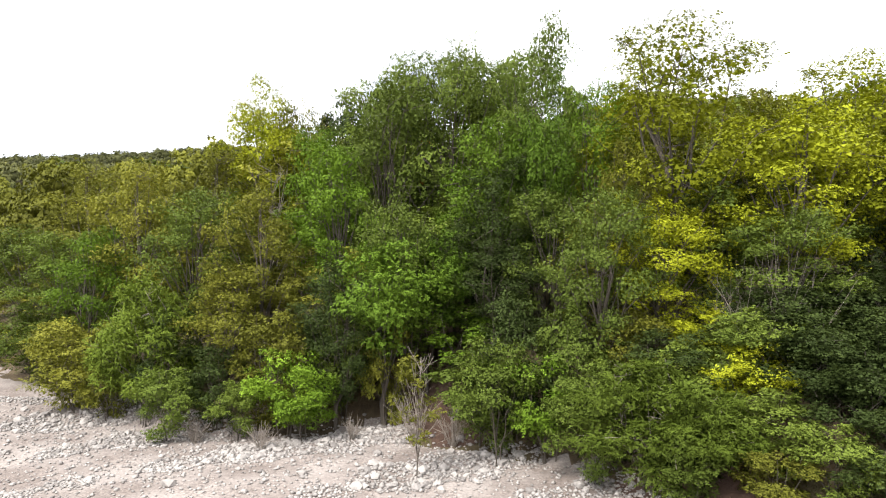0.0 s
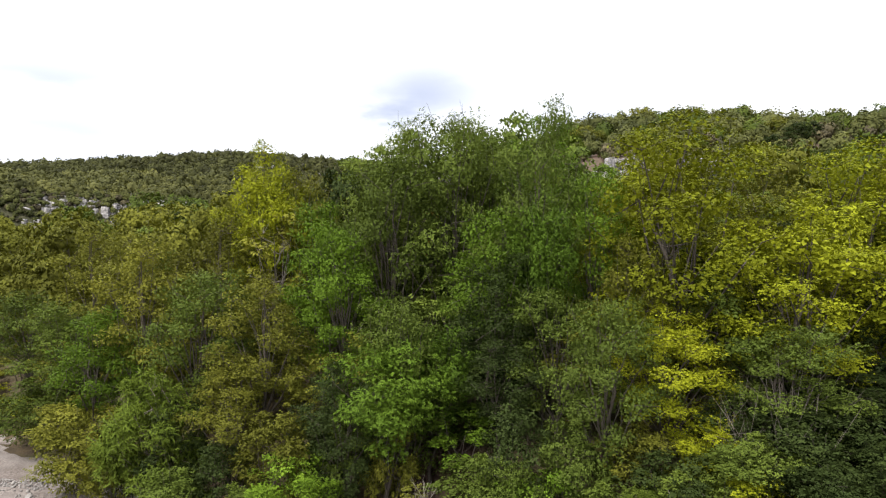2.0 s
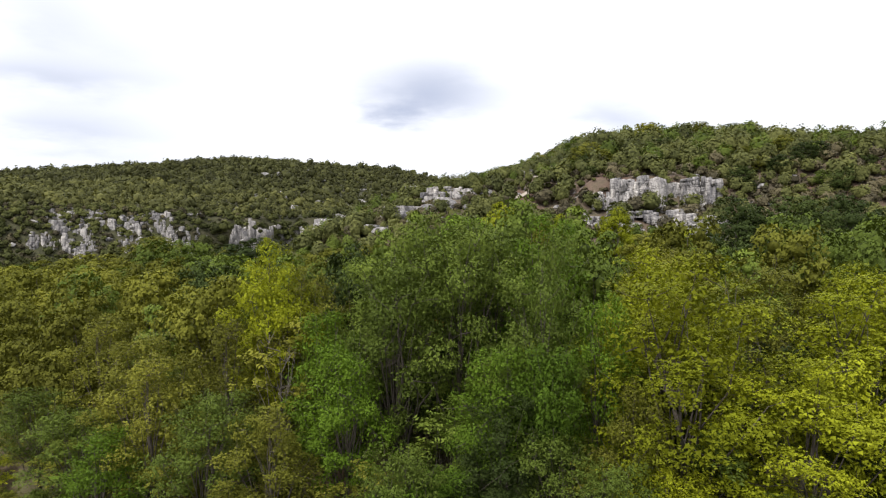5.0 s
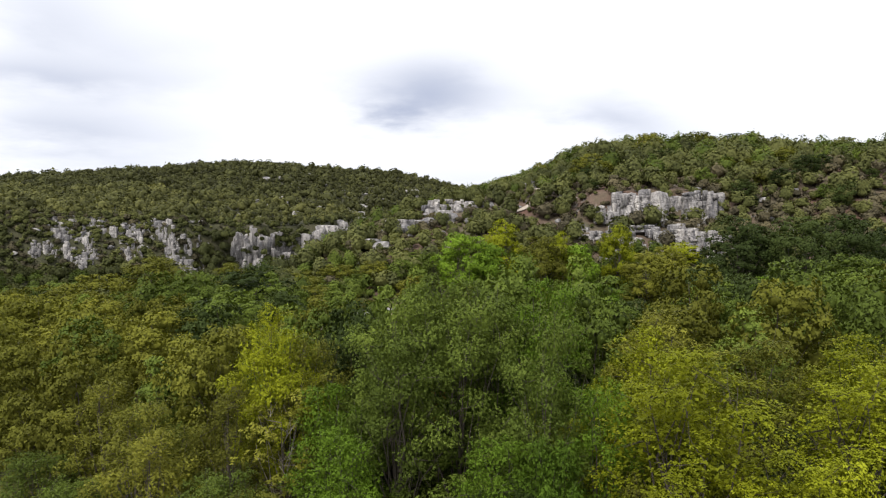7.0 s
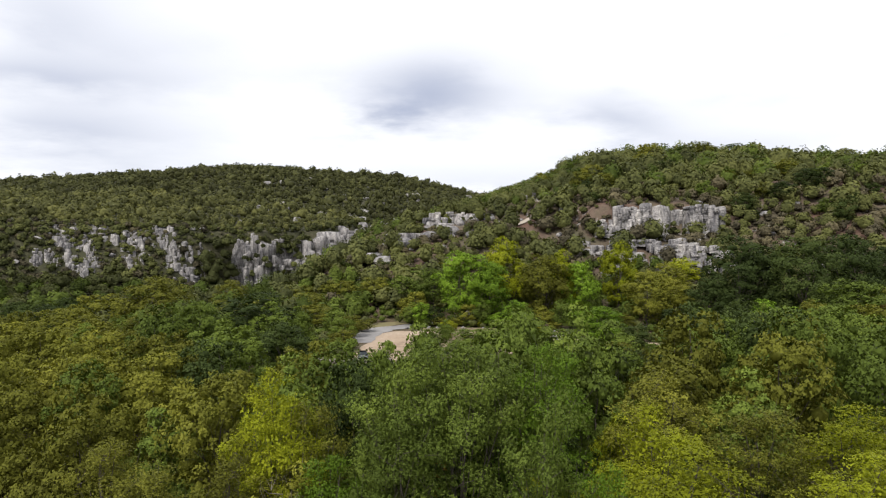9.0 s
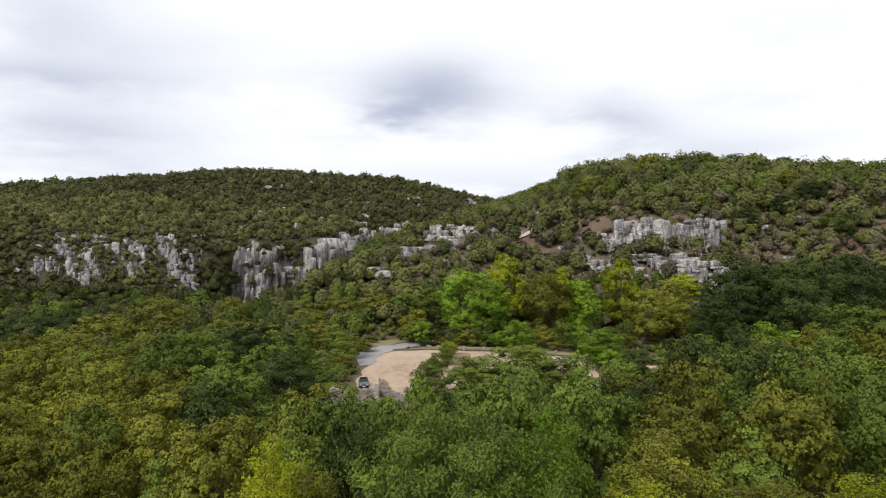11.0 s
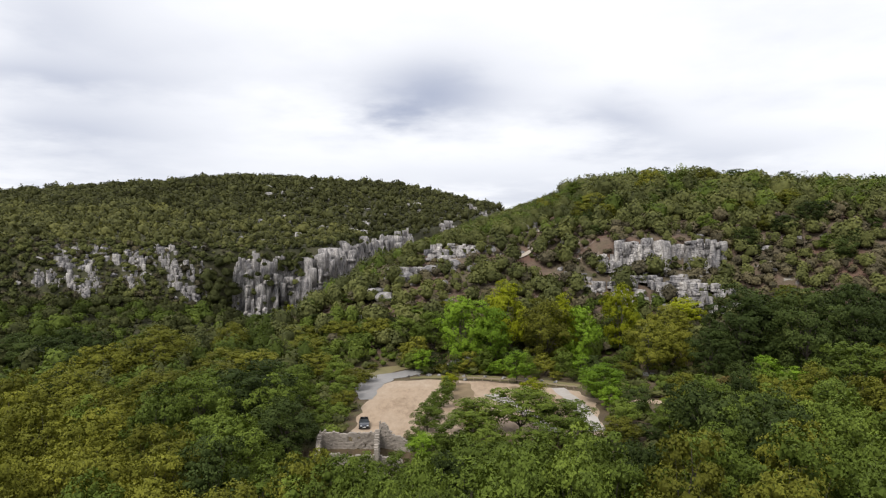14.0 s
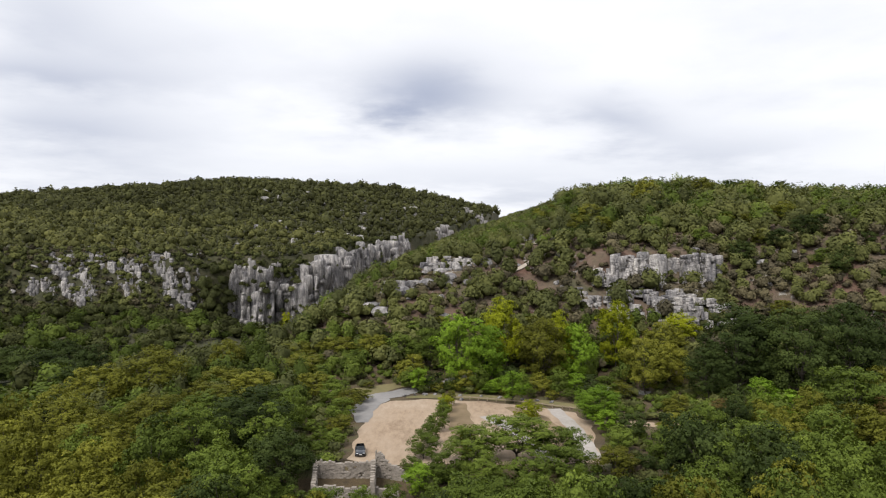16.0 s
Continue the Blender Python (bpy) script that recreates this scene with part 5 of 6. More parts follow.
woods("hillside_bushes", more_x, more_y, more_w, more_w * r2.uniform(0.5, 1.1, len(more_x)), "grey", 60, 0.40, "low grey-brown heath between the bushes", 37, inside=0.6)
woods("hillside_bushes", xs[~q], ys[~q], wd[~q], wd[~q] * r.uniform(0.85, 1.25, (~q).sum()), "scrub_near", 220, 0.48, "grey-green bushes on the stony hillside", 32, inside=0.66)
woods("hillside_bushes", xs[q], ys[q], wd[q], wd[q] * r.uniform(0.6, 0.9, q.sum()), "grey", 200, 0.47, "grey-brown heath bushes on the stony hillside", 35, inside=0.66)
xs, ys, r = scatter(33, -60, 260, 236, 390, 4.3, on_right)
wd = np.clip(np.exp(r.normal(1.9, 0.45, len(xs))), 2.0, np.where(xs > 62, 12, 7.0))
q = r.random(len(xs)) < 0.3
woods("hilltop_oaks", xs[~q], ys[~q], wd[~q], wd[~q] * r.uniform(0.8, 1.15, (~q).sum()), "scrub_near", 230, 0.56, "rounded dark oaks and bushes covering the hilltop", 34, inside=0.7)
woods("hilltop_oaks", xs[q], ys[q], wd[q], wd[q] * r.uniform(0.8, 1.15, q.sum()), "far_green", 230, 0.56, "rounded fresh green oaks covering the hilltop", 38, inside=0.7)


def on_gorge(a, b):
    d, _ = to_line(BANK, a, b)
    return (d > 3) & (b >= 380)


xs, ys, r = scatter(41, -60, 160, 380, 560, 7.0, on_gorge)
woods("gorge_woods", xs, ys, r.uniform(5, 9, len(xs)), r.uniform(4, 7, len(xs)), "scrub", 34, 2.2, "scrub on the far side of the gorge", 42)


def on_terrace(a, b):
    d, _ = to_line(BANK, a, b)
    clear = ((a > -30) & (a < 62) & (b < 180)) | ((a > -24) & (b > 172)) | ((a > 0) & (b > 176))
    for qx, qy, qr in placed:
        clear = clear | ((a - qx) ** 2 + (b - qy) ** 2 < (0.9 * qr + 1.5) ** 2)
    return (d > -6) & (b > 118) & (b < 300) & ~clear & ~((a > 62) & (a < 105) & (b > 130) & (b < 160))


xs, ys, r = scatter(51, -170, 175, 118, 300, 5.0, on_terrace)
wd = r.uniform(4.5, 9.0, len(xs))
q = r.random(len(xs)) < 0.45
woods("terrace_woods", xs[q], ys[q], wd[q], r.uniform(6, 10.5, q.sum()), "scrub_near", 240, 0.60, "grey-green woods on the far terrace", 52, inside=0.66)
woods("terrace_woods", xs[~q], ys[~q], wd[~q], r.uniform(6, 10.5, (~q).sum()), "far_green", 240, 0.60, "yellowing green woods on the far terrace", 55, inside=0.66)
xs, ys, r = scatter(53, -40, 65, 166, 190, 4.5, lambda a, b: (a < -22) | (a > 36))
woods("terrace_woods", xs, ys, r.uniform(3.5, 6.5, len(xs)), r.uniform(4, 8, len(xs)), "far_green", 260, 0.50, "mixed green woods along the foot of the hill", 54, inside=0.64)


def on_floor(a, b):
    d, _ = to_line(BANK, a, b)
    keep = (d > 4) & ~((a > -17.5) & (a < 31) & (b > 102) & (b < 153)) & ~((a > -22) & (a < -4) & (b > 88) & (b < 103)) & ~((a > -30) & (a < -10) & (b > 148) & (b < 161))
    for line in ([(-16.5, 128), (-18, 140), (-15.5, 150), (-8, 157), (0, 163), (8, 172)], [(36, 162), (41, 159), (50, 154)], [(29, 128), (40, 127), (48, 125), (56, 123)]):
        keep &= np.abs(to_line(line, a, b)[0]) > 3.4
    return keep


xs, ys, r = scatter(57, -75, 105, 86, 196, 2.7, on_floor)
wd = r.uniform(1.8, 3.8, len(xs))
q = r.random(len(xs)) < 0.5
woods("undergrowth", xs[q], ys[q], wd[q], wd[q] * r.uniform(0.45, 0.8, q.sum()), "far_green", 60, 0.42, "low green undergrowth on the terrace floor", 58)
woods("undergrowth", xs[~q], ys[~q], wd[~q], wd[~q] * r.uniform(0.45, 0.8, (~q).sum()), "scrub_near", 60, 0.42, "low dark undergrowth on the terrace floor", 59)


# ---------------------------------------------------------------- limestone cliffs
LATTICE = np.random.default_rng(99).uniform(-1, 1, (32, 32, 32))


def lump(a, b, c):
    """Smooth lattice noise in three directions, -1 to 1."""
    ia, ib, ic = np.floor(a).astype(int), np.floor(b).astype(int), np.floor(c).astype(int)
    fa, fb, fc_ = smooth(a - ia), smooth(b - ib), smooth(c - ic)
    out = 0.0
    for da in (0, 1):
        for db in (0, 1):
            for dc in (0, 1):
                w = (fa if da else 1 - fa) * (fb if db else 1 - fb) * (fc_ if dc else 1 - fc_)
                out = out + w * LATTICE[(ia + da) % 32, (ib + db) % 32, (ic + dc) % 32]
    return out


def rock_face(name, line, bottom, top, seed, res=0.9, depth=2.2, pillar=6.0, ragged=3.0, label="", cap=5.0, gullies=0.62):
    """A cliff of fissured blocks and ledges along a line; bottom and top are heights at the line's points."""
    lens = [0.0]
    for a, b in zip(line, line[1:]):
        lens.append(lens[-1] + math.dist(a, b))
    k = int(lens[-1] / res) + 1
    s = np.linspace(0, lens[-1], k)
    px, py = np.interp(s, lens, [q[0] for q in line]), np.interp(s, lens, [q[1] for q in line])
    zb, zt = np.interp(s, lens, bottom), np.interp(s, lens, top)
    o = 7.3 * seed
    # the broken crest: blocks of unequal height, notched by gullies
    ca, cb = np.floor(s / (pillar * 0.9) + o + 0.3 * lump(s / 3, s * 0, s * 0)).astype(int), np.floor(s / (pillar * 0.4) + o).astype(int)
    zt = zt + ragged * (0.75 * LATTICE[ca % 32, 11, seed % 32] + 0.4 * LATTICE[cb % 32, 17, seed % 32])
    gully = np.where(LATTICE[ca % 32, 23, (seed * 3) % 32] > gullies, 0.55, 0.0)
    zt = zt - gully * (zt - zb)
    ends = np.minimum(s, lens[-1] - s) / 3.5
    zt = zb + (zt - zb) * (0.6 + 0.4 * smooth(ends))
    tx, ty = np.gradient(px), np.gradient(py)
    ln = np.hypot(tx, ty)
    ox, oy = ty / ln, -tx / ln
    rows = max(8, int(np.mean(zt - zb) / res))
    v = []
    for j in range(rows + 1):
        u = j / rows
        z = zb + (zt - zb) * u
        off = 0.35 * depth * lump(s / (pillar * 3) + o, z / (pillar * 4), s * 0 + o)
        for cw, ch, amp in ((pillar * 1.25, pillar * 2.6, 1.0), (pillar * 0.5, pillar * 0.95, 0.6), (pillar * 0.22, pillar * 0.38, 0.28)):
            col = np.floor(s / cw + 0.35 * lump(s / cw * 0.7 + o, z / ch * 0.5, s * 0) + o).astype(int)
            row = np.floor(z / ch + LATTICE[col % 32, 3, 7] * 2.0).astype(int)
            off = off + amp * depth * LATTICE[col % 32, row % 32, (seed * 5) % 32]
            edge_ = np.abs((s / cw + 0.35 * lump(s / cw * 0.7 + o, z / ch * 0.5, s * 0) + o) % 1.0 - 0.5) * 2
            off = off - 0.55 * amp * depth * np.where(edge_ > 0.86, (edge_ - 0.86) / 0.14, 0)
        fine = 0.22 * lump(s / 1.3, z / 1.5, s * 0 + o) + 0.14 * lump(s / 0.6, z / 0.7, s * 0)
        off = depth * 1.5 + off + fine * depth * 0.7 + (1 - u) * 0.7 * depth
        off = off - np.where(u > 0.94, (u - 0.94) / 0.06 * 0.7 * depth, 0)
        v.append(np.stack([px + ox * off, py + oy * off, z + 0.3 * lump(s / 1.7, z / 2, s * 0 + 5)], -1))
    for j in (1, 2):
        v.append(np.stack([px - ox * cap * j / 2, py - oy * cap * j / 2, zt - 1.3 * j], -1))
    v = np.stack(v, 0)
    n = v.shape[0]
    a = (np.arange(n - 1)[:, None] * k + np.arange(k - 1)[None, :]).ravel()
    ob = new(name, mesh_of(name, v.reshape(-1, 3), np.stack([a, a + 1, a + k + 1, a + k], -1), [LIMESTONE]))
    return tagged(ob, label, "cliff", kind="structure")


def crag(r, x, y, z0, z1, w, sides=7):
    """One standing mass of rock: uneven blocks piled on one another with ledges between, and a tilted, broken top."""
    parts = int(np.clip((z1 - z0) / (w * r.uniform(0.7, 1.5)), 1, 7))
    cuts = np.concatenate([[0], np.sort(r.uniform(0.12, 0.92, parts - 1)), [1]])
    ang = (np.arange(sides) + r.uniform(-0.36, 0.36, sides)) * 2 * math.pi / sides
    base = 0.5 * w * r.uniform(0.72, 1.22, sides)
    vs, ox, oy = [], 0.0, 0.0
    for j in range(parts):
        rim = base * r.uniform(0.84, 1.14, sides) * (1.06 - 0.16 * cuts[j])
        ox, oy = ox + r.normal(0, 0.07) * w, oy + r.normal(0, 0.07) * w
        tilt = r.normal(0, 0.10, 2)
        for u, k in ((cuts[j], 1.0), (cuts[j + 1] * 0.8 + cuts[j] * 0.2, r.uniform(0.94, 1.04)), (cuts[j + 1], r.uniform(0.82, 0.92))):
            px, py = rim * k * np.cos(ang), rim * k * np.sin(ang)
            pz = z0 + (z1 - z0) * u + (tilt[0] * px + tilt[1] * py + r.uniform(-0.05, 0.05, sides) * w) * (u > 0)
            vs.append(np.stack([x + ox + px, y + oy + py, pz], -1))
    rings = len(vs)
    vs = np.concatenate(vs)
    fs = []
    for j in range(rings - 1):
        for i in range(sides):
            a, b = j * sides + i, j * sides + (i + 1) % sides
            fs += [(a, b, b + sides), (a, b + sides, a + sides)]
    top = len(vs)
    vs = np.concatenate([vs, vs[-sides:].mean(0, keepdims=True) + np.array([[0, 0, 0.04 * w]])])
    fs += [((rings - 1) * sides + i, (rings - 1) * sides + (i + 1) % sides, top) for i in range(sides)]
    return vs, np.array(fs)


def crags(name, blocks, label):
    """Many standing blocks as one stretch of cliff."""
    vs, fs, base = [], [], 0
    for v, f in blocks:
        vs.append(v), fs.append(f + base)
        base += len(v)
    ob = new(name, mesh_of(name, np.concatenate(vs), np.concatenate(fs), [LIMESTONE]))
    return tagged(ob, label, "cliff", kind="structure")


def fluted(seed, line, bottom, top, pillar, tiers, label, ragged=2.5, gap=0.06):
    """A wall of standing pillars along a line, tier before tier: how far out, and between which shares of the height they end."""
    r = np.random.default_rng(seed)
    lens = np.concatenate([[0], np.cumsum([math.dist(a, b) for a, b in zip(line, line[1:])])])
    blocks = []
    for out, lo, hi, wide in tiers:
        s_ = 0.0
        while s_ < lens[-1]:
            w = pillar * wide * float(np.exp(r.normal(0, 0.35)))
            s_ += 0.36 * w
            i = min(len(line) - 2, int(np.searchsorted(lens, s_) - 1))
            (x0, y0), (x1, y1) = line[max(0, i)], line[max(0, i) + 1]
            u = (s_ - lens[max(0, i)]) / (lens[max(0, i) + 1] - lens[max(0, i)])
            tx, ty = (x1 - x0), (y1 - y0)
            ln = math.hypot(tx, ty)
            o = out + r.uniform(-0.32, 0.32) * w
            x, y = x0 + tx * u + ty / ln * o, y0 + ty * u - tx / ln * o
            zb, zt = float(np.interp(s_, lens, bottom)), float(np.interp(s_, lens, top))
            s_ += 0.36 * w
            if r.random() < gap:
                continue
            blocks.append(crag(r, x, y, zb, zb + (zt - zb) * r.uniform(lo, hi) + r.normal(0, 0.3) * ragged, w))
    return crags("cliff", blocks, label)


# the wall behind the pillars of the gorge
rock_face("cliff", [(-139, 403), (-126, 412), (-110, 423), (-98, 431), (-79, 441)], [-8, -18, -20, -20, -20], [32, 35, 33, 34, 38], 4, 0.8, 1.6, 6.5, 3.0, "tall grey limestone cliff streaked dark, at the gorge mouth", gullies=0.75)
rock_face("cliff", [(-92, 430), (-80, 442), (-75, 472), (-69, 520), (-57, 564), (-35, 608)], [-20, -20, -20, -18, -16, -14], [36, 37, 40, 44, 49, 53], 5, 1.0, 2.0, 9, 3.0, "grey limestone cliff along the gorge", gullies=0.8)
rr = np.random.default_rng(41)


def cluster(r, x, y, w, h):
    """A knot of broken blocks, the tallest in the middle."""
    out = []
    for i in range(8 + int(1.3 * w)):
        o, f = r.uniform(-0.62, 0.62), r.uniform(-0.35, 0.75)
        q = w * r.uniform(0.16, 0.38) if i else 0.5 * w
        x1, y1 = x + w * o * (i > 0), y + w * f * (i > 0)
        out.append(crag(r, x1, y1, gz(x1, y1) - 2.5, gz(x1, y1) + max(0.7, h * (r.uniform(0.1, 0.75) if i else 1.0)), max(0.9, q), 6))
    return out


for blocks_, label in ((LOW_BLOCKS, "broken grey limestone outcrops below the scrub"), (HIGH_BLOCKS, "upper band of broken grey limestone outcrops")):
    crags("cliff", [q for x, y, w, h in blocks_ for q in cluster(rr, x, y, w * 1.15, h * 0.5)], label)
# stepped buttress at the mouth of the gorge, then the fluted wall leading away
fluted(42, [(-128, 401), (-121, 402), (-111, 405)], [-14, -18, -20], [34, 41, 38], 3.8, ((0, 0.8, 1.0, 1.1), (4, 0.5, 0.85, 1.1), (8, 0.25, 0.6, 0.9), (12, 0.05, 0.3, 0.8)), "stepped pale limestone buttress at the gorge mouth")
fluted(43, [(-112, 413), (-103, 418), (-93, 424)], [-20, -20, -20], [22, 23, 26], 6.0, ((0, 0.92, 1.0, 1.5), (3, 0.75, 0.97, 1.0)), "grey limestone wall streaked dark above a hollow", 1.5)
fluted(44, [(-117, 424), (-106, 428), (-96, 433)], [20, 20, 22], [35, 36, 36], 3.0, ((0, 0.6, 1.0, 1.0),), "pale limestone blocks above the gorge wall", 2.0, 0.35)
fluted(45, [(-95, 424), (-87, 430), (-82, 442), (-78, 470), (-71, 518), (-59, 562), (-37, 606)], [-20, -20, -20, -20, -18, -16, -14], [35, 39, 43, 46, 51, 55, 61], 4.8, ((0, 0.88, 1.0, 1.6), (2.5, 0.6, 0.98, 1.1), (5, 0.3, 0.95, 0.8)), "fluted grey limestone cliff along the gorge", 3.0, 0.12)
fluted(46, [(-14, 694), (-4, 700), (6, 706)], [48, 52, 54], [70, 72, 69], 6.0, ((0, 0.7, 1.0, 1.0), (4, 0.4, 0.8, 0.9)), "distant grey cliff deep in the gorge", 3.0, 0.15)
fluted(47, [(0, 838), (22, 850), (38, 858), (52, 870)], [74, 78, 78, 76], [96, 100, 98, 92], 7.0, ((0, 0.75, 1.02, 1.0), (5, 0.4, 0.8, 0.9)), "distant pale cliff near the skyline", 3.0, 0.12)
# the cliff on the right-hand hill: broken blocks, a smooth streaked wall, blocks again
rock_face("cliff", [(66, 213.5), (72, 213.3), (80, 213.3), (91, 213)], [33, 33, 33, 33], [42, 42.5, 42.5, 42.5], 8, 0.4, 0.35, 3.2, 0.5, "smooth limestone wall streaked blue-grey on the hillside", 3.0, 2.0)
fluted(48, [(50, 212), (56, 211), (62, 210.8), (68, 211.3)], [33, 32.5, 32.5, 32.5], [38, 42.5, 44.6, 44], 2.5, ((0.5, 0.86, 1.0, 1.5), (1.4, 0.55, 0.95, 0.9), (2.4, 0.3, 0.75, 0.7), (3.2, 0.1, 0.4, 0.6)), "pale broken limestone cliff on the hillside", 1.0, 0.05)
fluted(49, [(79, 211.6), (84, 211.2), (91, 211.6)], [32.5, 32.5, 32.5], [43.0, 44.6, 43.0], 2.5, ((0.5, 0.9, 1.0, 1.5), (1.3, 0.5, 0.97, 0.9), (2.2, 0.2, 0.6, 0.7)), "pale limestone cliff end on the hillside", 0.8, 0.12)


def ledges(seed, line, low, high, rows, label, size=3.0):
    """Flat beds of limestone stepping up a slope, each a row of worn slabs."""
    r = np.random.default_rng(seed)
    blocks = []
    lens = np.concatenate([[0], np.cumsum([math.dist(a, b) for a, b in zip(line, line[1:])])])
    for j in range(rows):
        s_ = r.uniform(0, 1.5)
        while s_ < lens[-1]:
            w = size * float(np.exp(r.normal(0, 0.4)))
            x = float(np.interp(s_ + w / 2, lens, [q[0] for q in line]))
            y = float(np.interp(s_ + w / 2, lens, [q[1] for q in line])) + 1.9 * j + r.uniform(-1.0, 1.0)
            z = low + (high - low) * j / max(1, rows - 1) + r.uniform(-0.5, 0.4)
            s_ += w * 0.8
            if r.random() < 0.36:
                continue
            v, f = crag(r, 0, 0, -1.6, r.uniform(0.3, 0.9), 1.0, 8)
            blocks.append((v * np.array([w, 1.7 + 0.4 * w, 1.0]) + np.array([x, y, max(z, gz(x, y) - 0.1)]), f))
    return crags("cliff", blocks, label)


ledges(51, [(42, 199), (54, 194), (64, 190), (74, 187), (86, 188)], 23.5, 29.5, 4, "stepped limestone ledges at the foot of the hill", 2.2)
ledges(52, [(42, 205), (54, 203), (66, 200), (80, 199)], 30.0, 31.5, 2, "narrow limestone ledge below the cliff")
ledges(53, [(-9, 227), (0, 226), (7, 227), (16, 229.5)], 38.0, 41.5, 3, "low limestone ledge among bushes", 2.6)
ledges(54, [(-24, 214), (-14, 213), (-4, 216)], 31.5, 34.0, 2, "low limestone ledge above the gorge", 2.6)
ledges(55, [(24, 245), (38, 247), (48, 245)], 47.5, 50.0, 2, "low limestone ledge beside the footpath", 2.4)


def rock_mesh(name, seed, mat, rings=1, flat=0.75):
    bm = bmesh.new()
    bmesh.ops.create_icosphere(bm, subdivisions=rings, radius=1.0)
    r = np.random.default_rng(seed)
    q = r.normal(0, 1, (5, 3))
    for v in bm.verts:
        d = Vector(v.co)
        k = 1.0
        for w in q:
            k = min(k, 0.62 / max(0.2, abs(d.dot(Vector(w).normalized()))))
        v.co = d * (0.55 + 0.45 * k) * (1 + 0.10 * float(r.normal()))
        v.co.z *= flat
    return bm_mesh(name, bm, mat)


BOULDERS = [rock_mesh("boulder", 50 + i, LIMESTONE, 2) for i in range(4)]


def rock(name, mesh, x, y, size, sink=0.3, label="", category="boulder", group="", parent=None, z=None):
    ob = new(name, mesh)
    h = size * 0.75
    ob.matrix_world = Matrix.Translation((x, y, (gz(x, y) if z is None else z) + h * (0.5 - sink))) @ Euler((rng.normal(0, 0.2), rng.normal(0, 0.2), rng.uniform(0, 6.28))).to_matrix().to_4x4() @ \
        Matrix.Diagonal((size * rng.uniform(0.8, 1.3), size * rng.uniform(0.8, 1.3), size * rng.uniform(0.75, 1.2), 1))
    if parent:
        ob.parent = parent
        return ob
    return tagged(ob, label, category, group)


for _ in range(46):
    t = rng.random()
    x, y = -235 + 88 * t + rng.normal(0, 5), 350 + 46 * t + rng.normal(0, 9)
    rock("rock", BOULDERS[int(rng.integers(4))], x, y, rng.uniform(1.0, 2.4), 0.1, "pale limestone block standing among scrub", "rock", "outcrop rocks")
for _ in range(75):
    x = rng.uniform(-32, 130)
    y = rng.uniform(180, 232) - 0.3 * max(0, x - 70)
    rock("rock", BOULDERS[int(rng.integers(4))], x, y, rng.uniform(0.7, 2.0), 0.2, "pale limestone boulder on the hillside", "rock", "hillside rocks")
for x, y, s in ((-24, 206, 4.0), (-20, 201, 3.2), (-14, 213, 3.4), (-11, 209, 2.4), (-27, 214, 3.6), (-6, 216, 3.0), (-18, 222, 3.0), (2, 218, 2.6), (-2, 224, 2.6), (9, 222, 2.2), (-31, 222, 4.0), (-95, 238, 4.5), (-92, 240, 3.2), (-99, 236, 3.0)):
    rock("rock", BOULDERS[int(rng.integers(4))], x, y, s, 0.1, "large pale limestone boulder at the foot of the hill", "rock", "foot rocks")
for _ in range(150):
    x, y = rng.uniform(-330, 20), rng.uniform(430, 800)
    c, _s = to_line(CLIFF, np.array([x]), np.array([y]))
    if -c[0] > 6 and x > -0.2 * y - 60:
        rock("rock", BOULDERS[int(rng.integers(4))], x, y, rng.uniform(2.0, 4.5), -0.3, "pale rock showing through far scrub", "rock", "far rocks")

# bushes rooted in the cliffs' ledges, gullies and feet
cx, cy, cz = [], [], []
for line, lo, hi, k in (([(-130, 398), (-121, 398), (-111, 402)], -14, 40, 26), ([(-112, 408), (-93, 421)], -18, 24, 10), ([(-116, 420), (-94, 430)], 22, 37, 40), ([(-92, 424), (-80, 442), (-77, 470), (-70, 517), (-58, 561), (-37, 605)], -16, 52, 60),
                        ([(50, 211), (92, 210.5)], 32, 37, 30), ([(-10, 228), (16, 231)], 33, 38, 20), ([(40, 199), (60, 191), (86, 188)], 20, 25, 34)):
    ln = [math.dist(a, b) for a, b in zip(line, line[1:])]
    for _ in range(k):
        u = rng.random() * sum(ln)
        for (a, b), q in zip(zip(line, line[1:]), ln):
            if u <= q:
                break
            u -= q
        t = min(1, u / q)
        nxx, nyy = (b[1] - a[1]) / q, -(b[0] - a[0]) / q
        o = rng.uniform(1.0, 4.5) if hi - lo > 10 else rng.uniform(-0.5, 2.0)
        x, y = a[0] + (b[0] - a[0]) * t + nxx * o, a[1] + (b[1] - a[1]) * t + nyy * o
        cx.append(x), cy.append(y), cz.append(max(gz(x, y), lo + (hi - lo) * rng.random() ** (1.4 if lo < 0 else 1.0)))
cx, cy, cz = np.array(cx), np.array(cy), np.array(cz)
near_ = (cy < 300)
rr = np.random.default_rng(61)
wd = np.where(near_, rr.uniform(1.2, 2.6, len(cx)), rr.uniform(2.6, 5.2, len(cx)))
woods("cliff_bushes", cx, cy, wd, wd * rr.uniform(0.7, 1.0, len(cx)), "scrub_near", 60, 1.1, "dark bushes rooted in ledges of the cliffs", 62, cz)

# broad bushes and trees in the gully beside the buttress
rr = np.random.default_rng(63)
k = 34
t, up = rr.random(k), rr.random(k)
cx, cy = -149 + 17 * t - 2 * up, 386 + 8 * t - rr.uniform(1, 7, k) + 8 * up
cz = -6 + 38 * up
wd = rr.uniform(5.5, 9, k)
woods("cliff_bushes", cx, cy, wd, wd * rr.uniform(0.75, 1.0, len(cx)), "scrub_near", 120, 1.0, "broad evergreen bushes in the gully beside the buttress", 64, np.maximum(gmesh(cx, cy), cz), hull=2)

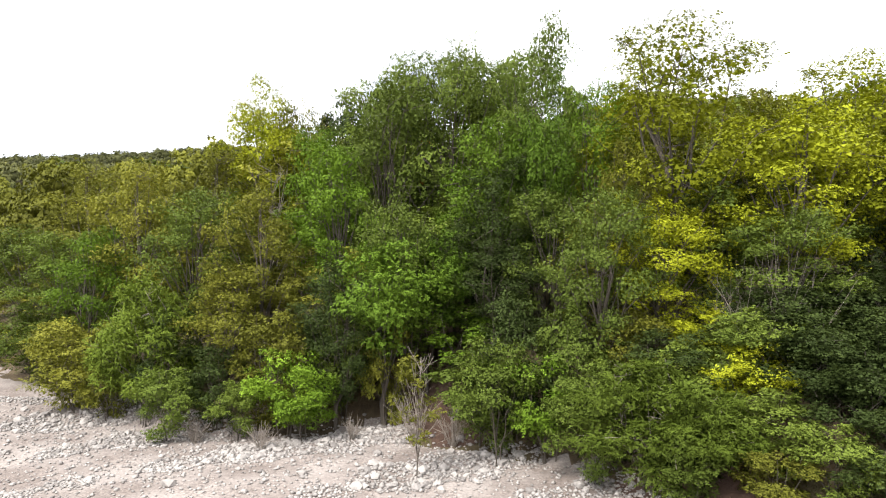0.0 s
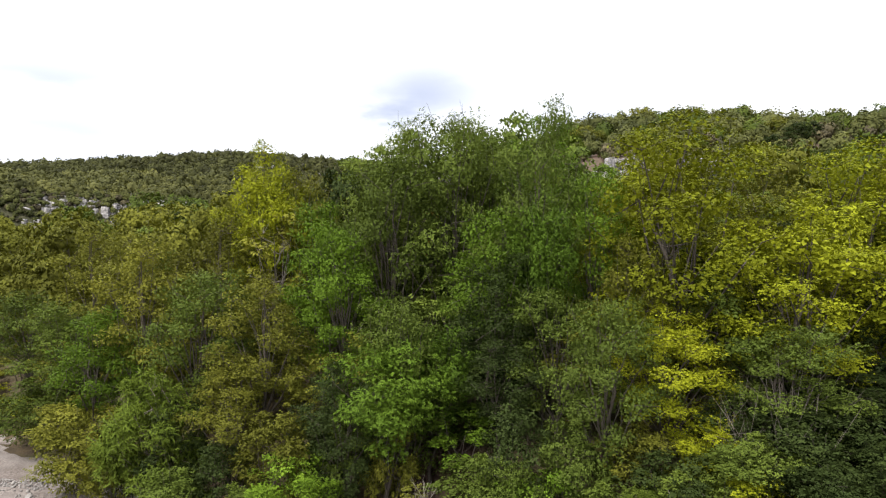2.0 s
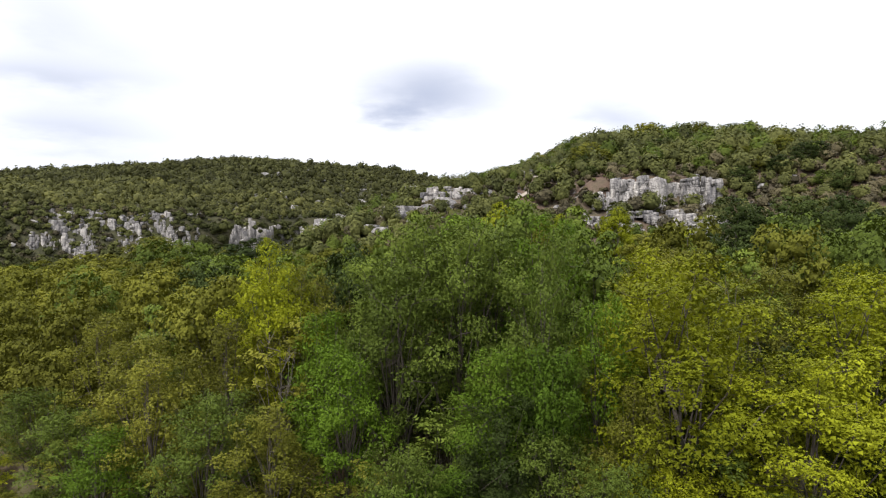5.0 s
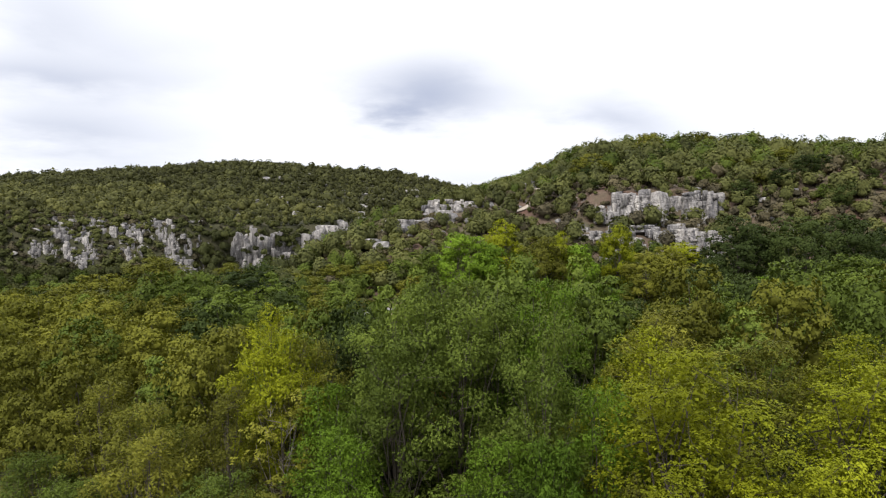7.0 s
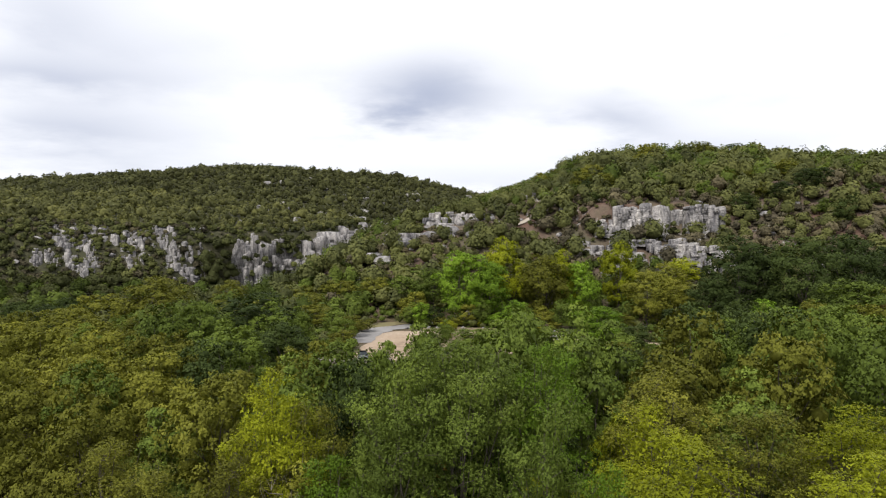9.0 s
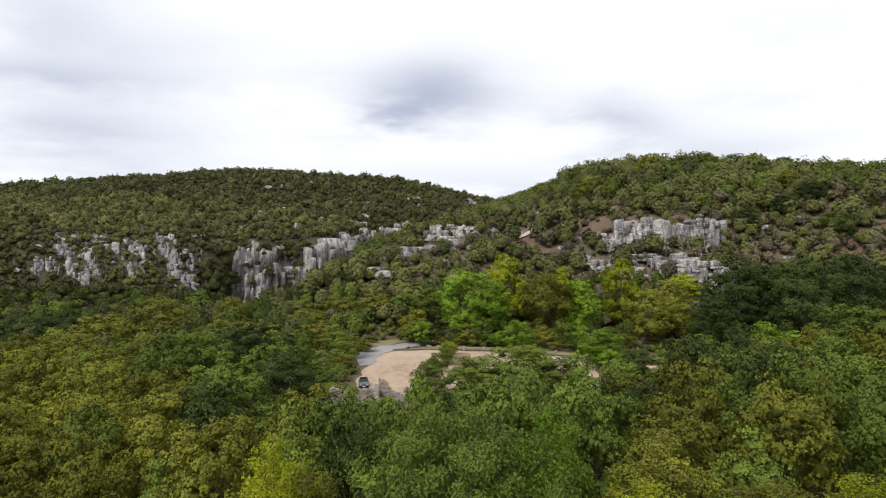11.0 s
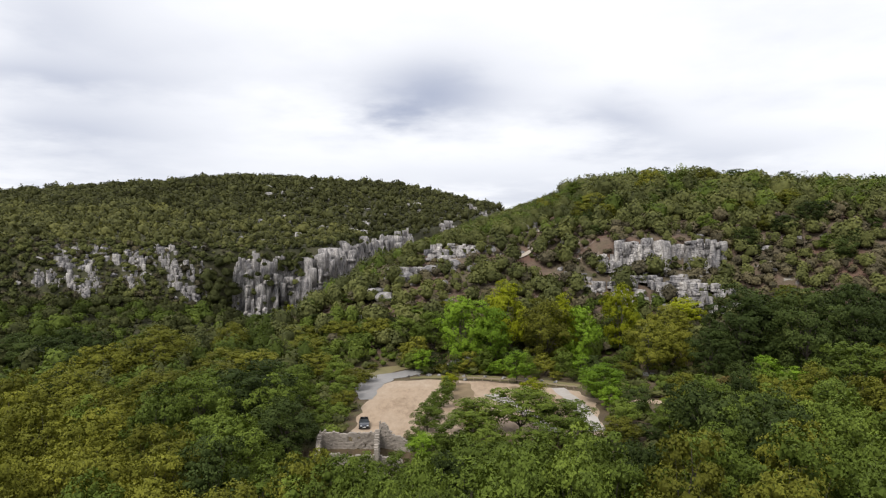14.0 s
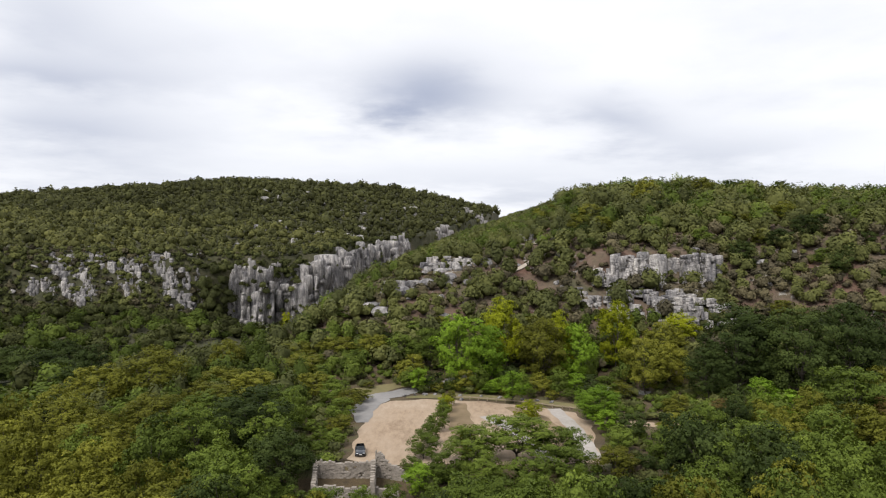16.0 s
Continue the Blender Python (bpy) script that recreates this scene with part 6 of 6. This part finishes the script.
# boulders lining the car park
for x, y, s in ((-9.5, 151, 0.5), (-7, 151.8, 0.5), (-4.6, 152, 0.6), (-2.2, 152.3, 0.5), (3.8, 151, 0.55), (8.8, 150.5, 0.5), (13.0, 149, 0.55), (18.2, 147, 0.5), (21.5, 146, 0.5), (24.5, 144.6, 0.5), (4.0, 147.2, 0.5), (-25.5, 155, 0.9), (-24.2, 155.5, 0.7)):
    rock("boulder", BOULDERS[int(rng.integers(4))], x, y, s, -0.1, "pale limestone boulder lining the car park", "boulder", "car park boulders")

# ---------------------------------------------------------------- low wooden fence
fence = new("fence")
tagged(fence, "low weathered wooden rail fence beside the car park", "fence")
post_bm = bmesh.new()
box(post_bm, -0.08, -0.08, -0.1, 0.08, 0.08, 0.75, 0.015)
POST = bm_mesh("post", post_bm, WOOD)
run = [(2.0, 148.4), (6.0, 148.0), (10.0, 146.8), (14.0, 145.4), (18.0, 143.6), (22.0, 141.6), (26.0, 139.4), (29.0, 137.5)]
for (x0, y0), (x1, y1) in zip(run, run[1:]):
    for u in (0.0, 0.5):
        x, y = x0 + (x1 - x0) * u, y0 + (y1 - y0) * u
        part("post", POST, fence).matrix_world = pose(x, y, gz(x, y), 0, 0, math.degrees(math.atan2(y1 - y0, x1 - x0)))
    bm = bmesh.new()
    L = math.dist((x0, y0), (x1, y1))
    box(bm, -L / 2, -0.05, 0.50, L / 2, 0.05, 0.66, 0.02)
    part("rail", bm_mesh("rail", bm, WOOD), fence).matrix_world = pose((x0 + x1) / 2, (y0 + y1) / 2 - 0.12, gz((x0 + x1) / 2, (y0 + y1) / 2), 0, 0, math.degrees(math.atan2(y1 - y0, x1 - x0)))


# ---------------------------------------------------------------- parked car
def parked_car(x, y, turn):
    root = new("car")
    tagged(root, "dark blue hatchback parked on the sandy car park", "car")
    # side outline from nose to tail: along, lower edge, upper edge, half-width
    prof = [(-2.10, 0.35, 0.62, 0.62), (-2.02, 0.24, 0.74, 0.76), (-1.6, 0.20, 0.86, 0.84), (-0.95, 0.20, 0.95, 0.87), (-0.4, 0.20, 0.98, 0.88), (0.4, 0.20, 0.98, 0.88), (1.3, 0.20, 0.99, 0.87), (1.85, 0.26, 0.98, 0.82), (2.08, 0.34, 0.86, 0.74)]
    bm = bmesh.new()
    rings = []
    for a, lo, hi, w in prof:
        rings.append([bm.verts.new((sx_ * w * k, a, z)) for sx_, k, z in ((-1, 0.86, lo), (-1, 1.0, lo + 0.16), (-1, 1.0, hi - 0.22), (-1, 0.90, hi), (1, 0.90, hi), (1, 1.0, hi - 0.22), (1, 1.0, lo + 0.16), (1, 0.86, lo))])
    for a, b in zip(rings, rings[1:]):
        for i in range(8):
            j = (i + 1) % 8
            bm.faces.new((a[i], a[j], b[j], b[i]))
    bm.faces.new(rings[0][::-1])
    bm.faces.new(rings[-1])
    bmesh.ops.recalc_face_normals(bm, faces=bm.faces)
    bmesh.ops.bevel(bm, geom=[e for e in bm.edges if e.calc_face_angle(0) > 0.6], offset=0.03, segments=2, affect="EDGES")
    body = part("body", bm_mesh("body", bm, PAINT, True), root)
    cab = [(-0.95, 0.93, 0.78), (-0.25, 1.40, 0.62), (0.25, 1.46, 0.62), (1.1, 1.42, 0.60), (1.85, 0.96, 0.72)]
    bm = bmesh.new()
    rr = [[bm.verts.new((-w, a, z)), bm.verts.new((w, a, z))] for a, z, w in cab[1:4]]
    for a, b in zip(rr, rr[1:]):
        bm.faces.new((a[0], a[1], b[1], b[0]))
    bmesh.ops.solidify(bm, geom=bm.faces[:], thickness=0.05)
    part("roof", bm_mesh("roof", bm, PAINT, True), root)
    def pane(name, pts):
        bm = bmesh.new()
        bm.faces.new([bm.verts.new(q) for q in pts])
        bmesh.ops.solidify(bm, geom=bm.faces[:], thickness=0.02)
        part(name, bm_mesh(name, bm, GLASS), root, "dark tinted window glass")
    pane("windscreen", [(-0.76, -0.95, 0.95), (0.76, -0.95, 0.95), (0.61, -0.25, 1.41), (-0.61, -0.25, 1.41)])
    pane("rear_window", [(-0.70, 1.85, 0.98), (0.70, 1.85, 0.98), (0.59, 1.1, 1.42), (-0.59, 1.1, 1.42)])
    for s in (-1, 1):
        pane("side_window", [(s * 0.77, -0.8, 0.97), (s * 0.78, 0.25, 0.98), (s * 0.62, 0.22, 1.43), (s * 0.62, -0.22, 1.39)])
        pane("side_window", [(s * 0.78, 0.32, 0.98), (s * 0.74, 1.7, 0.98), (s * 0.60, 1.08, 1.40), (s * 0.62, 0.30, 1.43)])
        for yy in (-1.3, 1.3):
            bm = bmesh.new()
            bmesh.ops.create_cone(bm, cap_ends=True, segments=20, radius1=0.32, radius2=0.32, depth=0.2, matrix=pose(s * 0.80, yy, 0.32, 0, 90, 0))
            bmesh.ops.bevel(bm, geom=[e for e in bm.edges if e.calc_face_angle(0) > 1], offset=0.03, segments=1, affect="EDGES")
            tyre = part("wheel", bm_mesh("tyre", bm, RUBBER, True), root)
            bm = bmesh.new()
            bmesh.ops.create_cone(bm, cap_ends=True, segments=14, radius1=0.2, radius2=0.16, depth=0.04, matrix=pose(s * 0.905, yy, 0.32, 0, 90 * s, 0))
            part("rim", bm_mesh("rim", bm, ALLOY), tyre)
        bm = bmesh.new()
        box(bm, s * 0.86 - 0.09, -0.72, 0.95, s * 0.86 + 0.09, -0.60, 1.08, 0.03)
        part("mirror", bm_mesh("mirror", bm, PAINT), root)
        bm = bmesh.new()
        box(bm, s * 0.55 - 0.17, -2.09, 0.62, s * 0.55 + 0.17, -1.98, 0.74, 0.03)
        part("headlight", bm_mesh("headlight", bm, LAMPGLASS), root, "clear glass headlight")
    bm = bmesh.new()
    box(bm, -0.26, -2.125, 0.42, 0.26, -2.09, 0.53)
    part("number_plate", bm_mesh("number_plate", bm, WHITEPLATE), root)
    bm = bmesh.new()
    box(bm, -0.5, -2.115, 0.56, 0.5, -2.06, 0.64, 0.01)
    part("grille", bm_mesh("grille", bm, TRIMBLACK), root)
    root.matrix_world = pose(x, y, gz(x, y) + 0.08, 0, 0, turn)
    return root


parked_car(-14.4, 108.6, 8)


# ---------------------------------------------------------------- roofless stone ruin
ruin = new("ruined_house")
tagged(ruin, "roofless rubble-stone ruin with a broken gable", "ruin")


def ruin_wall(p0, p1, z0, top, holes=(), thick=0.6, seed=1, cell=0.36):
    """A rubble wall of separate stones; top(u) is the broken height, u from 0 to 1 along the wall."""
    r = np.random.default_rng(seed)
    L = math.dist(p0, p1)
    nx_ = max(2, int(L / cell))
    bm = bmesh.new()
    ang = math.degrees(math.atan2(p1[1] - p0[1], p1[0] - p0[0]))
    for j in range(48):
        za = z0 + j * 0.21
        shift = r.uniform(0, 1)
        for i in range(-1, nx_ + 1):
            xa, xb = max(0, (i + shift + 0.3 * LATTICE[i % 32, j % 32, 5]) * L / nx_), min(L, (i + 1 + shift + 0.3 * LATTICE[(i + 1) % 32, j % 32, 5]) * L / nx_)
            if xb - xa < 0.05:
                continue
            um = (xa + xb) / 2 / L
            if za + 0.2 > top(um) + r.normal(0, 0.1) or any(a < um * L < b and c < za + 0.13 < d for a, b, c, d in holes):
                continue
            o = r.uniform(-0.09, 0.09)
            box(bm, xa + 0.012, -thick / 2 + o, za, xb - 0.012, thick / 2 + o, za + 0.20 + r.uniform(-0.03, 0.02))
    ob = part("wall", bm_mesh("wall", bm, STONE), ruin)
    ob.matrix_world = pose(p0[0], p0[1], 0, 0, 0, ang)
    return ob


def gable(u):
    return 11.8 + 1.7 * (1 - abs(2 * u - 1)) * (1 if u < 0.5 else 0.85)


base_z = gz(-15, 95) - 0.3
ruin_wall((-20.2, 99.4), (-11.4, 99.4), base_z, lambda u: 11.8 + 0.12 * math.sin(9 * u), [(4.6, 5.2, 10.3, 11.2), (6.9, 7.5, 9.4, 10.1), (6.0, 6.4, 10.8, 11.1)], seed=1)
ruin_wall((-18.9, 91.2), (-20.2, 99.4), base_z, lambda u: 11.3 + 0.4 * u, seed=2)
ruin_wall((-18.9, 91.2), (-10.6, 91.2), base_z, lambda u: 11.0 + 0.15 * math.sin(7 * u), [(3.8, 4.9, 7.0, 9.4)], seed=3)
ruin_wall((-10.3, 90.9), (-11.1, 100.0), base_z, gable, seed=4)
ruin_wall((-10.8, 99.7), (-5.6, 98.6), base_z, lambda u: 13.4 - 3.4 * u + 0.3 * math.sin(11 * u), seed=5)
ruin_wall((-10.8, 92.2), (-6.6, 92.2), base_z, lambda u: 10.6 - 0.5 * u, seed=6)

# ---------------------------------------------------------------- gravel: single cobbles and a scatter of pebbles
COB = [rock_mesh("cobble", 80 + i, COBBLE, 1, 0.7) for i in range(6)]
made = 0
for _ in range(4000):
    if made >= 290:
        break
    x, y = rng.uniform(-22, 8), rng.uniform(21.5, 34)
    d, _s = to_line(BANK, np.array([x]), np.array([y]))
    ridge_ = math.sin(x * 0.55 - y * 1.0 + 0.6 * math.sin(x * 0.4)) + 0.7 * math.sin(x * 0.23 + y * 0.5 + 2) + 0.35 * math.sin(x * 1.7 + y * 1.3)
    if d[0] > 0.8 or d[0] < -7 or (ridge_ < 0.25 and rng.random() < 0.94):
        continue
    rock("cobble", COB[int(rng.integers(6))], x, y, rng.uniform(0.10, 0.22) * (1.5 if rng.random() < 0.15 else 1), 0.2, parent=ground_ob)
    made += 1
r = np.random.default_rng(5)
k = 42000
px, py = r.uniform(-25, 10, k), r.uniform(20.5, 35, k)
d, _s = to_line(BANK, px, py)
ridge_ = np.sin(px * 0.55 - py * 1.0 + 0.6 * np.sin(px * 0.4)) + 0.7 * np.sin(px * 0.23 + py * 0.5 + 2) + 0.35 * np.sin(px * 1.7 + py * 1.3)
ok = (d < 1.0) & (d > -9) & ((ridge_ > 0.25) | (r.random(k) < 0.16))
px, py = px[ok], py[ok]
k = len(px)
tmpl = np.array([(1, 0, 0), (-1, 0, 0), (0, 1, 0), (0, -1, 0), (0, 0, 0.7), (0, 0, -0.7), (0.62, 0.62, 0.3), (-0.62, -0.6, 0.32)], float)
tf = np.array([(6, 2, 4), (6, 4, 0), (0, 2, 6), (2, 1, 4), (1, 7, 4), (7, 3, 4), (1, 3, 7), (3, 0, 4), (2, 0, 5), (1, 2, 5), (3, 1, 5), (0, 3, 5)])
sz_ = r.uniform(0.03, 0.085, k) * np.where(r.random(k) < 0.12, 1.7, 1)
ang = r.uniform(0, 6.28, k)
v = tmpl[None] * r.uniform(0.65, 1.25, (k, 8, 3)) * sz_[:, None, None]
vx = v[:, :, 0] * np.cos(ang)[:, None] - v[:, :, 1] * np.sin(ang)[:, None]
vy = v[:, :, 0] * np.sin(ang)[:, None] + v[:, :, 1] * np.cos(ang)[:, None]
v = np.stack([vx + px[:, None], vy + py[:, None], v[:, :, 2] + (gmesh(px, py) + sz_ * 0.3)[:, None]], -1)
pebbles = new("pebbles", mesh_of("pebbles", v.reshape(-1, 3), (tf[None] + 8 * np.arange(k)[:, None, None]).reshape(-1, 3), [COBBLE]))
tagged(pebbles, "pale rounded pebbles strewn over the gravel bank", "pebbles", kind="stuff")

# the thin half-bare sapling on the gravel
sap = tree(900, "olive", 5.4, 0.75, 9, 4, 14, 0.17, 2, 0.10, stems=4, bare=12, trunk_r=0.03, close=0, label="thin half-bare sapling standing on the gravel")
sap.matrix_basis = pose(-0.75, 22.6, gz(-0.75, 22.6) - 0.02)
# bare-topped tree in the left-hand wood
snag = tree(901, "olive", 13.4, 2.4, 12, 5, 14, 0.36, 2, 0.2, bare=12, close=0.3, trunk_r=0.12, label="half-bare tree with dead twigs above the wood")
snag.matrix_basis = pose(-10.6, 41.0, gz(-10.6, 41.0) - 0.05)

# a shoot of orange withered leaves above the wood
shoot = tree(902, "orange", 11.6, 0.55, 4, 2, 9, 0.24, 2, 0.66, trunk_r=0.05, close=0, label="slender tree with a tuft of orange withered leaves")
shoot.matrix_basis = pose(-0.5, 40.6, gz(-0.5, 40.6) - 0.05)


# dead brushwood at the foot of the bank
def brush(seed, x, y, high):
    rr_ = np.random.default_rng(seed)
    paths = []
    for _ in range(26):
        a = rr_.uniform(0, 6.28)
        e = np.array([math.cos(a), math.sin(a), 0]) * rr_.uniform(0.1, 0.55) * high + np.array([0, 0, high * rr_.uniform(0.5, 1.0)])
        m_ = e * 0.5 + rr_.normal(0, 0.05, 3) * high
        paths.append([(*(rr_.normal(0, 0.05, 2)), -0.1, 0.018), (*m_, 0.012), (*e, 0.004)])
        for _ in range(3):
            f_ = m_ + (e - m_) * rr_.random() + rr_.normal(0, 0.16, 3) * high
            f_[2] = max(f_[2], 0.05)
            paths.append([(*m_, 0.009), (*((m_ + f_) / 2 + rr_.normal(0, 0.02, 3)), 0.007), (*f_, 0.003)])
    v, f = tubes(paths, 4)
    ob = new("dead_shrub", mesh_of("dead_shrub", v, f, [DEADWOOD], shade=True))
    ob.matrix_world = pose(x, y, gz(x, y) - 0.02)
    return tagged(ob, "bare leafless shrub of brown twigs on the bank", "dead shrub", "dead shrubs")


for i, (x, y, high) in enumerate(((-0.9, 27.2, 2.4), (0.7, 26.6, 2.2), (-8.2, 29.6, 1.7), (-6.4, 28.9, 1.2), (-7.2, 26.2, 1.2), (-3.6, 27.0, 1.0), (-10.8, 28.4, 1.3), (11.6, 24.6, 4.2), (13.4, 24.2, 4.6))):
    brush(70 + i, x, y, high)
